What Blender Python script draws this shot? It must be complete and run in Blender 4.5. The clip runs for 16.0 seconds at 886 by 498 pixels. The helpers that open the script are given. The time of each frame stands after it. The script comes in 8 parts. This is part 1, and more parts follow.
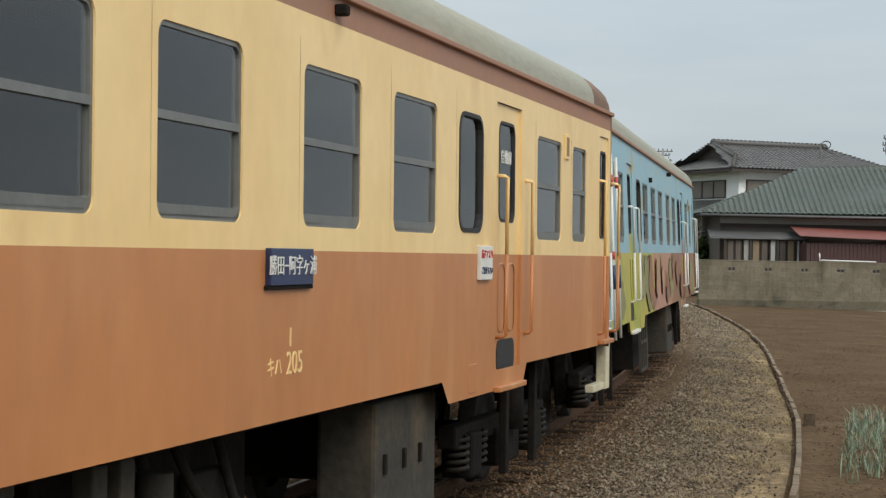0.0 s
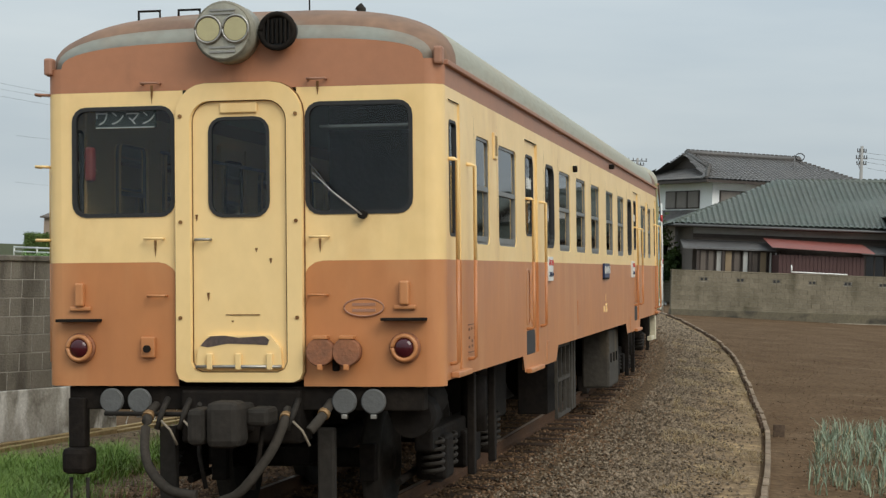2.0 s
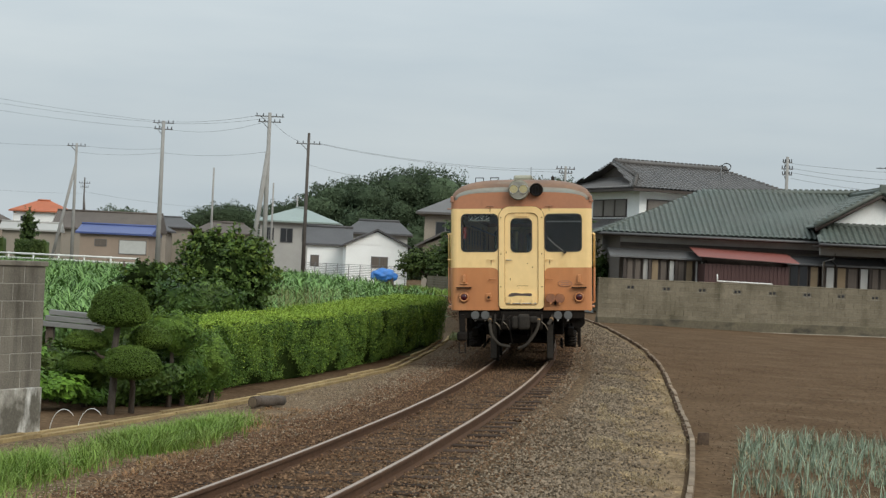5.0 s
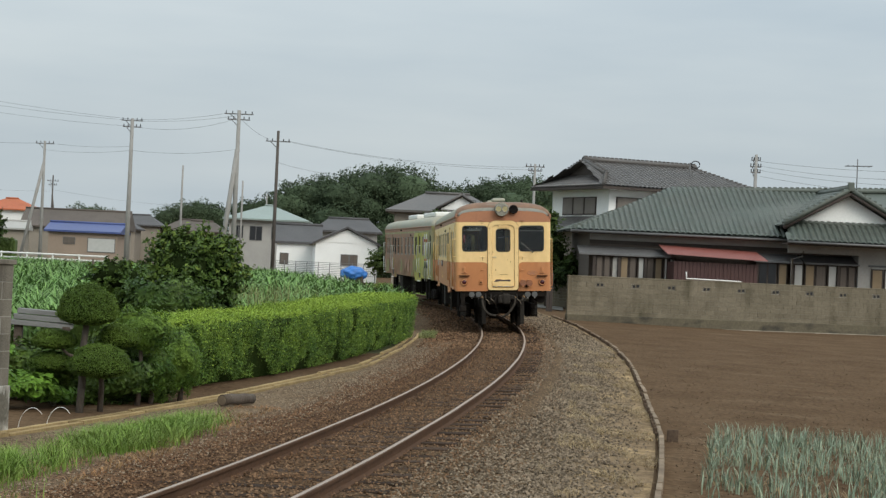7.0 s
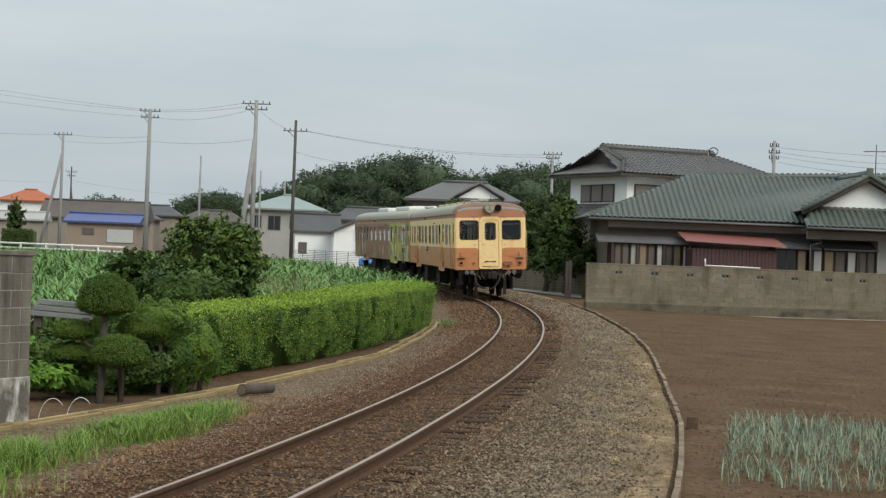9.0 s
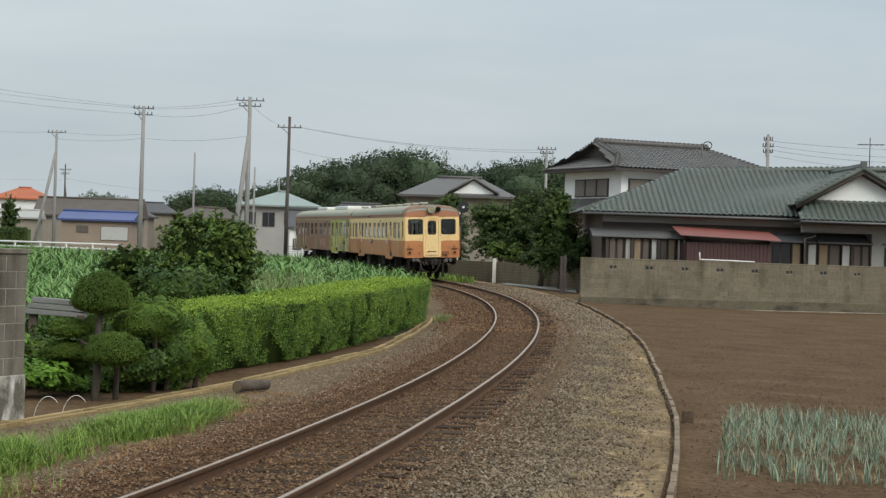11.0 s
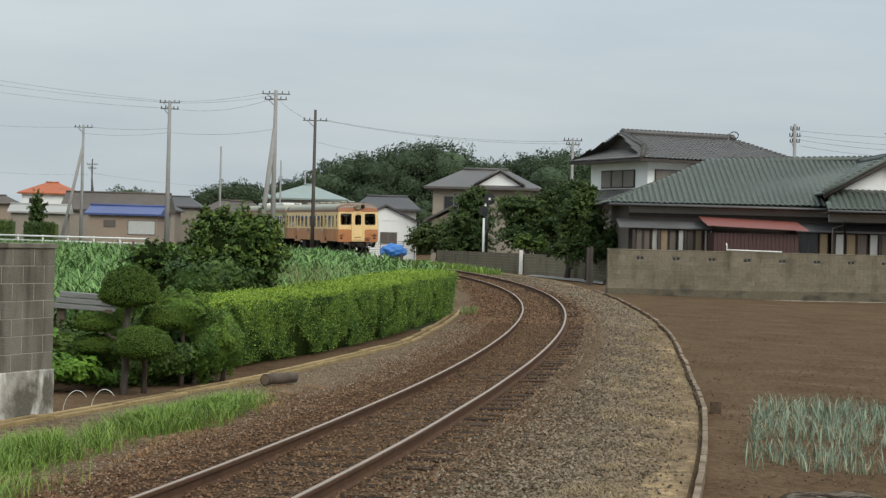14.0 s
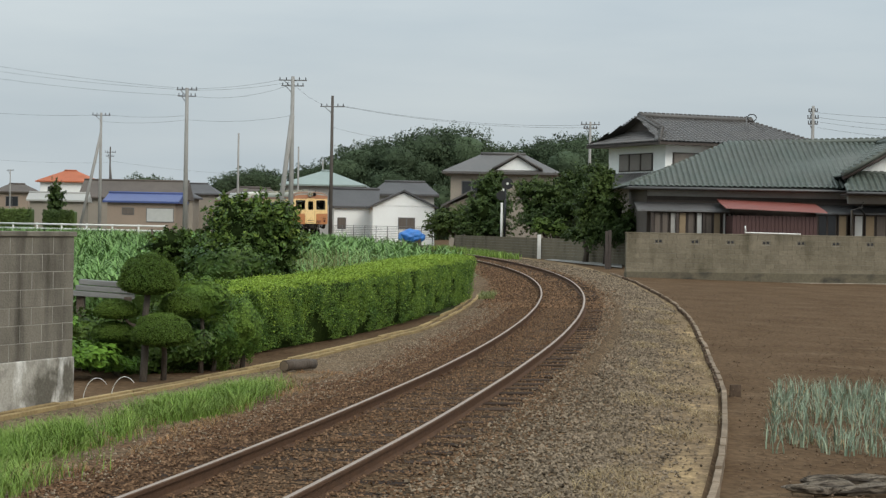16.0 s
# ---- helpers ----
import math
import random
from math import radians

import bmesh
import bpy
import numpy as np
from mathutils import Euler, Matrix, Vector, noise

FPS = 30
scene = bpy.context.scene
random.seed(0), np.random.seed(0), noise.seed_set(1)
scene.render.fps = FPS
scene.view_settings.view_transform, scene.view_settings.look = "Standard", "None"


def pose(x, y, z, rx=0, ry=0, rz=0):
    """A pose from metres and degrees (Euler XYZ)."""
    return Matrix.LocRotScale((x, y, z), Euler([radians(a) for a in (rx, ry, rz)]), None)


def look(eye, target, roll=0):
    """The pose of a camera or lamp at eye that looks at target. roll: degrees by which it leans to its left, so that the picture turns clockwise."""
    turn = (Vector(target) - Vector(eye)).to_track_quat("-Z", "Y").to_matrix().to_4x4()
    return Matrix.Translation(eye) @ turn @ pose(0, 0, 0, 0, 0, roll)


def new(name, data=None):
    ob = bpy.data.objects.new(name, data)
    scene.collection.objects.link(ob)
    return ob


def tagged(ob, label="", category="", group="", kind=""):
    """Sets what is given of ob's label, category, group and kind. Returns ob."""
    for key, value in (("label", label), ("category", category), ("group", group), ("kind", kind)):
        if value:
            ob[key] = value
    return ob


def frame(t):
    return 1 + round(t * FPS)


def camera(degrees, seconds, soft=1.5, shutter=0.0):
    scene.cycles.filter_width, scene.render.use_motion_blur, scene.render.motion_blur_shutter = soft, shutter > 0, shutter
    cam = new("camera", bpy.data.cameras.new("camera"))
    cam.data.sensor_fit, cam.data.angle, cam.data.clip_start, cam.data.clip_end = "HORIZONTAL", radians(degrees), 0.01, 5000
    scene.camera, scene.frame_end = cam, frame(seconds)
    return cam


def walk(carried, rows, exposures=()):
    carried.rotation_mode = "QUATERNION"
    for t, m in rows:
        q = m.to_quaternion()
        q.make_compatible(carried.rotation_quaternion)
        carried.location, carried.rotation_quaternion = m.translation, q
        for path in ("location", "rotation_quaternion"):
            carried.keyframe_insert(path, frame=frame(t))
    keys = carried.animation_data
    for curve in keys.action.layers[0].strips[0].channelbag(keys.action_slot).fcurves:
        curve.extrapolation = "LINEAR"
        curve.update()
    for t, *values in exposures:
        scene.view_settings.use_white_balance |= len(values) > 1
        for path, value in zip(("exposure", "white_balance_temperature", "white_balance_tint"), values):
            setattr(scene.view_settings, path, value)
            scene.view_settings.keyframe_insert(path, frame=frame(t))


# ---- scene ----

EYE = Vector((0.0, 0.0, 1.93))
cam = camera(27.10, 16.0, soft=1.35)
# seconds, heading (degrees, 90 looks along +y), tilt up, lean to the left
AIM = [
    (0.0, 92.253, 0.107, 1.148),
    (0.5, 92.197, 0.150, 1.371),
    (1.0, 92.047, 0.111, 1.505),
    (1.5, 91.857, 0.151, 1.805),
    (2.0, 91.426, 0.311, 2.107),
    (2.5, 90.938, 0.561, 2.392),
    (3.0, 90.362, 0.547, 2.474),
    (3.5, 89.987, 0.504, 2.491),
    (4.0, 89.666, 0.590, 2.555),
    (6.5, 88.480, 0.613, 2.549),
    (7.0, 88.243, 0.576, 2.553),
    (7.5, 88.316, 0.459, 2.481),
    (8.0, 88.376, 0.368, 2.316),
    (8.5, 88.591, 0.286, 2.203),
    (9.0, 88.798, 0.193, 2.180),
    (11.5, 88.653, 0.047, 1.747),
    (12.0, 88.832, 0.023, 1.642),
    (12.5, 88.951, -0.022, 1.502),
    (13.0, 89.143, -0.106, 1.402),
    (13.5, 89.256, -0.114, 1.396),
    (14.0, 89.443, -0.208, 1.473),
    (14.5, 89.672, -0.335, 1.444),
    (15.0, 89.891, -0.427, 1.231),
    (15.5, 90.028, -0.544, 1.065),
    (16.0, 90.000, -0.686, 1.018),
]


def aim(heading, tilt, lean):
    a, b = radians(heading), radians(tilt)
    way = Vector((math.cos(b) * math.cos(a), math.cos(b) * math.sin(a), math.sin(b)))
    return look(EYE, EYE + way * 10, lean)


walk(cam, [(t, aim(a, b, c)) for t, a, b, c in AIM], exposures=[(0.0, -0.05), (16.0, -0.05)])

# ---- light: overcast day ----
world = bpy.data.worlds.new("overcast")
scene.world = world
world.use_nodes = True


def sky_nodes():
    nt = world.node_tree
    nt.nodes.clear()
    out = nt.nodes.new("ShaderNodeOutputWorld")
    bg = nt.nodes.new("ShaderNodeBackground")
    sky = nt.nodes.new("ShaderNodeTexSky")
    sky.sky_type = "NISHITA"
    sky.sun_disc = False
    sky.sun_elevation, sky.sun_rotation = radians(38), radians(148)
    sky.dust_density, sky.air_density, sky.ozone_density = 3.0, 1.0, 1.0
    # a cloud sheet: pale grey, a little brighter overhead, soft streaks
    tc = nt.nodes.new("ShaderNodeTexCoord")
    mp = nt.nodes.new("ShaderNodeMapping")
    mp.inputs["Scale"].default_value = (1.6, 1.6, 9.0)
    nz = nt.nodes.new("ShaderNodeTexNoise")
    nz.inputs["Scale"].default_value, nz.inputs["Detail"].default_value = 2.2, 5.0
    ramp = nt.nodes.new("ShaderNodeValToRGB")
    ramp.color_ramp.elements[0].position, ramp.color_ramp.elements[0].color = 0.30, (4.75, 5.55, 6.1, 1)
    ramp.color_ramp.elements[1].position, ramp.color_ramp.elements[1].color = 0.72, (6.1, 6.75, 7.0, 1)
    mix = nt.nodes.new("ShaderNodeMixRGB")
    mix.inputs["Fac"].default_value = 0.93
    # an overcast sky is about three times as bright overhead as at the horizon
    sep = nt.nodes.new("ShaderNodeSeparateXYZ")
    rise = nt.nodes.new("ShaderNodeMapRange")
    rise.inputs["From Min"].default_value, rise.inputs["From Max"].default_value = 0.06, 0.95
    rise.inputs["To Min"].default_value, rise.inputs["To Max"].default_value = 0.1, 0.24
    nt.links.new(tc.outputs["Generated"], sep.inputs["Vector"])
    nt.links.new(sep.outputs["Z"], rise.inputs["Value"])
    nt.links.new(rise.outputs["Result"], bg.inputs["Strength"])
    for a, b in ((tc.outputs["Generated"], mp.inputs["Vector"]), (mp.outputs["Vector"], nz.inputs["Vector"]), (nz.outputs["Fac"], ramp.inputs["Fac"]),
                 (sky.outputs["Color"], mix.inputs["Color1"]), (ramp.outputs["Color"], mix.inputs["Color2"]),
                 (mix.outputs["Color"], bg.inputs["Color"]), (bg.outputs["Background"], out.inputs["Surface"])):
        nt.links.new(a, b)


sky_nodes()
sun = new("sun", bpy.data.lights.new("sun", "SUN"))
sun.data.energy, sun.data.angle, sun.data.color = 1.7, radians(35), (1.0, 0.94, 0.85)
sun.matrix_basis = look((20, -32, 30), (0, 0, 0))

# ---- small tools ----


def part(name, bm, material, parent=None, label="", smooth=False):
    """Links a bmesh as one mesh object under a thing or a part."""
    me = bpy.data.meshes.new(name)
    bm.to_mesh(me)
    bm.free()
    if smooth:
        me.polygons.foreach_set("use_smooth", [True] * len(me.polygons))
    for m in material if isinstance(material, (list, tuple)) else (material,):
        me.materials.append(m)
    ob = new(name, me)
    if parent is not None:
        ob.parent = parent
    return tagged(ob, label)


def again(name, ob, parent, m):
    """Another object on the same mesh."""
    c = new(name, ob.data)
    c.parent = parent
    c.matrix_basis = m
    return c


def thing(name, label, category, group="", m=None):
    ob = new(name)
    ob.empty_display_size = 0.2
    if m is not None:
        ob.matrix_basis = m
    return tagged(ob, label, category, group)


def add_box(bm, x0, x1, y0, y1, z0, z1, bev=0.0, mat=0, m=None):
    vs = [bm.verts.new(Vector(p)) for p in ((x0, y0, z0), (x1, y0, z0), (x1, y1, z0), (x0, y1, z0), (x0, y0, z1), (x1, y0, z1), (x1, y1, z1), (x0, y1, z1))]
    fs = [bm.faces.new([vs[i] for i in q]) for q in ((3, 2, 1, 0), (4, 5, 6, 7), (0, 1, 5, 4), (1, 2, 6, 5), (2, 3, 7, 6), (3, 0, 4, 7))]
    for f in fs:
        f.material_index = mat
    if m is not None:
        for v in vs:
            v.co = m @ v.co
    if bev > 0:
        es = {e for f in fs for e in f.edges}
        r = bmesh.ops.bevel(bm, geom=list(es), offset=bev, segments=2, affect="EDGES", profile=0.5)
        for f in r["faces"]:
            f.material_index = mat
    return bm


def box(x0, x1, y0, y1, z0, z1, bev=0.0, m=None):
    return add_box(bmesh.new(), x0, x1, y0, y1, z0, z1, bev, 0, m)


def add_tube(bm, pts, r, n=8, r1=None, mat=0, closed=True):
    """A round bar along points, tapering from r to r1."""
    pts = [Vector(p) for p in pts]
    rings = []
    up = Vector((0.31, 0.17, 0.93))
    for i, p in enumerate(pts):
        d = (pts[min(i + 1, len(pts) - 1)] - pts[max(i - 1, 0)]).normalized()
        a = d.cross(up if abs(d.dot(up)) < 0.95 else Vector((1, 0, 0))).normalized()
        b = d.cross(a)
        rr = r if r1 is None else r + (r1 - r) * i / (len(pts) - 1)
        rings.append([bm.verts.new(p + (a * math.cos(k * math.tau / n) + b * math.sin(k * math.tau / n)) * rr) for k in range(n)])
    for q, s in zip(rings[:-1], rings[1:]):
        for k in range(n):
            f = bm.faces.new((q[k], q[(k + 1) % n], s[(k + 1) % n], s[k]))
            f.smooth, f.material_index = True, mat
    if closed:
        for ring in (list(reversed(rings[0])), rings[-1]):
            bm.faces.new(ring).material_index = mat
    return bm


def tube(pts, r, n=8, r1=None):
    return add_tube(bmesh.new(), pts, r, n, r1)


def disc(r, d, n=24, m=None, bev=0.0):
    """A short cylinder along +x, from 0 to d."""
    bm = bmesh.new()
    add_tube(bm, [(0, 0, 0), (d, 0, 0)], r, n)
    if bev:
        es = [e for e in bm.edges if len(e.link_faces) == 2 and any(len(f.verts) > 4 for f in e.link_faces)]
        bmesh.ops.bevel(bm, geom=es, offset=bev, segments=2, affect="EDGES")
    if m is not None:
        bmesh.ops.transform(bm, matrix=m, verts=bm.verts)
    return bm


def rounded(w, h, r, n=5, drop=()):
    """Outline of a rounded rectangle, centred, anticlockwise; drop names square corners."""
    out = []
    for k, (sx, sz) in enumerate(((1, -1), (1, 1), (-1, 1), (-1, -1))):
        if k in drop:
            out.append((sx * w / 2, sz * h / 2))
            continue
        for i in range(n + 1):
            a = math.pi / 2 * (k - 1 + i / n)
            out.append((sx * (w / 2 - r) + r * math.cos(a), sz * (h / 2 - r) + r * math.sin(a)))
    return out


# ---- materials ----


def mat(name, base, rough=0.7, metal=0.0, var=0.25, scale=3.0, fine=40.0, bump=0.15, tint=None, spec=0.5, tint_amount=0.6, stretch=None, island=0.0, obj=0.0, ramp=(0.35, 0.65), world=False, streak=None):
    """A weathered surface: base colour, a second colour in patches, fine grain, bump."""
    m = bpy.data.materials.new(name)
    m.use_nodes = True
    nt = m.node_tree
    b = nt.nodes["Principled BSDF"]
    tc = nt.nodes.new("ShaderNodeTexCoord")
    vec = nt.nodes.new("ShaderNodeNewGeometry").outputs["Position"] if world else tc.outputs["Object"]
    if stretch:
        mp = nt.nodes.new("ShaderNodeMapping")
        mp.inputs["Scale"].default_value = stretch
        nt.links.new(vec, mp.inputs["Vector"])
        vec = mp.outputs["Vector"]
    big, small = nt.nodes.new("ShaderNodeTexNoise"), nt.nodes.new("ShaderNodeTexNoise")
    big.inputs["Scale"].default_value, big.inputs["Detail"].default_value, big.inputs["Roughness"].default_value = scale, 6.0, 0.6
    small.inputs["Scale"].default_value, small.inputs["Detail"].default_value = fine, 4.0
    nt.links.new(vec, big.inputs["Vector"])
    nt.links.new(vec, small.inputs["Vector"])
    cr = nt.nodes.new("ShaderNodeValToRGB")
    cr.color_ramp.elements[0].position, cr.color_ramp.elements[1].position = ramp
    t = tint or tuple(c * (1 - var) for c in base)
    cr.color_ramp.elements[0].color, cr.color_ramp.elements[1].color = (*base, 1), (*[b0 + (t0 - b0) * tint_amount if tint else t0 for b0, t0 in zip(base, t)], 1)
    nt.links.new(big.outputs["Fac"], cr.inputs["Fac"])
    hsv = nt.nodes.new("ShaderNodeHueSaturation")
    mr = nt.nodes.new("ShaderNodeMapRange")
    mr.inputs["From Min"].default_value, mr.inputs["From Max"].default_value = 0.25, 0.75
    mr.inputs["To Min"].default_value, mr.inputs["To Max"].default_value = 1 - var * 0.6, 1 + var * 0.6
    nt.links.new(small.outputs["Fac"], mr.inputs["Value"])
    val = mr.outputs["Result"]
    for amount, node, sock in ((island, "ShaderNodeNewGeometry", "Random Per Island"), (obj, "ShaderNodeObjectInfo", "Random")):
        if amount:
            g = nt.nodes.new(node)
            r2 = nt.nodes.new("ShaderNodeMapRange")
            r2.inputs["To Min"].default_value, r2.inputs["To Max"].default_value = 1 - amount, 1 + amount
            mu = nt.nodes.new("ShaderNodeMath")
            mu.operation = "MULTIPLY"
            nt.links.new(g.outputs[sock], r2.inputs["Value"])
            nt.links.new(r2.outputs["Result"], mu.inputs[0])
            nt.links.new(val, mu.inputs[1])
            val = mu.outputs["Value"]
    nt.links.new(val, hsv.inputs["Value"])
    col = cr.outputs["Color"]
    if streak:
        # runs and stains of a third colour: (colour, scale by axis, where it sets in, where it is full)
        sc, by, s0, s1 = streak
        mp2, ns, r3, mx = (nt.nodes.new(k) for k in ("ShaderNodeMapping", "ShaderNodeTexNoise", "ShaderNodeMapRange", "ShaderNodeMix"))
        mp2.inputs["Scale"].default_value, mp2.inputs["Location"].default_value = by, (3.1, 7.7, 1.3)
        ns.inputs["Scale"].default_value, ns.inputs["Detail"].default_value = 1.0, 7.0
        nt.links.new(vec, mp2.inputs["Vector"])
        nt.links.new(mp2.outputs["Vector"], ns.inputs["Vector"])
        r3.inputs["From Min"].default_value, r3.inputs["From Max"].default_value = s0, s1
        nt.links.new(ns.outputs["Fac"], r3.inputs["Value"])
        mx.data_type = "RGBA"
        nt.links.new(r3.outputs["Result"], mx.inputs[0])
        nt.links.new(col, mx.inputs[6])
        mx.inputs[7].default_value = (*sc, 1)
        col = mx.outputs[2]
    nt.links.new(col, hsv.inputs["Color"])
    nt.links.new(hsv.outputs["Color"], b.inputs["Base Color"])
    b.inputs["Roughness"].default_value, b.inputs["Metallic"].default_value, b.inputs["Specular IOR Level"].default_value = rough, metal, spec
    if bump:
        bp = nt.nodes.new("ShaderNodeBump")
        bp.inputs["Strength"].default_value, bp.inputs["Distance"].default_value = min(1, bump * 2), 0.02
        nt.links.new(small.outputs["Fac"], bp.inputs["Height"])
        nt.links.new(bp.outputs["Normal"], b.inputs["Normal"])
    return m


def leaf_mat(name, a, b_, rough=0.55, scale=1.2):
    return mat(name, a, rough, var=0.3, scale=scale, fine=18, bump=0, tint=b_, tint_amount=1.0, island=0.35, spec=0.15)


def trackbed_mat():
    """Ballast, gravel, trodden dirt and straw that run into one another across the line; "off" is the distance from the track, "kerb" that past the kerb."""
    m = bpy.data.materials.new("track_bed")
    m.use_nodes = True
    nt = m.node_tree
    b = nt.nodes["Principled BSDF"]
    def maths(op, x, y):
        n = nt.nodes.new("ShaderNodeMath")
        n.operation = op
        for k, v in enumerate((x, y)):
            if isinstance(v, (int, float)):
                n.inputs[k].default_value = v
            else:
                nt.links.new(v, n.inputs[k])
        return n.outputs[0]
    def attr(name):
        n = nt.nodes.new("ShaderNodeAttribute")
        n.attribute_name = name
        return n.outputs["Fac"]
    pos = nt.nodes.new("ShaderNodeTexCoord").outputs["Object"]
    def noisy(scale, detail=5.0):
        n = nt.nodes.new("ShaderNodeTexNoise")
        n.inputs["Scale"].default_value, n.inputs["Detail"].default_value = scale, detail
        nt.links.new(pos, n.inputs["Vector"])
        return n.outputs["Fac"]
    def span(v, a, c, lo=0.0, hi=1.0):
        n = nt.nodes.new("ShaderNodeMapRange")
        for k, q in zip(("From Min", "From Max", "To Min", "To Max"), (a, c, lo, hi)):
            n.inputs[k].default_value = q
        nt.links.new(v, n.inputs["Value"])
        return n.outputs["Result"]
    def blend(f, a, c):
        n = nt.nodes.new("ShaderNodeMix")
        n.data_type = "RGBA"
        nt.links.new(f, n.inputs[0])
        for k, v in ((6, a), (7, c)):
            if isinstance(v, tuple):
                n.inputs[k].default_value = (*v, 1)
            else:
                nt.links.new(v, n.inputs[k])
        return n.outputs[2]
    wob = maths("ADD", maths("MULTIPLY", maths("SUBTRACT", noisy(1.1), 0.5), 1.5), maths("MULTIPLY", maths("SUBTRACT", noisy(7.0), 0.5), 0.7))
    off = maths("ADD", attr("off"), wob)
    cr = nt.nodes.new("ShaderNodeValToRGB")
    stops = ((-4.0, (0.178, 0.130, 0.084)), (-2.3, (0.168, 0.118, 0.073)), (-1.7, (0.125, 0.064, 0.033)), (-1.2, (0.088, 0.049, 0.027)), (1.2, (0.086, 0.050, 0.028)), (1.7, (0.110, 0.076, 0.047)), (2.4, (0.145, 0.107, 0.069)), (3.4, (0.165, 0.116, 0.068)))
    for k, (o, c) in enumerate(stops):
        e = cr.color_ramp.elements[k] if k < 2 else cr.color_ramp.elements.new(0.5)
        e.position, e.color = (o + 5) / 9, (*c, 1)
    nt.links.new(span(off, -5, 4), cr.inputs["Fac"])
    # patches of straw lie drawn out along the kerb
    split = nt.nodes.new("ShaderNodeSeparateXYZ")
    nt.links.new(pos, split.inputs["Vector"])
    along = nt.nodes.new("ShaderNodeCombineXYZ")
    nt.links.new(maths("MULTIPLY", attr("kerb"), 1.9), along.inputs[0])
    nt.links.new(maths("MULTIPLY", split.outputs["Y"], 0.42), along.inputs[1])
    drawn = nt.nodes.new("ShaderNodeTexNoise")
    drawn.inputs["Scale"].default_value, drawn.inputs["Detail"].default_value, drawn.inputs["Roughness"].default_value = 1.0, 9.0, 0.68
    nt.links.new(along.outputs["Vector"], drawn.inputs["Vector"])
    edge = span(maths("ADD", attr("kerb"), wob), -1.7, -0.7)
    col = blend(maths("MULTIPLY", edge, 0.85), cr.outputs["Color"], (0.20, 0.142, 0.085))
    straw = maths("MULTIPLY", edge, span(drawn.outputs["Fac"], 0.50, 0.66))
    col = blend(straw, col, (0.35, 0.25, 0.135))
    # single stones, darker to their edges: shade in the gaps is painted in
    vo = nt.nodes.new("ShaderNodeTexVoronoi")
    vo.inputs["Scale"].default_value = 24.0
    nt.links.new(pos, vo.inputs["Vector"])
    sep = nt.nodes.new("ShaderNodeSeparateColor")
    nt.links.new(vo.outputs["Color"], sep.inputs["Color"])
    stone = span(sep.outputs[0], 0, 1, 0.30, 1.75)
    stone = maths("MULTIPLY", stone, span(vo.outputs["Distance"], 0.2, 0.75, 1.12, 0.55))
    bare = maths("MAXIMUM", span(maths("ADD", attr("kerb"), wob), -1.3, -0.6), span(off, -1.7, -2.4, 0.0, 0.45))
    plain = maths("MULTIPLY", span(noisy(38.0), 0.3, 0.7, 0.6, 1.4), span(noisy(6.0, 8.0), 0.3, 0.7, 0.62, 1.38))
    mixv = nt.nodes.new("ShaderNodeMix")
    nt.links.new(bare, mixv.inputs[0])
    nt.links.new(stone, mixv.inputs[2])
    nt.links.new(plain, mixv.inputs[3])
    hsv = nt.nodes.new("ShaderNodeHueSaturation")
    nt.links.new(mixv.outputs[0], hsv.inputs["Value"])
    nt.links.new(col, hsv.inputs["Color"])
    nt.links.new(hsv.outputs["Color"], b.inputs["Base Color"])
    b.inputs["Roughness"].default_value, b.inputs["Specular IOR Level"].default_value = 0.95, 0.05
    bp = nt.nodes.new("ShaderNodeBump")
    bp.inputs["Strength"].default_value, bp.inputs["Distance"].default_value = 0.6, 0.02
    nt.links.new(mixv.outputs[0], bp.inputs["Height"])
    nt.links.new(bp.outputs["Normal"], b.inputs["Normal"])
    return m


TRACKBED = trackbed_mat()
FIELDSOIL = mat("field_soil", (0.07, 0.075, 0.035), 1.0, var=0.4, scale=0.4, fine=8, bump=0.3, spec=0.1)
SOIL = mat("tilled_soil", (0.088, 0.055, 0.031), 1.0, var=0.6, scale=0.8, fine=13, bump=0.6, tint=(0.138, 0.091, 0.054), stretch=(1.0, 0.7, 1.0), ramp=(0.36, 0.64), spec=0.03, streak=((0.145, 0.10, 0.062), (0.5, 1.2, 1.0), 0.58, 0.80))
RAIL = mat("rail_steel", (0.105, 0.058, 0.034), 0.85, var=0.35, scale=6, fine=60, tint=(0.065, 0.038, 0.025), spec=0.1)
RAIL_TOP = mat("rail_running_face", (0.30, 0.225, 0.17), 0.5, 0.15, var=0.2, scale=4, fine=80, bump=0.03, tint=(0.24, 0.175, 0.125), stretch=(3, 0.6, 1))
SLEEPER = mat("sleeper_wood", (0.058, 0.038, 0.026), 0.95, var=0.4, scale=3, fine=22, tint=(0.035, 0.024, 0.018), stretch=(1, 8, 4), obj=0.35, spec=0.1)
KERB = mat("kerb_timber", (0.285, 0.22, 0.155), 0.95, var=0.4, scale=2.5, fine=25, tint=(0.115, 0.08, 0.055), obj=0.25, world=True, spec=0.1)
STAKE = mat("kerb_stake", (0.11, 0.078, 0.055), 0.95, var=0.4, scale=4, fine=25, tint=(0.05, 0.035, 0.026), obj=0.3, spec=0.1)
PATH = mat("edging_wood", (0.36, 0.265, 0.13), 0.9, var=0.35, scale=2, fine=20, tint=(0.19, 0.135, 0.07), obj=0.2, world=True, spec=0.1)
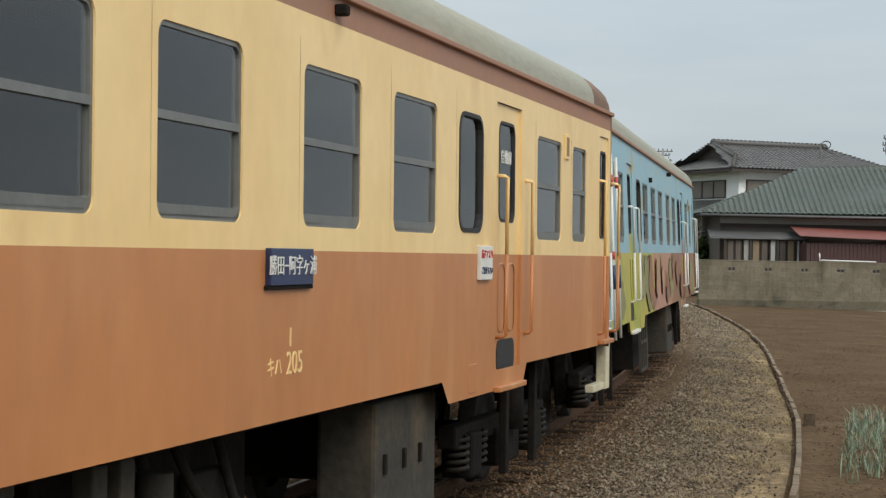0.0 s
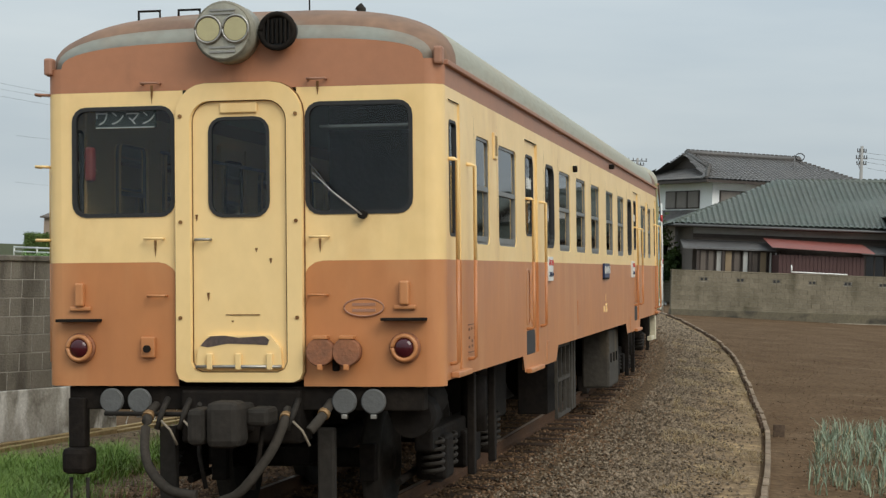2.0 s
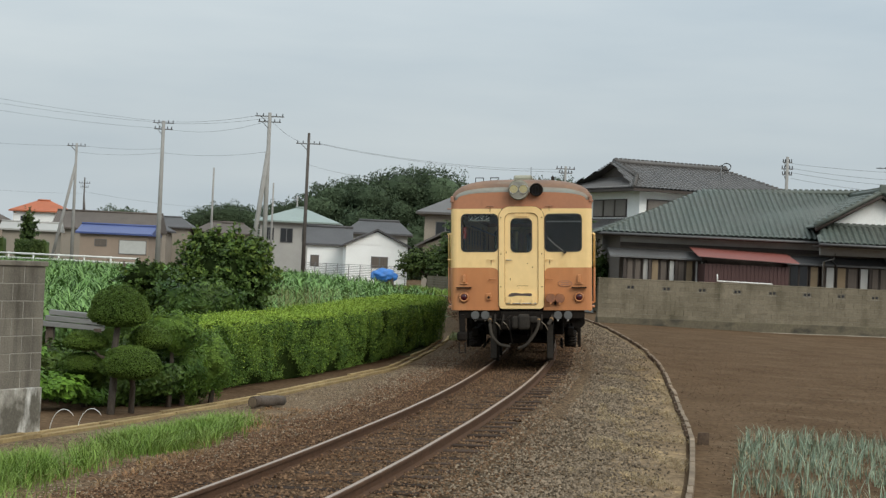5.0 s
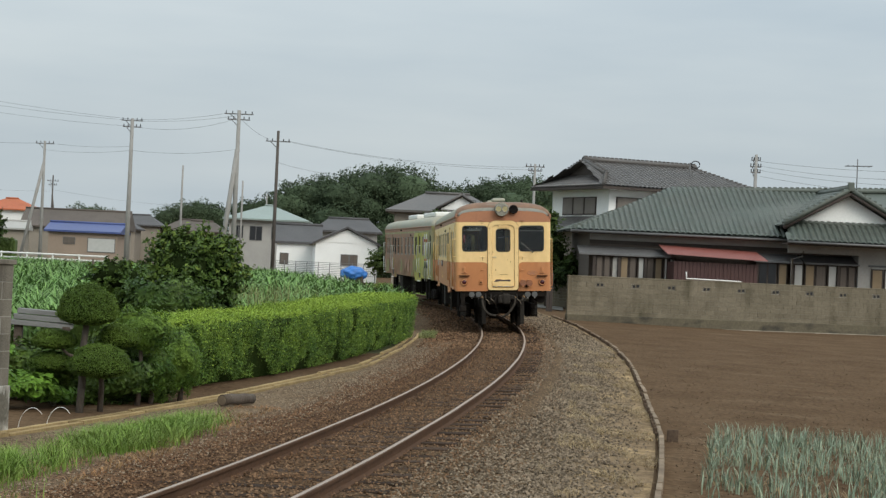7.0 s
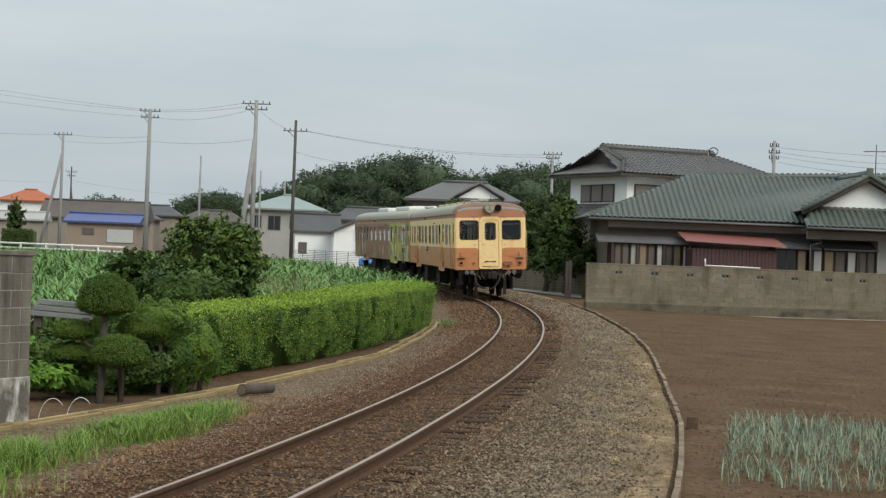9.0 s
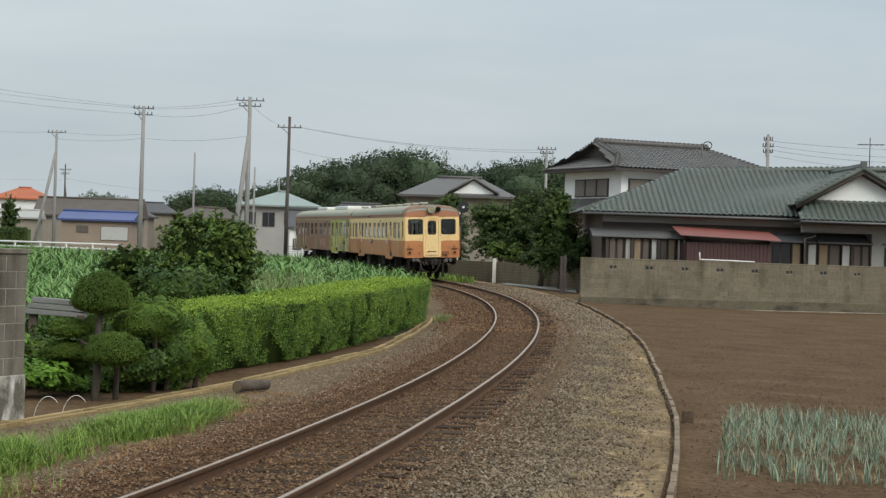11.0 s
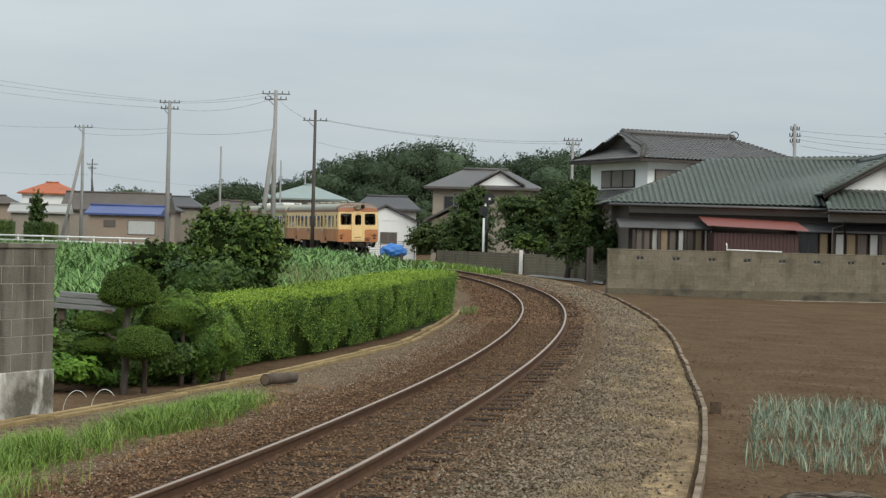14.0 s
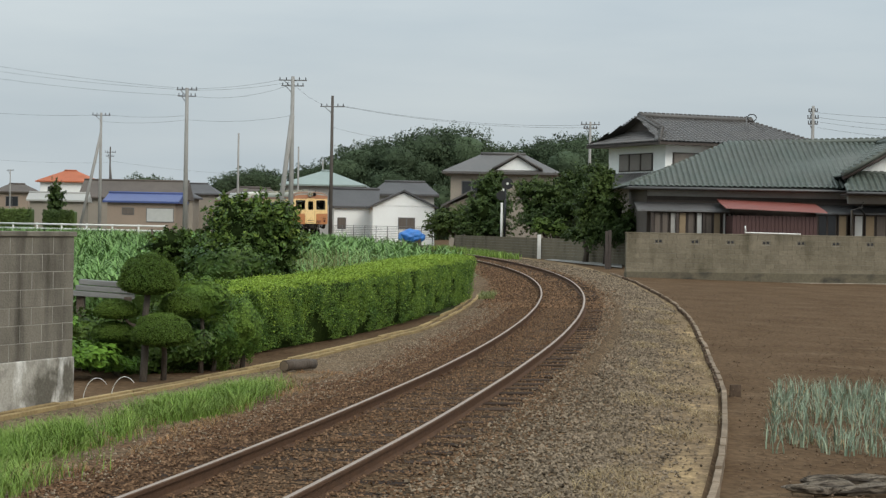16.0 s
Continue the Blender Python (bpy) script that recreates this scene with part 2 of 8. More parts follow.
BLOCK = mat("grey_block", (0.215, 0.192, 0.156), 0.95, var=0.25, scale=1.6, fine=45, bump=0.25, tint=(0.12, 0.107, 0.086), obj=0.07, world=True, spec=0.1, streak=((0.07, 0.062, 0.05), (3.2, 3.2, 0.7), 0.48, 0.70))
MORTAR = mat("mortar", (0.36, 0.335, 0.29), 0.95, var=0.3, scale=2.5, fine=50, tint=(0.16, 0.15, 0.13), world=True, spec=0.1)
CONCRETE = mat("old_concrete", (0.38, 0.355, 0.305), 0.95, var=0.3, scale=1.7, fine=30, tint=(0.13, 0.118, 0.095), tint_amount=1.0, ramp=(0.46, 0.60), world=True, spec=0.1, streak=((0.62, 0.60, 0.55), (3.2, 3.2, 1.3), 0.50, 0.62))
WALLBLOCK = mat("tan_block", (0.20, 0.172, 0.125), 0.95, var=0.3, scale=0.9, fine=14, tint=(0.14, 0.122, 0.085), obj=0.10, world=True, spec=0.1, streak=((0.098, 0.086, 0.058), (1.7, 1.7, 0.55), 0.52, 0.76))
HEDGE = leaf_mat("hedge_leaf", (0.128, 0.205, 0.032), (0.046, 0.096, 0.019), scale=2.2)
HEDGE_TOP = leaf_mat("hedge_young_leaf", (0.265, 0.365, 0.05), (0.165, 0.265, 0.036))

# ---- the line of the track ----
LINE = (-4.3187, 23.2064, -41.2167, 9.3296, 17.2843, -3.8708)


def line_far(y):
    yy = min(y, 150.0)
    v = d = 0.0
    for c in LINE:
        d = d * yy / 100 + v
        v = v * yy / 100 + c
    return v + d / 100 * (y - yy), d / 100


X20, S20 = line_far(20.0)


def track_x(y):
    """Centre of the track, a long left-hand curve."""
    if y >= 20:
        return line_far(y)[0]
    yy = max(y, -8.0)
    k = -0.0052
    return X20 + S20 * (yy - 20) + k / 2 * (yy - 20) ** 2 + (S20 + k * (yy - 20)) * (y - yy)


def rail_z(y):
    """Height of the rail tops: level, then a slight rise."""
    y = min(y, 160.0)
    return 0.0 if y < 22 else 0.0069 * (y - 22) ** 2 / 24 if y < 34 else 0.0069 * (y - 28)


def cant(y):
    """Lean of the track to the inside of the curve, degrees."""
    return float(np.interp(y, (0, 9, 16, 26, 95, 150), (0.0, 0.2, 0.9, 2.7, 2.7, 0.6)))


YS = np.arange(-70, 330, 0.25)
XS = np.array([track_x(y) for y in YS])
SS = np.concatenate([[0], np.cumsum(np.hypot(np.diff(XS), np.diff(YS)))])
SS -= np.interp(0, YS, SS)


def on_track(s):
    y = float(np.interp(s, SS, YS))
    return Vector((float(np.interp(s, SS, XS)), y, rail_z(y)))


def beside(y, off, dz=0.0):
    """A point off metres to the right of the track's centre, square to it."""
    d = (track_x(y + 0.5) - track_x(y - 0.5))
    n = Vector((1, -d, 0)).normalized()
    return Vector((track_x(y), y, rail_z(y) + dz)) + n * off


KERB_OFF = lambda y: float(np.interp(y, (5, 14.7, 19.8, 24.8, 30, 35.6, 46.4, 58.6, 72.7, 90), (3.5, 3.44, 3.40, 3.34, 3.15, 3.04, 3.0, 3.02, 3.45, 4.5)))
PATH_OFF = lambda y: float(np.interp(y, (5, 19.4, 23.5, 27.5, 32.4, 37, 51.3, 60), (-5.2, -4.13, -3.63, -3.16, -2.80, -2.44, -2.35, -2.6)))


def ground_z(x, y):
    """The lie of the land beside the line."""
    off = x - track_x(y)
    z = rail_z(y) - 0.155
    if abs(off) < 1.3:
        return z + 0.024 + 0.0099 * cant(y) * off + 0.012 * noise.noise((x * 2.5, y * 2.5, 9.0))
    if abs(off) < 30 and y < 130:
        z += 0.025 * min(1.0, (abs(off) - 1.3) / 0.5) * noise.noise((x * 0.9, y * 0.5, 0.3))
    k = KERB_OFF(y)
    if off > k:
        t = min(1.0, (off - k) / 9.0)
        return (z - 0.10) * (1 - t) + (-0.38 + 0.0066 * min(90, max(0, y - 40))) * t
    return z - 0.05 * min(1.0, (abs(off) - 1.3) / 1.2)


def build_ground():
    rows = sorted(set(np.round(np.concatenate([np.arange(-60, 8, 4.0), np.arange(8, 60, 0.5), np.arange(60, 130, 1.5), np.arange(130, 260, 8), np.arange(260, 620, 40), (800, 1200, 2000, 3200)]), 2)))
    bm = bmesh.new()
    lay_off, lay_kerb = bm.verts.layers.float.new("off"), bm.verts.layers.float.new("kerb")
    grid = []
    for y in rows:
        yy = float(y)
        c = track_x(min(yy, 330))
        kx, px_ = KERB_OFF(yy), PATH_OFF(yy)
        offs = [-2600, -900, -400, -150, -70, -40, -24, -15, -9, -6.5, px_ - 0.25, px_ + 0.02, -2.0, -1.6, -1.3, -0.9, -0.45, 0, 0.45, 0.9, 1.3, 1.55, 1.7, 2.3, kx - 0.04, kx + 0.04, 4.6, 5.5, 7, 9, 12, 16, 22, 32, 50, 90, 200, 500, 1200, 2600]
        row = []
        for o in offs:
            x = c + o
            z = ground_z(x, min(yy, 160.0))
            if abs(o) > 1.31 and abs(o) < 30 and yy < 130:
                z += 0.008 * noise.noise((x * 3, yy * 3, 4.0))
            v = bm.verts.new((x, yy, z))
            v[lay_off], v[lay_kerb] = o, o - kx
            row.append(v)
        grid.append((row, offs))
    for (a, oa), (b, _) in zip(grid[:-1], grid[1:]):
        for i in range(len(a) - 1):
            f = bm.faces.new((a[i], a[i + 1], b[i + 1], b[i]))
            f.smooth = True
            f.material_index = 0 if 10 <= i <= 23 else 2 if i < 10 and b[i].co.y > 42 else 1
    g = part("ground", bm, (TRACKBED, SOIL, FIELDSOIL))
    return tagged(g, "gravel track bed between tilled brown fields", "ground", kind="structure")


build_ground()

# ---- track ----


def build_track():
    track = tagged(thing("railway_track", "rusty single-track railway curving left on gravel", "track"), kind="structure")
    prof = [(-0.062, -0.135), (0.062, -0.135), (0.062, -0.122), (0.012, -0.105), (0.010, -0.04), (0.034, -0.03), (0.034, -0.004), (0.021, 0), (-0.021, 0), (-0.034, -0.004), (-0.034, -0.03), (-0.010, -0.04), (-0.012, -0.105), (-0.062, -0.122)]
    ys = np.concatenate([np.arange(-20, 130, 0.6), np.arange(130, 240, 4)])
    for side in (-1, 1):
        bm = bmesh.new()
        prev = None
        for y in ys:
            lean = math.sin(radians(cant(y))) * 0.567 * (1 if side > 0 else -1)
            wob = 0.004 * noise.noise((y * 0.35, side * 7.0, 0))
            ring = [bm.verts.new(beside(float(y), side * 0.567 + u + wob, lean + w)) for u, w in prof]
            if prev:
                for i in range(len(prof)):
                    j = (i + 1) % len(prof)
                    f = bm.faces.new((prev[i], prev[j], ring[j], ring[i]))
                    f.material_index = 1 if i == 7 else 0
            prev = ring
        part("rail", bm, (RAIL, RAIL_TOP), track, "rusty rail with a bright running face")
    kinds = []
    for k in range(3):
        bm = box(-1.02 - 0.04 * k, 1.03, -0.10, 0.10, -0.14, 0, 0.012)
        for v in bm.verts:
            v.co.z += 0.008 * noise.noise((v.co.x * 3, v.co.y * 9, k * 5.0))
            v.co.y += 0.01 * noise.noise((v.co.x * 2, k * 3.0, 1.0))
        kinds.append(part("sleeper", bm, SLEEPER, track))
    s, n = 4.0, 0
    while s < 130:
        p = on_track(s)
        d = (on_track(s + 0.5) - on_track(s - 0.5)).normalized()
        m = Matrix.Translation(p + Vector((0, 0, -0.135 + random.uniform(-0.006, 0.017)))) @ pose(0, 0, 0, 0, -cant(p.y), math.degrees(math.atan2(d.y, d.x)) - 90 + random.uniform(-1.5, 1.5))
        if n < 3:
            kinds[n].matrix_basis = m
        else:
            again("sleeper", kinds[n % 3], track, m)
        s += 0.66 + random.uniform(-0.03, 0.03)
        n += 1


build_track()

# ---- railcars ----
CREAM = mat("cream_paint", (0.86, 0.615, 0.285), 0.42, var=0.07, scale=0.9, fine=7, bump=0.03, tint=(0.76, 0.51, 0.20), stretch=(1.2, 1.2, 0.8), ramp=(0.42, 0.68), streak=((0.62, 0.36, 0.13), (1.4, 1.4, 1.1), 0.58, 0.90))
ORANGE = mat("orange_brown_paint", (0.515, 0.208, 0.072), 0.42, var=0.09, scale=0.8, fine=7, bump=0.03, tint=(0.41, 0.165, 0.066), stretch=(1.1, 1.1, 0.6), ramp=(0.36, 0.66), streak=((0.57, 0.275, 0.115), (2.0, 2.0, 0.9), 0.52, 0.80))
FADED = mat("faded_brown_paint", (0.36, 0.175, 0.105), 0.6, var=0.08, scale=1.2, fine=16, bump=0.03, tint=(0.28, 0.15, 0.10), ramp=(0.36, 0.66))
ROOF = mat("grey_green_roof", (0.32, 0.315, 0.25), 0.75, var=0.15, scale=0.7, fine=12, bump=0.06, tint=(0.36, 0.27, 0.16), stretch=(0.5, 2, 2), ramp=(0.45, 0.75))
RUSTROOF = mat("rust_stained_roof_end", (0.215, 0.118, 0.068), 0.7, var=0.2, scale=1.6, fine=14, bump=0.05, tint=(0.13, 0.075, 0.048), tint_amount=0.9, ramp=(0.42, 0.68), streak=((0.23, 0.20, 0.15), (2.2, 0.8, 3.0), 0.56, 0.74))
ROOFBAND = mat("grey_teal_weathered_band", (0.225, 0.225, 0.185), 0.7, var=0.2, scale=2.0, fine=14, bump=0.05, tint=(0.20, 0.13, 0.085), ramp=(0.45, 0.66), stretch=(1, 0.7, 1))
FADED_END = mat("faded_end_paint", (0.43, 0.185, 0.092), 0.5, var=0.08, scale=1.2, fine=12, bump=0.03, tint=(0.34, 0.155, 0.085), ramp=(0.36, 0.66), streak=((0.20, 0.09, 0.05), (2.5, 2.5, 0.8), 0.62, 0.82))
IRON = mat("dark_iron", (0.010, 0.0085, 0.0075), 0.85, var=0.5, scale=3, fine=20, bump=0.15, tint=(0.024, 0.018, 0.013), spec=0.12)
BATTERY = mat("dusty_battery_box", (0.062, 0.055, 0.045), 0.85, var=0.35, scale=2, fine=18, tint=(0.035, 0.031, 0.026), spec=0.2, streak=((0.10, 0.08, 0.055), (3, 3, 1.2), 0.55, 0.75))
GREYBOX = mat("dusty_grey_steel", (0.034, 0.029, 0.024), 0.8, var=0.4, scale=2, fine=18, tint=(0.020, 0.018, 0.015), spec=0.15)
SASH = mat("aluminium_sash", (0.25, 0.25, 0.235), 0.45, 0.7, var=0.15, scale=5, fine=40, bump=0.02)
GASKET = mat("black_rubber", (0.018, 0.018, 0.018), 0.6, var=0.2, fine=40, bump=0.05)
CHROME = mat("dull_metal", (0.42, 0.40, 0.36), 0.4, 0.8, var=0.2, fine=40, bump=0.03)
WHITE = mat("white_enamel", (0.74, 0.73, 0.68), 0.45, var=0.12, scale=4, fine=30, bump=0.02)
NAVY = mat("navy_enamel", (0.02, 0.035, 0.10), 0.4, var=0.15, scale=4, fine=30, bump=0.02)
REDINK = mat("red_enamel", (0.55, 0.05, 0.04), 0.45, var=0.15, fine=30, bump=0.02)
LENS = mat("headlamp_reflector", (0.62, 0.52, 0.28), 0.2, 0.8, var=0.1, fine=30, bump=0.0)
REDLENS = mat("dark_red_lens", (0.055, 0.006, 0.010), 0.08, var=0.1, fine=20, bump=0.0)
INSIDE = mat("interior_panel", (0.30, 0.33, 0.28), 0.6, var=0.1, fine=10, bump=0.0)
SEAT = mat("blue_seat_cloth", (0.035, 0.045, 0.09), 0.9, var=0.2, fine=30)
SKYBLUE = mat("sky_blue_wrap", (0.26, 0.44, 0.52), 0.45, var=0.12, scale=0.8, fine=10, bump=0.0, tint=(0.36, 0.48, 0.48), ramp=(0.4, 0.7), streak=((0.40, 0.36, 0.16), (1.2, 1.2, 1.0), 0.60, 0.66))
OLIVE = mat("mottled_olive_wrap", (0.30, 0.27, 0.10), 0.5, var=0.2, scale=1.4, fine=8, bump=0.0, tint=(0.20, 0.17, 0.09), ramp=(0.42, 0.58), streak=((0.40, 0.34, 0.20), (1.5, 1.5, 1.0), 0.55, 0.62))
YELLOW = mat("yellow_wrap", (0.46, 0.39, 0.065), 0.45, var=0.15, scale=1.4, fine=6, bump=0.0, tint=(0.30, 0.36, 0.06), ramp=(0.45, 0.55))
GREENW = mat("green_wrap", (0.22, 0.21, 0.075), 0.45, var=0.2, scale=1.6, fine=6, bump=0.0, tint=(0.33, 0.27, 0.10), ramp=(0.45, 0.55))
PINK = mat("pink_wrap", (0.45, 0.22, 0.17), 0.45, var=0.2, scale=1.4, fine=6, bump=0.0, tint=(0.42, 0.26, 0.10), ramp=(0.45, 0.55))
BROWNW = mat("brown_wrap", (0.30, 0.13, 0.06), 0.45, var=0.2, scale=1.2, fine=6, bump=0.0, tint=(0.20, 0.12, 0.08), ramp=(0.45, 0.55))

RUST = mat("rust_line", (0.16, 0.075, 0.03), 0.9, var=0.5, scale=6, fine=40, bump=0.2, tint=(0.30, 0.17, 0.07), spec=0.1)
SOCKET = mat("rusting_orange_iron", (0.30, 0.115, 0.05), 0.7, var=0.35, scale=9, fine=40, bump=0.15, tint=(0.15, 0.07, 0.04))
GRILLE = mat("perforated_grille", (0.40, 0.27, 0.11), 0.7, var=0.9, scale=30, fine=110, bump=0.5, tint=(0.22, 0.14, 0.06))


def glass_mat(name, ior):
    m = bpy.data.materials.new(name)
    m.use_nodes = True
    nt = m.node_tree
    nt.nodes.clear()
    out, mix, clear, gloss, fres = (nt.nodes.new(k) for k in ("ShaderNodeOutputMaterial", "ShaderNodeMixShader", "ShaderNodeBsdfTransparent", "ShaderNodeBsdfGlossy", "ShaderNodeFresnel"))
    clear.inputs["Color"].default_value = (0.86, 0.89, 0.89, 1)
    gloss.inputs["Roughness"].default_value = 0.03
    fres.inputs["IOR"].default_value = ior
    nt.links.new(fres.outputs["Fac"], mix.inputs[0])
    nt.links.new(clear.outputs[0], mix.inputs[1])
    nt.links.new(gloss.outputs[0], mix.inputs[2])
    nt.links.new(mix.outputs[0], out.inputs["Surface"])
    return m


# side panes get a raised index to strengthen their sky reflection
GLASS, SIDE_GLASS = glass_mat("cab_glass", 1.42), glass_mat("extra_gloss_side_glass", 1.8)
ZEND = 1.085
CAR_L, HALF, Z0, ZB, ZT, ZE = 19.5, 1.40, 1.12, 1.93, 3.10, 3.27


def ring_panel(bm, at, u0, u1, z0, z1, hole, depth=0.05, mat_i=0):
    """A panel from (u0, z0) to (u1, z1) with one rounded opening through it. at(u, z, d) gives the place d metres inside the skin."""
    cu, cz, w, h, r = hole
    inner = [(cu + a, cz + b) for a, b in rounded(w, h, r, 4)]
    outer = []
    for a, b in inner:
        du, dz = a - cu, b - cz
        t = min((u1 - cu) / du if du > 1e-6 else (u0 - cu) / du if du < -1e-6 else 9e9, (z1 - cz) / dz if dz > 1e-6 else (z0 - cz) / dz if dz < -1e-6 else 9e9)
        outer.append([cu + du * t, cz + dz * t])
    for u, z in ((u0, z0), (u1, z0), (u1, z1), (u0, z1)):
        k = min(range(len(outer)), key=lambda i: (outer[i][0] - u) ** 2 + (outer[i][1] - z) ** 2)
        outer[k] = [u, z]
    vi = [bm.verts.new(at(a, b, 0)) for a, b in inner]
    vd = [bm.verts.new(at(a, b, depth)) for a, b in inner]
    vo = [bm.verts.new(at(a, b, 0)) for a, b in outer]
    n = len(vi)
    for i in range(n):
        j = (i + 1) % n
        for q in ((vo[i], vo[j], vi[j], vi[i]), (vi[i], vi[j], vd[j], vd[i])):
            bm.faces.new(q).material_index = mat_i


def quad(bm, at, u0, u1, z0, z1, mat_i=0, d=0.0):
    bm.faces.new([bm.verts.new(at(u, z, d)) for u, z in ((u0, z0), (u1, z0), (u1, z1), (u0, z1))]).material_index = mat_i


def band(bm, at, u0, u1, z0, z1, holes, mat_i=0):
    """A strip of panels; holes are (centre u, centre z, width, height, corner radius), in order."""
    u = u0
    for i, hcur in enumerate(holes):
        a, b = hcur[0] - hcur[2] / 2 - 0.06, hcur[0] + hcur[2] / 2 + 0.06
        if a > u + 1e-4:
            quad(bm, at, u, a, z0, z1, mat_i)
        ring_panel(bm, at, a, b, z0, z1, hcur, 0.055, mat_i)
        u = b
    if u1 > u:
        quad(bm, at, u, u1, z0, z1, mat_i)


def frame_ring(at, cu, cz, w, h, r, thick, d0, d1):
    """A rounded window surround of some thickness, from d0 to d1 inside the skin."""
    bm = bmesh.new()
    a = [(cu + x, cz + z) for x, z in rounded(w, h, r, 4)]
    b = [(cu + x, cz + z) for x, z in rounded(w - 2 * thick, h - 2 * thick, max(0.01, r - thick), 4)]
    loops = [[bm.verts.new(at(u, z, d)) for u, z in o] for o, d in ((a, d0), (b, d0), (b, d1), (a, d1))]
    n = len(a)
    for i in range(n):
        j = (i + 1) % n
        for k in range(4):
            p, q = loops[k], loops[(k + 1) % 4]
            bm.faces.new((p[i], p[j], q[j], q[i]))
    return bm


def pane_mesh(at, cu, cz, w, h, r, d):
    bm = bmesh.new()
    o = [(cu + x, cz + z) for x, z in rounded(w, h, max(r, 0.005), 3)]
    f, b = [bm.verts.new(at(u, z, d)) for u, z in o], [bm.verts.new(at(u, z, d + 0.006)) for u, z in o]
    bm.faces.new(f)
    bm.faces.new(list(reversed(b)))
    for i in range(len(o)):
        j = (i + 1) % len(o)
        bm.faces.new((f[i], b[i], b[j], f[j]))
    return bm


def lettering(text, size, m, material, parent, name, label=""):
    cu = bpy.data.curves.new(name, "FONT")
    cu.body, cu.size, cu.extrude, cu.align_x, cu.align_y = text, size, 0.002, "CENTER", "CENTER"
    tmp = bpy.data.objects.new(name, cu)
    scene.collection.objects.link(tmp)
    me = bpy.data.meshes.new_from_object(tmp.evaluated_get(bpy.context.evaluated_depsgraph_get()))
    bpy.data.objects.remove(tmp)
    me.materials.clear()
    me.materials.append(material)
    ob = new(name, me)
    ob.parent = parent
    ob.matrix_basis = m
    return tagged(ob, label)


PANES = []


def build_window(car, at, cu, cz, w, h, r, split, fixed_black=False):
    win = part("window", frame_ring(at, cu, cz, w, h, r, 0.028 if fixed_black else 0.022, -0.006 if fixed_black else 0.010, 0.035), GASKET if fixed_black else SASH, car,
               "rubber-sealed window" if fixed_black else "two-sash window in metal frame")
    if split:
        zm = cz - h / 2 + split
        for za, zb_, d in ((zm - 0.018, zm + 0.018, 0.008), (cz - h / 2 + 0.012, cz - h / 2 + 0.062, 0.010)):
            bm = bmesh.new()
            pts = [at(cu + su * (w / 2 - 0.01), z, dd) for su in (-1, 1) for z in (za, zb_) for dd in (d, d + 0.03)]
            vs = [bm.verts.new(p) for p in pts]
            for q in ((0, 1, 3, 2), (4, 5, 7, 6), (0, 1, 5, 4), (2, 3, 7, 6), (0, 2, 6, 4), (1, 3, 7, 5)):
                bm.faces.new([vs[i] for i in q])
            part("sash_bar", bm, SASH, win)
        ps = [part("pane", pane_mesh(at, cu, (zm + cz + h / 2) / 2, w - 0.03, cz + h / 2 - zm - 0.02, 0.03, 0.020), SIDE_GLASS, win),
              part("pane", pane_mesh(at, cu, (zm + cz - h / 2) / 2, w - 0.03, zm - cz + h / 2 - 0.02, 0.03, 0.028), SIDE_GLASS, win)]
    else:
        ps = [part("pane", pane_mesh(at, cu, cz, w - 0.03, h - 0.03, r - 0.01, 0.02), GLASS, win)]
    for p in ps:
        p.visible_shadow = False
    return win


def rail_bar(name, car, pts, r, material, label=""):
    bm = bmesh.new()
    add_tube(bm, pts, r, 8)
    return part(name, bm, material, car, label)


SIDE_WINS = [(1.623, 0.606), (2.84, 0.94)] + [(x, 0.92) for x in (6.66, 8.12, 9.60, 11.33, 12.85)] + [(CAR_L - 2.85, 0.92), (CAR_L - 1.623, 0.606)]


FIXED_WINS = (5.46, 14.15)


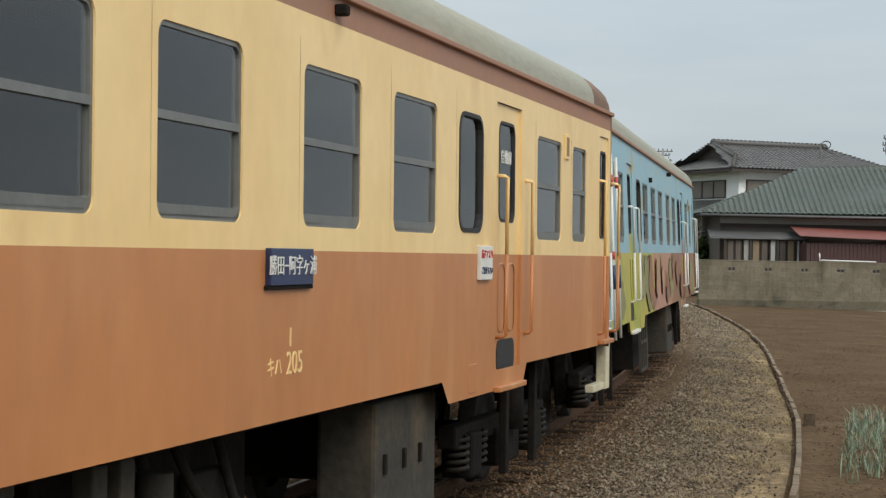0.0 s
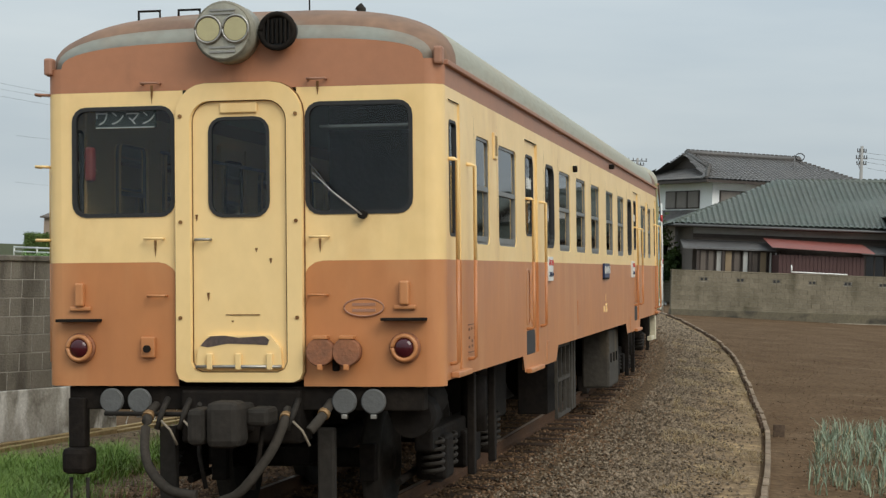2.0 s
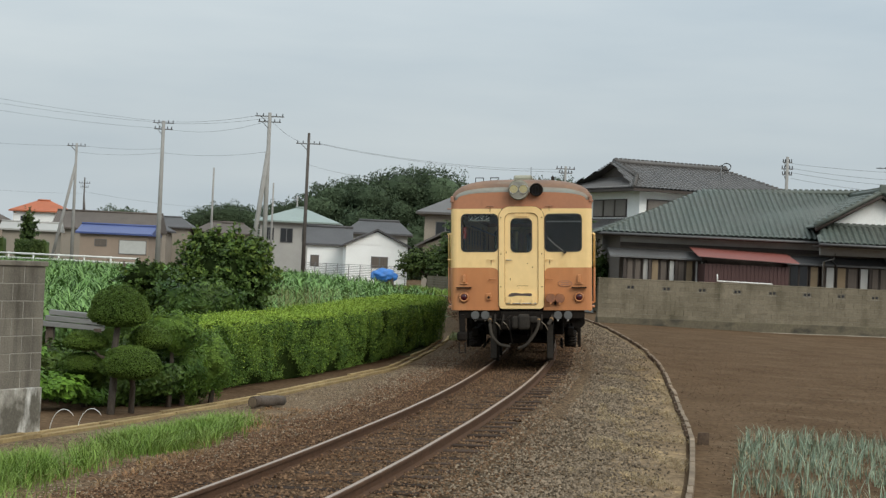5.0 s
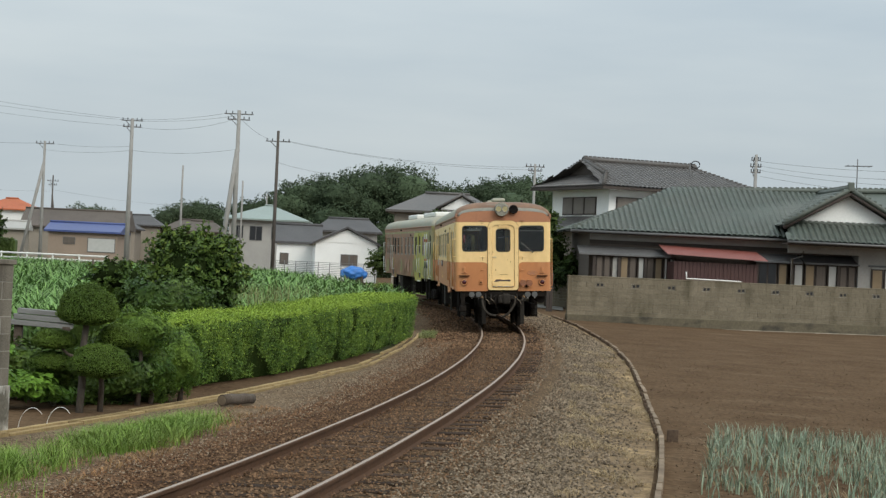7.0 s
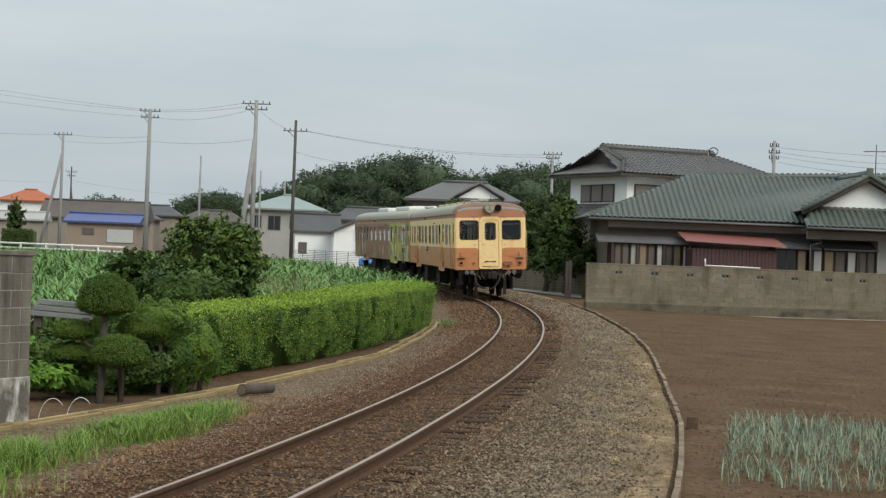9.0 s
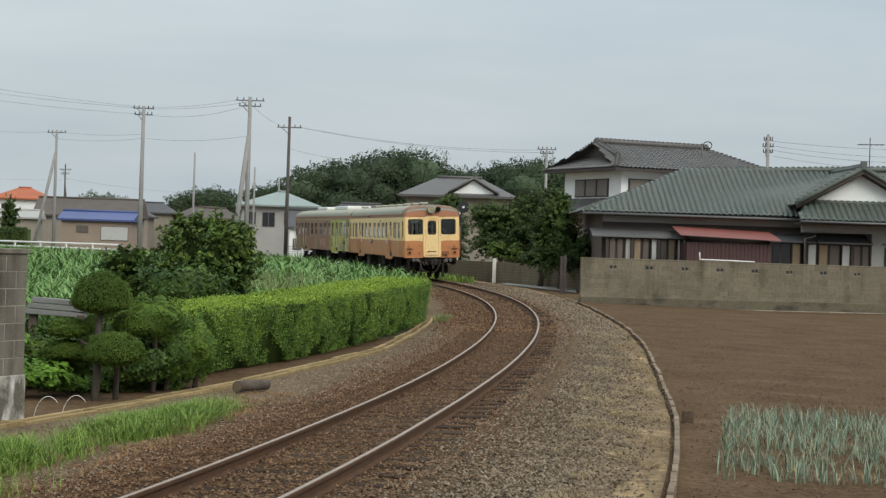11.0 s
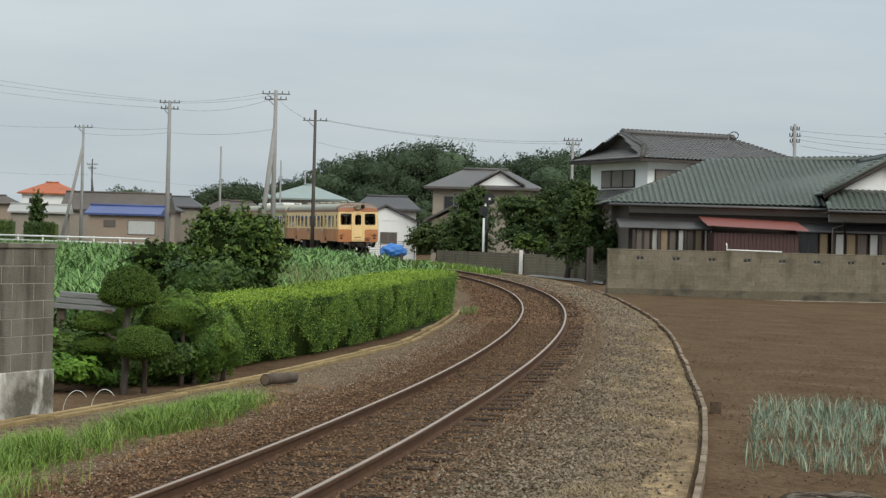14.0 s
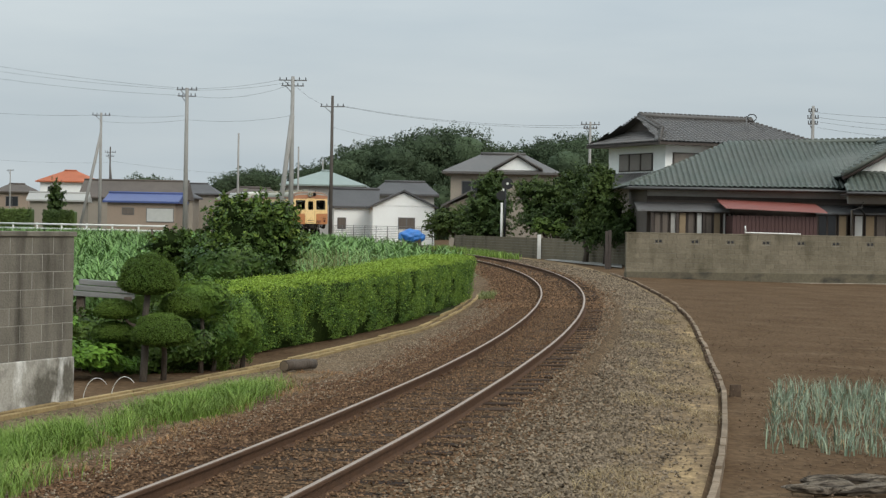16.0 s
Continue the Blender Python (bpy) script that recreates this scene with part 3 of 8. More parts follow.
def build_car(name, label, scheme, tail):
    car = thing(name, label, "railcar", "two-car train")
    cream, lower, cant_m = scheme["upper"], scheme["lower"], scheme["cant"]
    sections = scheme.get("sections")
    for side in (-1, 1):
        at = lambda u, z, d, s=side: Vector((u, s * (HALF - d - (0.012 * max(0, z - 2.6)) ), z))
        # upper band with its openings
        holes = [(x, 2.45, w, 0.80, 0.07) for x, w in SIDE_WINS] + [(x, 2.465, 0.635, 0.79, 0.13) for x in FIXED_WINS]
        doors = [(4.235, 0.776), (CAR_L - 4.235, 0.776), (0.46, 0.44), (CAR_L - 0.46, 0.44)]
        spans = [(0.12, 0.24), (0.68, 3.847), (4.623, CAR_L - 4.623), (CAR_L - 3.847, CAR_L - 0.68), (CAR_L - 0.24, CAR_L - 0.12)]
        for a, b in spans:
            bm = bmesh.new()
            band(bm, at, a, b, ZB, ZT - 0.08, sorted(hh for hh in holes if a < hh[0] < b))
            bmesh.ops.remove_doubles(bm, verts=bm.verts, dist=0.0005)
            if sections:
                for f in bm.faces:
                    f.material_index = sections(f.calc_center_median().x, 2.5, side)
            part("window_band", bm, scheme["mats"], car, scheme["upper_label"])
        bm = bmesh.new()
        quad(bm, at, 0.12, CAR_L - 0.12, ZT - 0.08, ZT, 7 if sections and side < 0 else 0)
        part("eaves_band", bm, scheme["mats"], car)
        for a, b in spans:
            bm = bmesh.new()
            n = max(1, int((b - a) / 0.75)) if sections else 1
            for i in range(n):
                quad(bm, at, a + (b - a) * i / n, a + (b - a) * (i + 1) / n, Z0, ZB, sections(a + (b - a) * (i + 0.5) / n, 1.5, side) if sections else 1)
            bmesh.ops.remove_doubles(bm, verts=bm.verts, dist=0.0005)
            part("lower_body", bm, scheme["mats"], car, scheme["lower_label"])
        # skirts that drop round the doors
        for c0 in (4.235, CAR_L - 4.235):
            bm = bmesh.new()
            s = 1 if c0 < 9 else -1
            x = [c0 - s * 0.62, c0 - s * 0.50, c0 + s * 1.62, c0 + s * 1.78]
            for (ua, ub), (va, vb) in (((x[1], x[2]), (x[0], x[3])),):
                lo = [bm.verts.new(at(u, 0.975, 0.0)) for u in (ua, ub)]
                hi = [bm.verts.new(at(u, Z0, 0.0)) for u in (va, vb)]
                bm.faces.new((lo[0], lo[1], hi[1], hi[0])).material_index = 1 if not sections else sections(c0, 1.5, side)
            part("door_skirt", bm, scheme["mats"], car, scheme["lower_label"])
        bm = bmesh.new()
        quad(bm, at, 0.12, CAR_L - 0.12, ZT, ZE)
        part("cantrail", bm, SKYBLUE if sections and side < 0 else cant_m, car)
        bm = bmesh.new()
        for z in (ZE - 0.035,):
            add_box(bm, 0.10, CAR_L - 0.10, min(side * 1.385, side * 1.425), max(side * 1.385, side * 1.425), z, z + 0.035, 0.006)
        part("gutter", bm, scheme["gutter"], car, "dark rain gutter")
        for i, (x, w) in enumerate(SIDE_WINS):
            build_window(car, at, x, 2.45, w, 0.80, 0.07, 0.42)
        for x in FIXED_WINS:
            build_window(car, at, x, 2.465, 0.635, 0.79, 0.13, 0, True)
        # sliding doors and cab doors, set back a little
        for x, w in doors:
            cab = w < 0.6
            top, bot = (ZT - 0.08, 1.16) if cab else (3.0, 0.99)
            dd = 0.015 if cab else 0.022
            win = (x, 2.49, w - 0.16, 0.80, 0.05) if cab else (x, 2.52, 0.50, 0.72, 0.09)
            ad = lambda u, z, d, a=at, o=dd: a(u, z, d + o)
            bm = bmesh.new()
            ring_panel(bm, ad, x - w / 2, x + w / 2, ZB, top, win, 0.03, 0)
            quad(bm, ad, x - w / 2, x + w / 2, max(bot, Z0) if cab else bot, ZB, 1)
            if not cab:
                quad(bm, at, x - w / 2, x + w / 2, top, ZT - 0.08, 0)
            if cab:
                quad(bm, at, x - w / 2, x + w / 2, Z0, bot, 1)
            # jambs
            for uu in (x - w / 2, x + w / 2):
                for za, zb_, mi in ((bot, ZB, 1), (ZB, top, 0)):
                    bm.faces.new([bm.verts.new(p) for p in (at(uu, za, 0), at(uu, zb_, 0), at(uu, zb_, dd + 0.02), at(uu, za, dd + 0.02))]).material_index = mi
            if sections:
                for f in bm.faces:
                    f.material_index = sections(x, f.calc_center_median().z, side)
            door = part("cab_door" if cab else "sliding_door", bm, scheme["mats"], car, "recessed painted door")
            dw = part("door_window", frame_ring(ad, *win, 0.022, -0.004, 0.03), GASKET, door)
            p = part("pane", pane_mesh(ad, win[0], win[1], win[2] - 0.03, win[3] - 0.03, 0.06, 0.012), GLASS, dw)
            p.visible_shadow = False
            if not cab:
                for k in (-1, 1):
                    bm = bmesh.new()
                    o = rounded(0.22, 0.50, 0.08, 4)
                    a, b = [bm.verts.new(ad(x + k * 0.15 + q, 1.62 + z, 0)) for q, z in o], [bm.verts.new(ad(x + k * 0.15 + q * 0.90, 1.62 + z * 0.96, -0.007)) for q, z in o]
                    for i in range(len(o)):
                        bm.faces.new((a[i], a[(i + 1) % len(o)], b[(i + 1) % len(o)], b[i])).material_index = 1
                    part("stamped_rib", bm, scheme["mats"], door)
                kick = part("kick_window", pane_mesh(ad, x, 1.21, 0.54, 0.23, 0.08, -0.006), GASKET, door, "small dark kick window")
                part("door_sill", add_box(bmesh.new(), x - 0.42, x + 0.42, min(side * 1.40, side * 1.45), max(side * 1.40, side * 1.45), 0.965, 1.005, 0.008), scheme["rail"], door)
            else:
                part("step", add_box(bmesh.new(), x - 0.22, x + 0.30, min(side * 1.40, side * 1.46), max(side * 1.40, side * 1.46), 1.13, 1.17, 0.008), scheme["rail"], door)
            # grab rails
            for u, z1, z2 in (((x - 0.22, 2.60, 1.24), (x + 0.48, 2.60, 1.24)) if cab else ((x - 0.30, 2.47, 1.36), (x + 0.52, 2.47, 1.36))):
                y0, y1 = side * (HALF - 0.02), side * (HALF + 0.055)
                zm = ZB
                for za, zb_, mm in ((z1, zm, scheme["rail_top"]), (zm, z2, scheme["rail"])):
                    pts = [(u, y1, za), (u, y1, zb_)]
                    if za == z1:
                        pts = [(u, y0, za + 0.015), (u, y1 - side * 0.02, za + 0.01)] + pts
                    else:
                        pts += [(u, y1 - side * 0.02, zb_ - 0.01), (u, y0, zb_ - 0.015)]
                    rail_bar("grab_rail", car, pts, 0.014, mm)
        # small things on the side
        part("side_lamp", disc(0.035, 0.05, 12, Matrix.Translation((7.43, side * 1.39, 2.93)) @ pose(0, 0, 0, 0, 0, 90 * side)), IRON, car)
        part("side_lamp", add_box(bmesh.new(), 11.32, 11.39, min(side * 1.39, side * 1.46), max(side * 1.39, side * 1.46), 3.14, 3.20, 0.012), IRON, car)
        for x in (2.20, CAR_L - 2.2):
            part("label_holder", add_box(bmesh.new(), x - 0.09, x + 0.07, min(side * 1.39, side * 1.412), max(side * 1.39, side * 1.412), 2.72, 2.93, 0.01), cream, car)
            part("vent_grille", add_box(bmesh.new(), x - 0.06, x + 0.04, min(side * 1.405, side * 1.415), max(side * 1.405, side * 1.415), 2.75, 2.905, 0.003), GRILLE, car, "perforated brownish vent grille")
        for x, z, w, h in ((5.25, 1.10, 0.20, 0.19), (7.75, 1.40, 0.14, 0.26), (CAR_L - 5.25, 1.10, 0.20, 0.19)):
            part("hatch", add_box(bmesh.new(), x - w / 2, x + w / 2, min(side * 1.398, side * 1.406), max(side * 1.398, side * 1.406), z - h / 2, z + h / 2, 0.003), lower, car)
    # ends
    for end in (0, 1):
        X = lambda v, e=end: v if e == 0 else CAR_L - v
        yy = -1 if end == 0 else 1
        at = lambda u, z, d, x=X, k=yy: Vector((x(d), u * k, z))
        bm = bmesh.new()
        holes = [(-0.83, 2.62, 0.74, 0.76, 0.10), (0.83, 2.62, 0.74, 0.76, 0.10)]
        band(bm, at, -1.28, -0.44, ZB, ZT, holes[:1])
        band(bm, at, 0.44, 1.28, ZB, ZT, holes[1:])
        quad(bm, at, -0.44, 0.44, ZT, ZE, 2)
        for s in (-1, 1):
            # lower face with a rounded inner corner
            o = [(0.44, ZEND), (1.28, ZEND), (1.28, ZB), (0.58, ZB)] + [(0.58 - 0.14 * math.sin(a), ZB - 0.14 + 0.14 * math.cos(a)) for a in (0.4, 0.8, 1.2, 1.57)]
            bm.faces.new([bm.verts.new(at(s * u, z, 0)) for u, z in o]).material_index = 1
            bm.faces.new([bm.verts.new(at(s * u, z, 0)) for u, z in [(0.44, ZB - 0.14), (0.44, ZB), (0.58, ZB)] + [(0.58 - 0.14 * math.sin(a), ZB - 0.14 + 0.14 * math.cos(a)) for a in (0.4, 0.8, 1.2, 1.57)]]).material_index = 0
            quad(bm, at, s * 0.44, s * 1.28, ZT, ZE, 2)
            # rounded corner posts
            for za, zb_, mi in ((ZEND, ZB, 1), (ZB, ZT, 0), (ZT, ZE, 2)):
                for k in range(5):
                    a0, a1 = math.pi / 2 * k / 5, math.pi / 2 * (k + 1) / 5
                    ring = [(1.28 + 0.12 * math.sin(a), 0.12 - 0.12 * math.cos(a)) for a in (a0, a1)]
                    f = bm.faces.new([bm.verts.new(at(s * ring[i][0], z, ring[i][1])) for i, z in ((0, za), (1, za), (1, zb_), (0, zb_))])
                    f.material_index, f.smooth = mi, True
        bmesh.ops.remove_doubles(bm, verts=bm.verts, dist=0.0005)
        if sections:
            for f in bm.faces:
                f.material_index = 3
        part("end_wall", bm, scheme["mats"], car, scheme["end_label"])
        for hh in holes:
            build_window(car, at, *hh, 0, True)
        # gangway door in its raised, round-headed surround
        bm = bmesh.new()
        def head(w, z0, z1, r):
            q = 0.07
            low = [(-w / 2, z0 + q), (-w / 2 + q * 0.3, z0 + q * 0.3), (-w / 2 + q, z0), (w / 2 - q, z0), (w / 2 - q * 0.3, z0 + q * 0.3), (w / 2, z0 + q)]
            return low + [(w / 2 - r + r * math.cos(a), z1 - r + r * math.sin(a)) for a in np.linspace(0, math.pi / 2, 6)] + [(-w / 2 + r - r * math.sin(a), z1 - r + r * math.cos(a)) for a in np.linspace(0, math.pi / 2, 6)]
        oa, ob_ = head(0.90, 1.115, 3.14, 0.22), head(0.66, 1.18, 3.02, 0.14)
        la = [bm.verts.new(at(u, z, -0.001)) for u, z in oa]
        lb = [bm.verts.new(at(u * 0.985, z, -0.045)) for u, z in oa]
        lc = [bm.verts.new(at(u * 1.03, z, -0.045)) for u, z in ob_]
        ld = [bm.verts.new(at(u, z, -0.012)) for u, z in ob_]
        for p, q in ((la, lb), (lb, lc), (lc, ld)):
            for i in range(len(p)):
                j = (i + 1) % len(p)
                bm.faces.new((p[i], p[j], q[j], q[i]))
        gd = part("gangway_door", bm, scheme["end_mat"], car, "cream end door with scraped paint")
        part("rusty_seam", tube([at(u * 1.004, z, -0.004) for u, z in oa] + [at(oa[0][0] * 1.004, oa[0][1], -0.004)], 0.007, 6), RUST, gd, "rusty seam round the door surround")
        part("rusty_seam", tube([at(u, z, -0.014) for u, z in ob_] + [at(ob_[0][0], ob_[0][1], -0.014)], 0.005, 6), RUST, gd)
        bm = bmesh.new()
        ad = lambda u, z, d, a=at: a(u, z, d - 0.012)
        ring_panel(bm, ad, -0.33, 0.33, 2.10, 3.02, (0, 2.57, 0.43, 0.68, 0.10), 0.03)
        quad(bm, ad, -0.33, 0.33, 1.16, 2.10)
        part("door_leaf", bm, scheme["end_mat"], gd)
        dw = part("door_window", frame_ring(ad, 0, 2.57, 0.43, 0.68, 0.10, 0.022, -0.01, 0.03), GASKET, gd)
        part("pane", pane_mesh(ad, 0, 2.57, 0.41, 0.66, 0.08, 0.012), GLASS, dw).visible_shadow = False
        part("plate", add_box(bmesh.new(), min(X(-0.03), X(0)), max(X(-0.03), X(0)), -0.13, 0.13, 2.935, 3.005, 0.008), scheme["end_mat"], gd)
        if end == 0 and tail:
            # hinged fall plate with a scraped patch
            bm = bmesh.new()
            o = [(-0.30, 1.21), (0.30, 1.21), (0.29, 1.34), (0.22, 1.43), (-0.22, 1.43), (-0.29, 1.34)]
            f, b = [bm.verts.new(at(u, z, -0.045)) for u, z in o], [bm.verts.new(at(u, z, -0.01)) for u, z in o]
            bm.faces.new(f)
            for i in range(6):
                bm.faces.new((f[i], f[(i + 1) % 6], b[(i + 1) % 6], b[i]))
            fp = part("fall_plate", bm, scheme["end_mat"], gd)
            bm = bmesh.new()
            o = [(-0.27, 1.36), (-0.22, 1.35), (-0.08, 1.375), (0.10, 1.37), (0.20, 1.365), (0.215, 1.40), (0.18, 1.425), (0.0, 1.415), (-0.10, 1.43), (-0.20, 1.425), (-0.235, 1.40)]
            bm.faces.new([bm.verts.new(at(u, z, -0.048)) for u, z in o])
            part("scraped_paint", bm, mat("scraped_steel", (0.07, 0.05, 0.045), 0.7, var=0.4, scale=9, fine=50, tint=(0.12, 0.08, 0.06)), fp, "dark scraped bare steel patch")
            for u in (-0.20, 0.22, 0.0):
                part("hinge", add_box(bmesh.new(), -0.075, -0.045, u * yy - 0.02, u * yy + 0.02, 1.20, 1.31, 0.006), CREAM, fp)
            rail_bar("hinge_bar", fp, [(-0.06, -0.30, 1.22), (-0.06, 0.30, 1.22)], 0.012, CHROME)
            for u, z in ((-0.25, 2.08),):
                rail_bar("door_handle", gd, [(-0.02, -(u - 0.05), z), (-0.06, -(u - 0.05), z), (-0.06, -(u + 0.05), z), (-0.02, -(u + 0.05), z)], 0.01, CHROME, "steel door handle")
    # roof, rounded down at both ends
    bm = bmesh.new()
    stations = [(0.0, 3.43, 1.275), (0.05, 3.53, 1.33), (0.13, 3.60, 1.385), (0.28, 3.66, 1.40), (0.55, 3.70, 1.40), (1.0, 3.715, 1.40)]
    stations = stations + [(x, 3.715, 1.40) for x in np.arange(2.0, CAR_L - 1.5, 1.0)] + [(CAR_L - a, b, c) for a, b, c in reversed(stations)]
    prev, first = None, None
    for x, top, w in stations:
        ring = []
        for k in range(25):
            a = math.pi * k / 24
            ring.append(bm.verts.new((x, w * math.copysign(abs(math.cos(a)) ** 0.62, math.cos(a)), ZE + (top - ZE) * math.sin(a) ** 0.80)))
        if prev:
            for k in range(24):
                f = bm.faces.new((prev[k], prev[k + 1], ring[k + 1], ring[k]))
                f.smooth = True
                f.material_index = 3 if x in (0.05, CAR_L) else 1 if min(x, CAR_L - x) < 0.6 else 0
        else:
            first = ring
        prev = ring
    for ring in (first, prev):
        bm.faces.new(ring).material_index = 2
    part("roof", bm, scheme["roof"], car, scheme["roof_label"])
    for x in np.arange(2.2, CAR_L - 1, 2.5):
        bm = bmesh.new()
        add_tube(bm, [(x, 0, 3.69), (x, 0, 3.76)], 0.06, 10)
        add_box(bm, x - 0.22, x + 0.22, -0.2, 0.2, 3.75, 3.86, 0.05)
        part("roof_vent", bm, scheme["roof"][0], car, "low grey roof ventilator")
    # inside
    bm = bmesh.new()
    add_box(bm, 0.15, CAR_L - 0.15, -1.32, 1.32, 1.12, 1.22)
    part("floor_pan", bm, IRON, car)
    bm = bmesh.new()
    add_box(bm, 0.15, CAR_L - 0.15, -1.33, 1.33, 3.20, 3.24)
    part("ceiling_panel", bm, INSIDE, car)
    bm = bmesh.new()
    for s in (-1, 1):
        quad(bm, lambda u, z, d: Vector((u, s * 1.33, z)), 0.15, CAR_L - 0.15, 1.22, 2.04)
    part("inner_lining", bm, INSIDE, car)
    for x in (1.1, CAR_L - 1.1):
        bm = bmesh.new()
        add_box(bm, x - 0.02, x + 0.02, -1.32, -0.35, 1.22, 3.2)
        add_box(bm, x - 0.02, x + 0.02, 0.35, 1.32, 1.22, 2.1)
        part("partition", bm, IRON, car)
    seat = None
    for s in (-1, 1):
        for k in range(8):
            x = 5.9 + k * 1.05
            if seat is None:
                bm = box(-0.06, 0.06, -0.5, 0.5, 0.4, 0.98, 0.04)
                add_box(bm, -0.42, 0.42, -0.5, 0.5, 0.3, 0.44, 0.04)
                seat = part("seat", bm, SEAT, car)
                seat.matrix_basis = pose(x, s * 0.82, 1.22)
            else:
                again("seat", seat, car, pose(x, s * 0.82, 1.22))
    for s in (-1, 1):
        rail_bar("luggage_rail", car, [(1.4, s * 1.05, 2.78), (CAR_L - 1.4, s * 1.05, 2.78)], 0.015, CHROME)
    # running gear
    bm = bmesh.new()
    add_box(bm, 0.3, CAR_L - 0.3, -0.9, 0.9, 0.98, 1.12)
    part("underframe", bm, IRON, car)
    # boxes from 4.6, 7.5 and 13.9 are added to stop light under the car
    for x0, x1, ya, yb, z0, z1, mm, nm in ((12.6, 13.9, -1.25, -0.88, 0.28, 1.05, BATTERY, "battery_box"), (9.4, 11.9, -0.72, 0.9, 0.35, 1.0, IRON, "engine"), (7.6, 8.6, 0.3, 1.2, 0.4, 1.05, GREYBOX, "fuel_tank"), (12.3, 13.5, 0.4, 1.25, 0.35, 1.05, GREYBOX, "equipment_box"), (4.6, 6.2, -0.85, 0.9, 0.42, 1.0, IRON, "generator"), (7.5, 9.1, -0.5, 0.5, 0.40, 1.0, IRON, "gearbox"), (13.9, 15.1, -0.9, 0.9, 0.42, 1.0, IRON, "compressor")):
        part(nm, box(x0, x1, ya, yb, z0, z1, 0.03), mm, car)
    for x0, x1, z0, z1 in ((9.10, 9.24, 0.25, 1.05), (9.36, 9.50, 0.25, 1.05)):
        part("hanger_frame", box(x0, x1, -1.16, -1.06, z0, z1, 0.012), BATTERY, car, "dusty grey hanger frame")
    part("oil_filter", tube([(10.05, -1.0, 0.72), (10.05, -1.0, 0.92)], 0.085, 16), BATTERY, car, "dusty filter canister")
    for x, z in ((9.75, 0.55), (10.35, 0.50), (10.75, 0.62), (11.3, 0.5)):
        part("engine_pipe", tube([(x, -0.78, 0.98), (x + 0.05, -0.86, z + 0.15), (x + 0.22, -0.88, z), (x + 0.5, -0.84, z - 0.06)], 0.028, 8), GREYBOX, car)
    for x in (9.7, 10.5, 11.2):
        part("engine_cover", box(x - 0.26, x + 0.26, -0.80, -0.72, 0.42, 0.80, 0.03), GREYBOX, car)
    for y in (-1.25,):
        for k in (12.75, 13.15, 13.5):
            part("latch", box(k - 0.02, k + 0.02, y - 0.02, y, 0.62, 0.74, 0.004), IRON, car)
    for s in (-1, 1):
        guard = part("radiator_guard", box(7.22, 8.31, s * 1.22 - 0.018, s * 1.22 + 0.018, 1.04, 1.08), BATTERY, car, "grey barred radiator guard")
        for x in (7.24, 7.59, 7.94, 8.29):
            part("upright", box(x - 0.022, x + 0.022, s * 1.22 - 0.015, s * 1.22 + 0.015, 0.30, 1.06), BATTERY, guard)
        for z in (0.30, 0.68):
            part("cross_bar", box(7.22, 8.31, s * 1.22 - 0.02, s * 1.22 + 0.02, z, z + 0.04), BATTERY, guard)
        part("radiator", box(7.29, 8.25, min(s * 0.80, s * 1.12), max(s * 0.80, s * 0.92), 0.34, 1.04, 0.01), IRON, guard)
    bm = bmesh.new()
    add_tube(bm, [(7.75, -0.85, 0.72), (7.8, -0.85, 0.72), (8.75, -0.85, 0.72), (8.8, -0.85, 0.72)], 0.26, 18)
    part("air_tank", bm, IRON, car)
    for bx in (2.85, 16.65):
        bogie = part("bogie", box(bx - 1.45, bx + 1.45, -0.10, 0.10, 0.40, 0.55, 0.02), IRON, car)
        for s in (-1, 1):
            bm = bmesh.new()
            add_box(bm, bx - 1.5, bx + 1.5, s * 0.98 - 0.07, s * 0.98 + 0.07, 0.52, 0.68, 0.02)
            add_box(bm, bx - 0.35, bx + 0.35, s * 0.98 - 0.12, s * 0.98 + 0.12, 0.28, 0.58, 0.03)
            for wx in (-1.05, 1.05):
                add_box(bm, bx + wx - 0.16, bx + wx + 0.16, s * 0.98 - 0.12, s * 0.98 + 0.12, 0.28, 0.62, 0.03)
            part("side_frame", bm, IRON, bogie)
            for wx in (-1.32, -0.78, 0.78, 1.32):
                bm = bmesh.new()
                pts = [(bx + wx + 0.075 * math.cos(a), s * 1.02 + 0.075 * math.sin(a), 0.34 + 0.26 * a / (math.tau * 5)) for a in np.linspace(0, math.tau * 5, 60)]
                add_tube(bm, pts, 0.017, 6)
                part("coil_spring", bm, GREYBOX, bogie)
            bm = bmesh.new()
            add_tube(bm, [(bx, s * 1.1, 0.55), (bx, s * 1.1, 1.0)], 0.11, 12)
            part("bolster_spring", bm, IRON, bogie)
            for wx in (-0.5, 0.5):
                part("hanger", box(bx + wx - 0.05, bx + wx + 0.05, s * 1.17 - 0.03, s * 1.17 + 0.03, 0.25, 1.05, 0.01), IRON, bogie)
            for wx in (-1.05, 1.05):
                part("brake_rod", tube([(bx + wx - 0.5, s * 0.80, 0.30), (bx + wx + 0.5, s * 0.80, 0.33)], 0.03, 6), IRON, bogie)
                part("brake_block", box(bx + wx * 1.45 - 0.05, bx + wx * 1.45 + 0.05, s * 0.57 - 0.06, s * 0.57 + 0.06, 0.30, 0.58, 0.01), IRON, bogie)
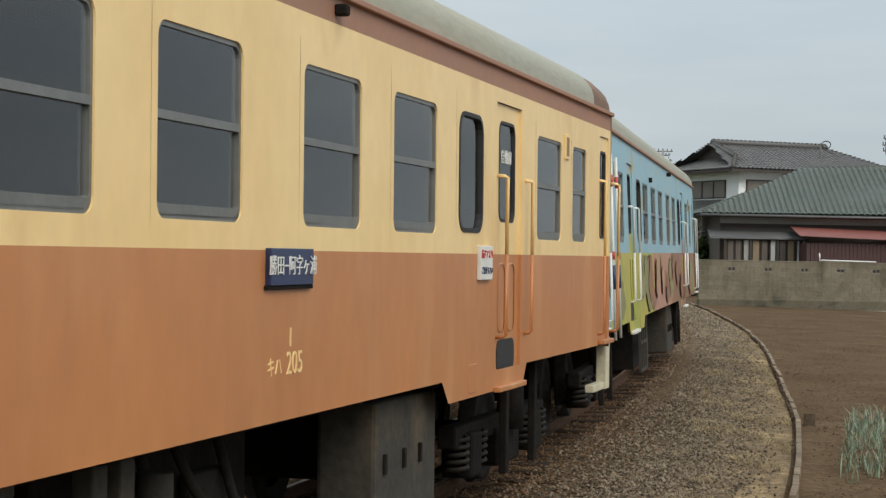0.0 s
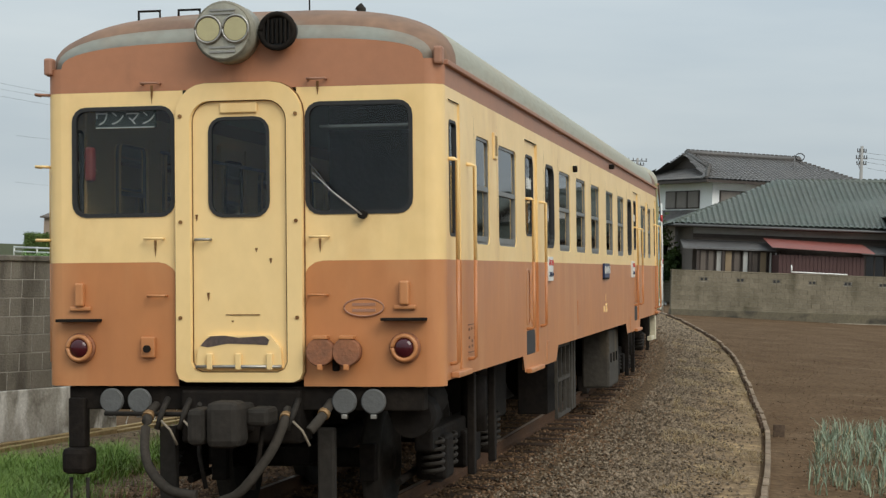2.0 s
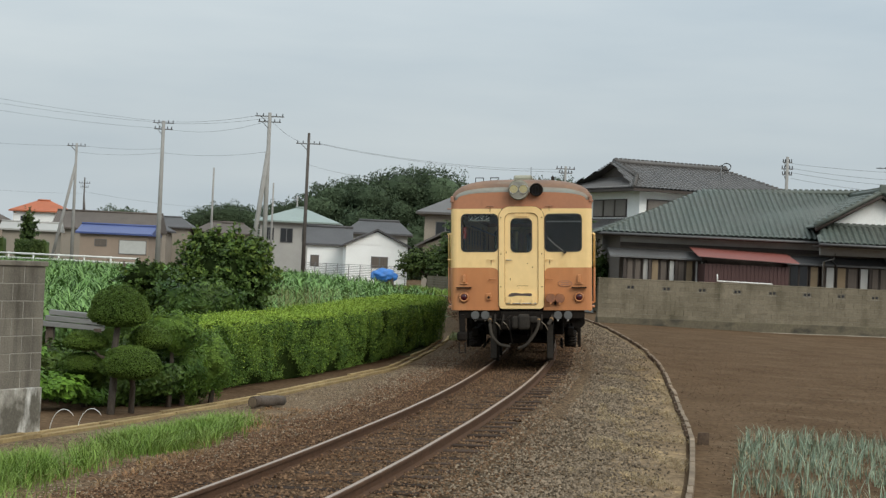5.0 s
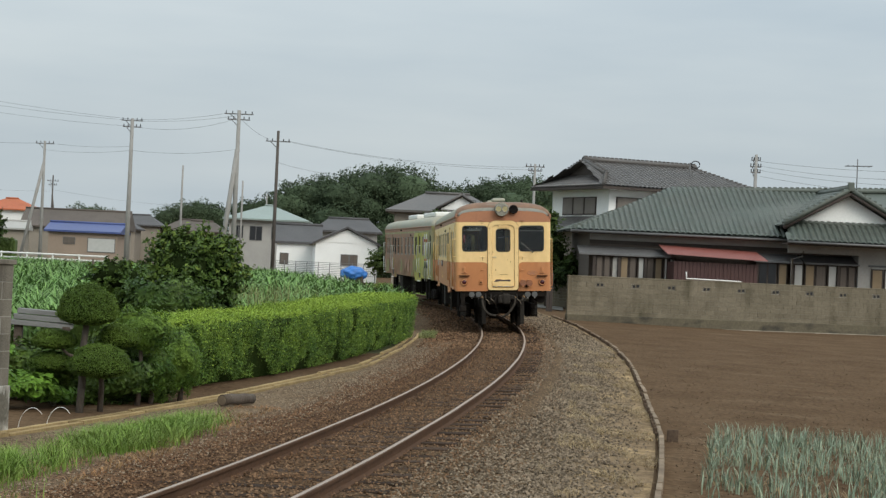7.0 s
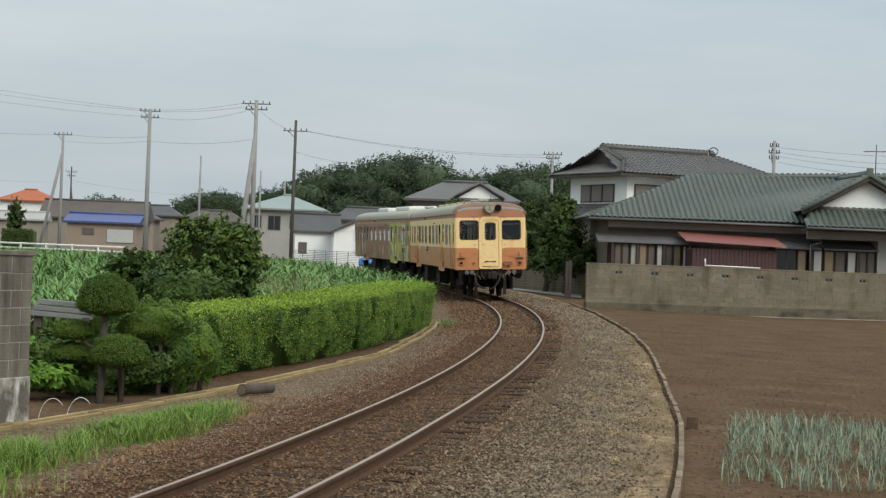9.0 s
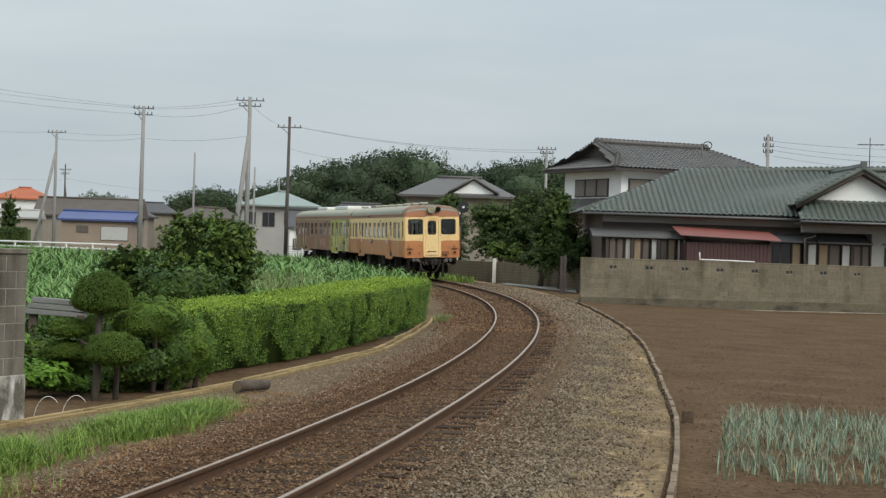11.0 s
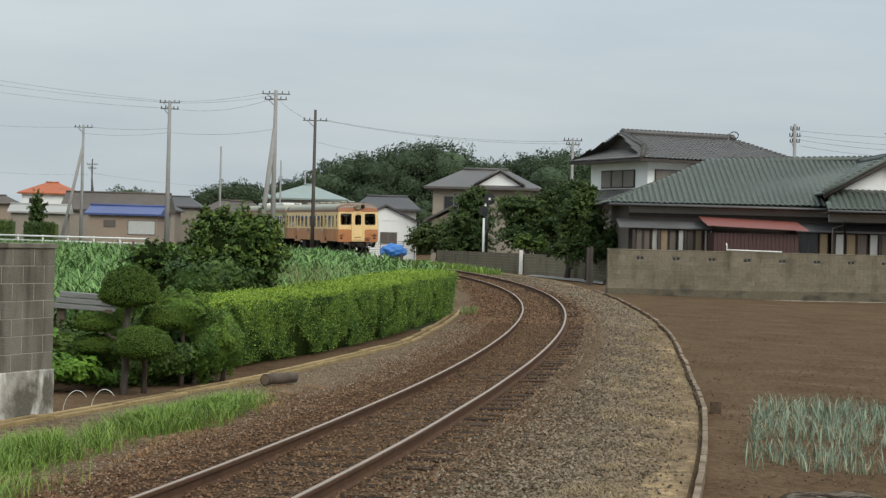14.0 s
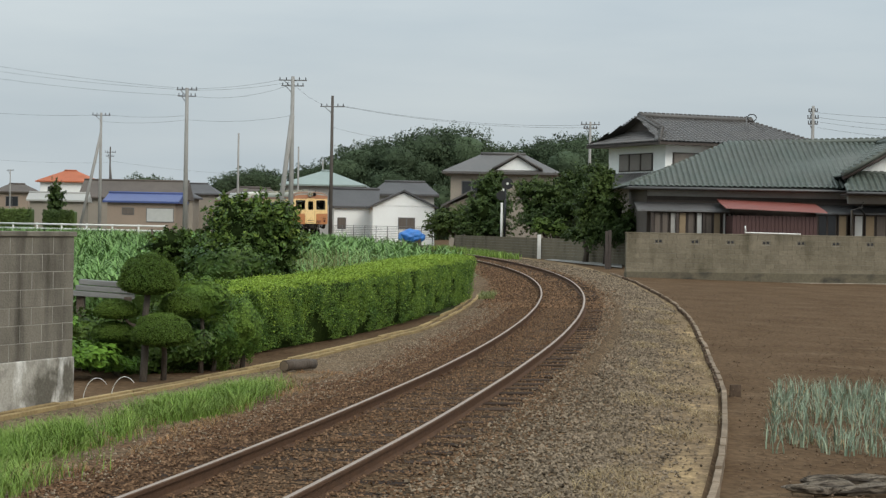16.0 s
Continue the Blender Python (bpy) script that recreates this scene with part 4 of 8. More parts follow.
        for wx in (-1.05, 1.05):
            bm = bmesh.new()
            for s in (-1, 1):
                prev = None
                for rad, w in ((0.30, 0.53), (0.455, 0.505), (0.455, 0.53), (0.430, 0.545), (0.425, 0.63), (0.36, 0.635), (0.33, 0.60), (0.10, 0.60), (0.09, 0.66), (0.01, 0.66)):
                    ring = [bm.verts.new((rad * math.cos(a), s * w, rad * math.sin(a))) for a in np.linspace(0, math.tau, 28, endpoint=False)]
                    if prev:
                        for i in range(28):
                            bm.faces.new((prev[i], prev[(i + 1) % 28], ring[(i + 1) % 28], ring[i])).smooth = True
                    prev = ring
            add_tube(bm, [(0, -0.6, 0), (0, 0.6, 0)], 0.075, 12)
            ws = part("wheelset", bm, GREYBOX, bogie)
            ws.matrix_basis = pose(bx + wx, 0, 0.43)
            WHEELS.append(ws)
    return car


WHEELS = []
SCHEME_A = {"upper": CREAM, "lower": ORANGE, "cant": FADED, "mats": (CREAM, ORANGE, FADED_END), "gutter": FADED, "rail": ORANGE, "rail_top": CREAM, "end_mat": CREAM, "roof": (ROOF, RUSTROOF, FADED_END, ROOFBAND),
            "upper_label": "cream window band", "lower_label": "orange-brown lower panels", "end_label": "two-tone end wall", "roof_label": "faded grey roof with rusty ends"}


def wrap(x, z, side):
    """Which printed colour the wrap has there: 0 and 3 mottled olive, 1 yellow, 4 olive, 5 pink, 6 brown, 7 sky blue."""
    if z > 2.2:
        return 7 if side < 0 else 3 if x < 1.4 else 1 if x < 6.5 else 6
    if side > 0:
        return 3 if x < 1.0 else 1 if x < 6.3 else 6
    return 7 if x < 1.6 else 1 if x < 8.0 else 5 if x < 12.0 else 6


SCHEME_B = {"upper": OLIVE, "lower": YELLOW, "cant": FADED, "mats": (OLIVE, YELLOW, OLIVE, OLIVE, GREENW, PINK, BROWNW, SKYBLUE), "gutter": FADED, "rail": WHITE, "rail_top": WHITE, "end_mat": OLIVE,
            "roof": (ROOF, ROOF, OLIVE, ROOF), "sections": wrap, "upper_label": "patterned sky-blue, yellow and brown window band", "lower_label": "yellow, pink and brown wrapped panels", "end_label": "mottled olive end wall", "roof_label": "weathered grey roof"}
cars = [build_car("railcar", "old diesel railcar in cream and orange-brown paint on rails", SCHEME_A, True),
        build_car("railcar", "diesel railcar in a sky-blue, yellow, olive and brown wrap", SCHEME_B, False)]


def tail_fittings(car):
    """Lamps, sockets, hooks, hoses and writing on the tail car."""
    # twin headlamp drum
    drum = part("headlamp", disc(0.205, 0.26, 32, pose(-0.19, 0.05, 3.47), 0.012), mat("headlamp_drum", (0.27, 0.25, 0.19), 0.55, 0.2, var=0.25, scale=6, fine=30), car, "round twin headlamp drum")
    part("front_glass", disc(0.185, 0.012, 32, pose(-0.202, 0.05, 3.47)), mat("ribbed_drum_face", (0.42, 0.40, 0.32), 0.4, 0.3, var=0.2, fine=30), drum)
    for s in (-1, 1):
        part("lamp", disc(0.085, 0.02, 24, pose(-0.222, 0.05 + s * 0.095, 3.48), 0.006), LENS, drum, "clear headlamp lens")
        part("lamp_rim", tube([(-0.222, 0.05 + s * 0.095 + 0.09 * math.cos(a), 3.48 + 0.09 * math.sin(a)) for a in np.linspace(0, math.tau, 25)], 0.008, 6), CHROME, drum)
    for z in (3.33, 3.36, 3.585, 3.61):
        part("rib", box(-0.212, -0.2, 0.05 - 0.09, 0.05 + 0.09, z - 0.006, z + 0.006), CHROME, drum)
    vent = part("round_vent", tube([(-0.10, -0.30 + 0.115 * math.cos(a), 3.47 + 0.115 * math.sin(a)) for a in np.linspace(0, math.tau, 25)], 0.02, 8), IRON, car, "black louvred round vent")
    part("vent_body", disc(0.11, 0.2, 24, pose(-0.08, -0.30, 3.47)), GASKET, vent)
    for k in range(-3, 4):
        part("louvre", box(-0.115, -0.08, -0.30 + k * 0.03 - 0.006, -0.30 + k * 0.03 + 0.006, 3.39, 3.55), IRON, vent)
    for s in (-1, 1):
        y = s * 1.14
        tl = part("tail_lamp", disc(0.105, 0.04, 28, pose(-0.04, y, 1.345), 0.008), SOCKET, car, "round tail lamp with dark red lens")
        part("lamp_ring", tube([(-0.05, y + 0.08 * math.cos(a), 1.345 + 0.08 * math.sin(a)) for a in np.linspace(0, math.tau, 25)], 0.016, 8), ORANGE, tl)
        bm = bmesh.new()
        bmesh.ops.create_uvsphere(bm, u_segments=18, v_segments=10, radius=0.068)
        bmesh.ops.scale(bm, vec=(0.5, 1, 1), verts=bm.verts)
        bmesh.ops.translate(bm, vec=(-0.045, y, 1.345), verts=bm.verts)
        part("lens", bm, REDLENS, tl, "dark red glass lens", True)
        part("lamp_hood", box(-0.10, 0.0, y - 0.15, y + 0.15, 1.525, 1.545, 0.004), IRON, car)
        br = part("sign_bracket", box(-0.03, 0.0, y - 0.075, y + 0.075, 1.60, 1.63, 0.008), ORANGE, car)
        part("hook", box(-0.05, 0.0, y - 0.032, y + 0.032, 1.63, 1.79, 0.012), ORANGE, br)
        part("marker", box(-0.01, 0.08, s * 1.375 - 0.03, s * 1.375 + 0.03, 3.23, 3.35, 0.015), FADED, car)
    for y in (-0.58, -0.76):
        so = part("jumper_socket", disc(0.088, 0.11, 24, pose(-0.11, y, 1.32), 0.012), SOCKET, car, "capped cable socket")
        part("cap", disc(0.095, 0.02, 24, pose(-0.125, y, 1.32), 0.006), SOCKET, so)
        part("lug", box(-0.13, -0.10, y - 0.018, y + 0.018, 1.20, 1.24, 0.006), ORANGE, so)
        part("cap_hinge", box(-0.13, -0.02, y - 0.05, y + 0.05, 1.405, 1.43, 0.006), ORANGE, so)
    part("cable_clip", box(-0.06, 0, -0.69, -0.65, 1.19, 1.32, 0.008), IRON, car)
    bs = part("small_socket", box(-0.04, 0, 0.60, 0.70, 1.28, 1.42, 0.008), ORANGE, car)
    part("socket_knob", disc(0.025, 0.03, 12, pose(-0.065, 0.65, 1.34)), IRON, bs)
    # maker's plate
    bm = bmesh.new()
    o = [(0.14 * math.cos(a), 0.062 * math.sin(a)) for a in np.linspace(0, math.tau, 28, endpoint=False)]
    f, b = [bm.verts.new((-0.012, -0.86 + u * 0.94, 1.615 + z * 0.9)) for u, z in o], [bm.verts.new((0, -0.86 + u, 1.615 + z)) for u, z in o]
    bm.faces.new(f)
    for i in range(28):
        bm.faces.new((f[i], f[(i + 1) % 28], b[(i + 1) % 28], b[i]))
    oval = part("oval_plate", bm, ORANGE, car, "painted-over oval plate")
    part("plate_rim", tube([(-0.012, -0.86 + u * 0.97, 1.615 + z * 0.95) for u, z in o + o[:1]], 0.006, 6), FADED, oval)
    for z in (1.635, 1.595):
        part("worn_line", box(-0.016, -0.01, -0.86 - 0.08, -0.86 + 0.08, z - 0.01, z + 0.01), FADED, oval)
    # foot and hand irons
    for y, z, mm in ((-0.56, 2.09, CREAM), (-0.55, 1.70, ORANGE), (0.60, 2.09, CREAM), (0.58, 1.70, ORANGE), (-0.55, 3.15, FADED), (0.62, 3.15, FADED)):
        rail_bar("hand_iron", car, [(0, y - 0.06, z), (-0.06, y - 0.06, z), (-0.06, y + 0.06, z), (0, y + 0.06, z)], 0.009, mm)
    for z, mm in ((3.10, FADED), (2.60, CREAM), (2.09, CREAM)):
        rail_bar("corner_iron", car, [(0.10, 1.38, z), (0.0, 1.47, z), (0.10, 1.47, z)], 0.011, mm)
    for y in (0.55, 0.85):
        rail_bar("roof_step", car, [(0.6, y - 0.08, 3.60), (0.6, y - 0.08, 3.74), (0.6, y + 0.08, 3.74), (0.6, y + 0.08, 3.60)], 0.011, IRON)
    rail_bar("aerial", car, [(1.2, -0.18, 3.70), (1.2, -0.18, 3.98)], 0.006, IRON)
    part("roof_horn", tube([(1.0, -0.62, 3.66), (1.0, -0.62, 3.76), (1.0, -0.60, 3.78)], 0.035, 10), GREYBOX, car)
    for y, z in ((-0.45, 2.20), (0.45, 2.20), (-0.455, 1.55), (0.455, 1.55), (-0.45, 2.92), (0.45, 2.92)):
        part("stud", disc(0.013, 0.012, 10, pose(-0.056, y * 0.9, z)), RUST, car)
    for y, z, ln in ((-0.56, 2.08, 0.10), (0.60, 2.08, 0.12), (0.62, 3.14, 0.13), (-0.55, 3.14, 0.10), (0.30, 2.25, 0.05), (-0.22, 1.95, 0.04), (0.22, 1.72, 0.06), (0.05, 1.53, 0.012), (-0.12, 2.02, 0.03)):
        bm = bmesh.new()
        o = [(-0.010, 0), (0.010, 0), (0.007, -ln * 0.5), (0.0, -ln), (-0.006, -ln * 0.6)]
        bm.faces.new([bm.verts.new((-0.018 if abs(y) < 0.4 else -0.005, y + u, z + w)) for u, w in o])
        part("rust_run", bm, RUST, car)
    part("scrape", box(-0.017, -0.014, -0.14, 0.10, 1.565, 1.572), RUST, car)
    for y in (-0.40, 0.36, 0.52):
        part("brake_cock", tube([(0.0, y, 1.0), (-0.12, y, 0.92), (-0.14, y + 0.03, 0.80)], 0.022, 8), GREYBOX, car)
        part("cock_handle", tube([(-0.14, y, 0.86), (-0.16, y - 0.07, 0.80), (-0.16, y - 0.12, 0.70)], 0.009, 6), mat("pale_cock_handle", (0.26, 0.21, 0.15), 0.7, var=0.3, fine=30), car)
    part("uncoupling_bar", tube([(-0.06, 0.95, 0.90), (-0.10, 0.30, 0.90), (-0.22, 0.22, 0.98)], 0.016, 8), GREYBOX, car)
    part("rail_guard", box(0.10, 0.18, -0.62, -0.50, 0.12, 0.80, 0.015), GREYBOX, car)
    part("rail_guard", box(0.10, 0.18, 0.50, 0.62, 0.12, 0.80, 0.015), GREYBOX, car)
    part("relay_drum", tube([(0.25, -1.12, 0.86), (0.62, -1.12, 0.86)], 0.14, 18), IRON, car, "black equipment drum")
    # wiper
    wp = rail_bar("wiper", car, [(-0.02, -0.86, 2.235), (-0.07, -0.86, 2.235), (-0.06, -0.66, 2.39), (-0.03, -0.52, 2.52)], 0.006, CHROME, "thin steel window wiper")
    part("wiper_boss", disc(0.03, 0.06, 12, pose(-0.06, -0.86, 2.235)), IRON, wp)
    part("wiper_blade", tube([(-0.025, -0.50, 2.30 + 0.28), (-0.025, -0.66, 2.38)], 0.006, 6), GASKET, wp)
    # destination box behind the window
    sign = part("one_man_sign", box(0.07, 0.09, 0.62, 1.06, 2.86, 2.98, 0.004), mat("sign_green_black", (0.02, 0.035, 0.028), 0.5, var=0.2, fine=30), car, "dark illuminated sign with pale letters")
    up = Matrix(((0, 0, -1), (-1, 0, 0), (0, 1, 0))).to_4x4()
    for z in (2.862, 2.978):
        part("sign_rim", box(0.062, 0.07, 0.63, 1.05, z - 0.004, z + 0.004), WHITE, sign)
    lettering("\u30ef\u30f3\u30de\u30f3", 0.112, Matrix.Translation((0.065, 0.84, 2.92)) @ up, WHITE, sign, "sign_text")
    part("red_case", box(0.12, 0.20, 1.10, 1.165, 2.50, 2.74, 0.02), mat("dull_red_case", (0.22, 0.03, 0.025), 0.5, var=0.2, fine=20), car)
    # roller blind seen through the cab glass
    part("cab_shelf", box(0.22, 0.5, -1.2, -0.5, 2.84, 2.86, 0.004), CHROME, car)
    # coupler, hoses and buffers below
    cp = part("coupler", box(-0.42, 0.4, -0.10, 0.10, 0.78, 0.98, 0.03), GREYBOX, car, "heavy dark iron coupler")
    bm = box(-0.62, -0.36, -0.17, 0.06, 0.72, 1.02, 0.05)
    add_box(bm, -0.66, -0.40, 0.06, 0.17, 0.74, 0.98, 0.04)
    add_box(bm, -0.45, -0.2, -0.32, -0.16, 0.85, 0.97, 0.03)
    part("knuckle", bm, GREYBOX, cp)
    part("draft_sill", box(-0.02, 0.3, -0.42, 0.42, 0.70, 1.06, 0.02), IRON, car)
    part("buffer_beam", box(0.05, 0.20, -1.25, 1.25, 0.92, 1.08, 0.01), IRON, car)
    for y in (0.92, 0.72, -0.72, -0.92):
        hd = part("hose_disc", disc(0.085, 0.03, 22, pose(-0.02, y, 0.985), 0.008), mat("pale_grey_cap", (0.10, 0.10, 0.095), 0.6, var=0.15, fine=30), car, "grey round cable cap")
        part("hose_neck", disc(0.03, 0.08, 10, pose(0.0, y, 0.985)), IRON, hd)
        part("drip", box(-0.02, 0.01, y - 0.02, y + 0.02, 0.87, 0.90, 0.005), CHROME, hd)
    RUBBER = mat("dusty_hose", (0.055, 0.047, 0.038), 0.9, var=0.3, fine=30, spec=0.15)
    for pts in ([(0.05, 0.62, 0.95), (-0.15, 0.62, 0.85), (-0.26, 0.58, 0.60), (-0.30, 0.42, 0.42), (-0.30, 0.22, 0.38)], [(0.05, -0.32, 0.95), (-0.15, -0.34, 0.85), (-0.28, -0.28, 0.66), (-0.33, -0.10, 0.42), (-0.30, 0.06, 0.34)], [(0.05, -0.62, 0.98), (-0.1, -0.58, 0.88), (-0.16, -0.52, 0.80)]):
        fine = []
        for i in range(len(pts) - 1):
            p0, p1, p2, p3 = (Vector(pts[max(0, min(len(pts) - 1, i + d))]) for d in (-1, 0, 1, 2))
            for u in np.linspace(0, 1, 6, endpoint=i == len(pts) - 2):
                fine.append(0.5 * ((2 * p1) + (p2 - p0) * u + (2 * p0 - 5 * p1 + 4 * p2 - p3) * u * u + (3 * p1 - p0 - 3 * p2 + p3) * u ** 3))
        ho = rail_bar("air_hose", car, fine, 0.034, RUBBER, "dusty rubber air hose")
        part("hose_clamp", tube([(fine[4].x, fine[4].y, fine[4].z), tuple(fine[5])], 0.042, 10), mat("brass_clamp", (0.33, 0.2, 0.09), 0.6, 0.4, var=0.3, fine=30), ho)
    for y in (0.24, -0.22):
        part("chain", tube([(-0.2, y, 0.9), (-0.25, y * 0.9, 0.65), (-0.26, y * 0.7, 0.42)], 0.016, 6), IRON, car)
    for y in (1.18,):
        part("signal_receiver", box(-0.05, 0.15, y - 0.10, y + 0.10, 0.48, 0.66, 0.04), IRON, car)
        part("receiver_arm", box(0.0, 0.1, y - 0.06, y + 0.06, 0.66, 1.0, 0.01), IRON, car)
        part("receiver_loop", tube([(0.05, y - 0.06, 0.45), (0.05, y - 0.06, 0.24), (0.05, y + 0.06, 0.24), (0.05, y + 0.06, 0.45)], 0.014, 6), GREYBOX, car)
    part("air_cylinder", tube([(0.4, -1.05, 0.92), (1.3, -1.05, 0.92)], 0.13, 16), IRON, car)
    # stencilled table of small worn writing
    STENCIL = mat("dark_brown_stencil", (0.22, 0.10, 0.045), 0.7, var=0.4, scale=8, fine=60, bump=0.0)
    tb = part("stencil_frame", add_box(add_box(box(0.92, 1.28, -1.404, -1.40, 1.466, 1.471), 0.92, 1.28, -1.404, -1.40, 1.27, 1.275), 1.275, 1.28, -1.404, -1.40, 1.275, 1.466), STENCIL, car, "worn stencilled table outline")
    for x0, ln, z in ((0.94, 0.05, 1.435), (1.05, 0.04, 1.44), (1.16, 0.06, 1.44), (0.94, 0.05, 1.375), (1.06, 0.05, 1.35), (0.94, 0.05, 1.31), (1.06, 0.05, 1.315), (1.16, 0.05, 1.37)):
        part("stencil_bar", box(x0, x0 + ln, -1.403, -1.40, z - 0.009, z + 0.009), STENCIL, tb)
    # plates and writing on the sides
    for side in (-1, 1):
        face = Matrix(((1, 0, 0), (0, 0, -1), (0, 1, 0))).to_4x4() if side < 0 else Matrix(((-1, 0, 0), (0, 0, 1), (0, 1, 0))).to_4x4()
        y = side * 1.40
        bl = part("route_plate", box(10.36, 10.95, min(y, y + side * 0.03), max(y, y + side * 0.03), 1.765, 1.94, 0.004), NAVY, car, "blue enamel route plate")
        lettering("\u52dd\u7530\u2212\u963f\u5b57\u30f6\u6d66", 0.100, Matrix.Translation((10.655, y + side * 0.034, 1.853)) @ face, WHITE, bl, "plate_text")
        part("plate_holder", box(10.34, 10.97, min(y, y + side * 0.022), max(y, y + side * 0.022), 1.745, 1.765, 0.004), IRON, bl)
        for x in (5.32, 14.50):
            wp2 = part("boarding_notice", box(x - 0.165, x + 0.165, min(y, y + side * 0.028), max(y, y + side * 0.028), 1.755, 1.985, 0.004), WHITE, car, "white enamel notice plate")
            lettering("\u524d\u30c9\u30a2\u3088\u308a", 0.064, Matrix.Translation((x, y + side * 0.031, 1.925)) @ face, REDINK, wp2, "notice_text")
            lettering("\u3054\u4e57\u8eca\u4e0b\u3055\u3044", 0.052, Matrix.Translation((x, y + side * 0.031, 1.815)) @ face, NAVY, wp2, "notice_text")
        lettering("\u30ad\u30cf", 0.10, Matrix.Translation((10.61 + side * 0.115, y + side * 0.002, 1.375)) @ face, CREAM, car, "fleet_lettering")
        lettering("205", 0.155, Matrix.Translation((10.61 - side * 0.16, y + side * 0.002, 1.385)) @ face, CREAM, car, "fleet_lettering")
        part("chalk_stroke", box(10.70, 10.715, min(y, y + side * 0.004), max(y, y + side * 0.004), 1.47, 1.56), CREAM, car)
        for x in (4.235, CAR_L - 4.235):
            lettering("\u81ea\u52d5\u6249", 0.11, Matrix.Translation((x, y - side * 0.028, 2.62)) @ face, WHITE, car, "door_lettering")


tail_fittings(cars[0])


def lead_fittings(car):
    """Striped rails, roof unit and bold shapes of the wrap."""
    for side in (-1, 1):
        y = side * 1.46
        for x in (1.15, 1.75):
            pole = rail_bar("striped_rail", car, [(x, y, 2.95), (x, y, 1.02)], 0.017, WHITE, "white rail with red and navy bands")
            for z0, z1, mm in ((2.62, 2.74, REDINK), (1.86, 1.94, REDINK), (1.55, 1.80, NAVY)):
                part("stripe", tube([(x, y, z0), (x, y, z1)], 0.020, 10), mm, pole)
        # patches of the printed wrap, plain rounded shapes
        rnd = random.Random(5)
        for k in range(46):
            x = 0.9 + rnd.random() * 17.6
            zc = 1.28 + rnd.random() * 0.48
            rx, rz = 0.16 + rnd.random() * 0.32, 0.12 + rnd.random() * 0.26
            rz = min(rz, ZB - zc - 0.02, zc - Z0 - 0.02)
            if abs(x - 4.235) < 0.95 or abs(x - CAR_L + 4.235) < 0.95 or rz < 0.05:
                continue
            mm = rnd.choice((YELLOW, GREENW, GREENW, OLIVE) if x < 6.5 else (PINK, GREENW, BROWNW, YELLOW) if x < 11 else (PINK, BROWNW, BROWNW, GREENW))
            bm = bmesh.new()
            bm.faces.new([bm.verts.new((x + rx * (1 + 0.25 * math.sin(3 * a + k)) * math.cos(a), side * (1.403 + 0.0006 * k), zc + rz * math.sin(a))) for a in np.linspace(0, math.tau, 22, endpoint=False)])
            part("wrap_patch", bm, mm, car)
    part("air_conditioner", box(4.0, 8.2, -0.75, 0.75, 3.68, 3.90, 0.06), WHITE, car, "white roof air-conditioning unit")
    part("air_conditioner", box(11.0, 14.4, -0.75, 0.75, 3.68, 3.90, 0.06), WHITE, car, "white roof air-conditioning unit")


lead_fittings(cars[1])
part("end_step", add_box(box(19.49, 19.66, -1.36, -1.26, 0.68, 1.17, 0.01), 18.95, 19.49, -1.34, -1.26, 0.68, 0.75, 0.008), mat("ivory_step", (0.62, 0.56, 0.40), 0.6, var=0.15, fine=20), cars[0], "ivory painted corner step")

# ---- beside the line ----
TWIG = mat("bark", (0.075, 0.055, 0.04), 0.95, var=0.4, scale=5, fine=40, bump=0.4, tint=(0.11, 0.09, 0.07), stretch=(1, 1, 0.3))
PINE = leaf_mat("clipped_pine", (0.062, 0.108, 0.018), (0.10, 0.155, 0.025))
# near-black green: the shade deep inside foliage, put into the core colour
CORE_SHADE = mat("foliage_core_shade", (0.016, 0.026, 0.007), 0.95, var=0.4, scale=9, fine=40, bump=0.4, spec=0.03)
PALEBARK = mat("pale_grey_bark", (0.10, 0.085, 0.07), 0.95, var=0.4, scale=5, fine=40, bump=0.4, tint=(0.08, 0.065, 0.05), stretch=(1, 1, 0.3), spec=0.1)
PINE_LOW = leaf_mat("clipped_shrub", (0.045, 0.08, 0.015), (0.075, 0.115, 0.02))
DARKLEAF = leaf_mat("glossy_dark_leaf", (0.034, 0.070, 0.016), (0.078, 0.122, 0.026), 0.35)
YOUNGLEAF = leaf_mat("yellowish_shoot", (0.135, 0.18, 0.035), (0.08, 0.13, 0.022))
MAIZE = leaf_mat("maize_leaf", (0.095, 0.185, 0.048), (0.165, 0.27, 0.085), 0.6, 0.4)
WEED = leaf_mat("dry_weed", (0.19, 0.17, 0.08), (0.13, 0.17, 0.05))
GRASS = leaf_mat("tall_grass", (0.125, 0.215, 0.032), (0.20, 0.28, 0.065), 0.6, 2)
DRYGRASS = leaf_mat("dead_grass", (0.27, 0.13, 0.055), (0.24, 0.165, 0.075))
STRAW = leaf_mat("straw", (0.33, 0.245, 0.125), (0.25, 0.18, 0.095))
ONION = leaf_mat("onion_leaf", (0.125, 0.185, 0.13), (0.29, 0.335, 0.235), 0.4, 4)
BROADLEAF = leaf_mat("broad_green_leaf", (0.11, 0.21, 0.025), (0.06, 0.12, 0.02))
STONES = mat("ballast_stone", (0.192, 0.150, 0.106), 0.95, var=0.3, scale=1.0, fine=30, bump=0.2, island=0.68, spec=0.05)
RUSTSTONES = mat("rusty_stone", (0.142, 0.083, 0.047), 0.95, var=0.3, scale=1.0, fine=30, bump=0.2, tint=(0.158, 0.106, 0.067), island=0.62, spec=0.05)
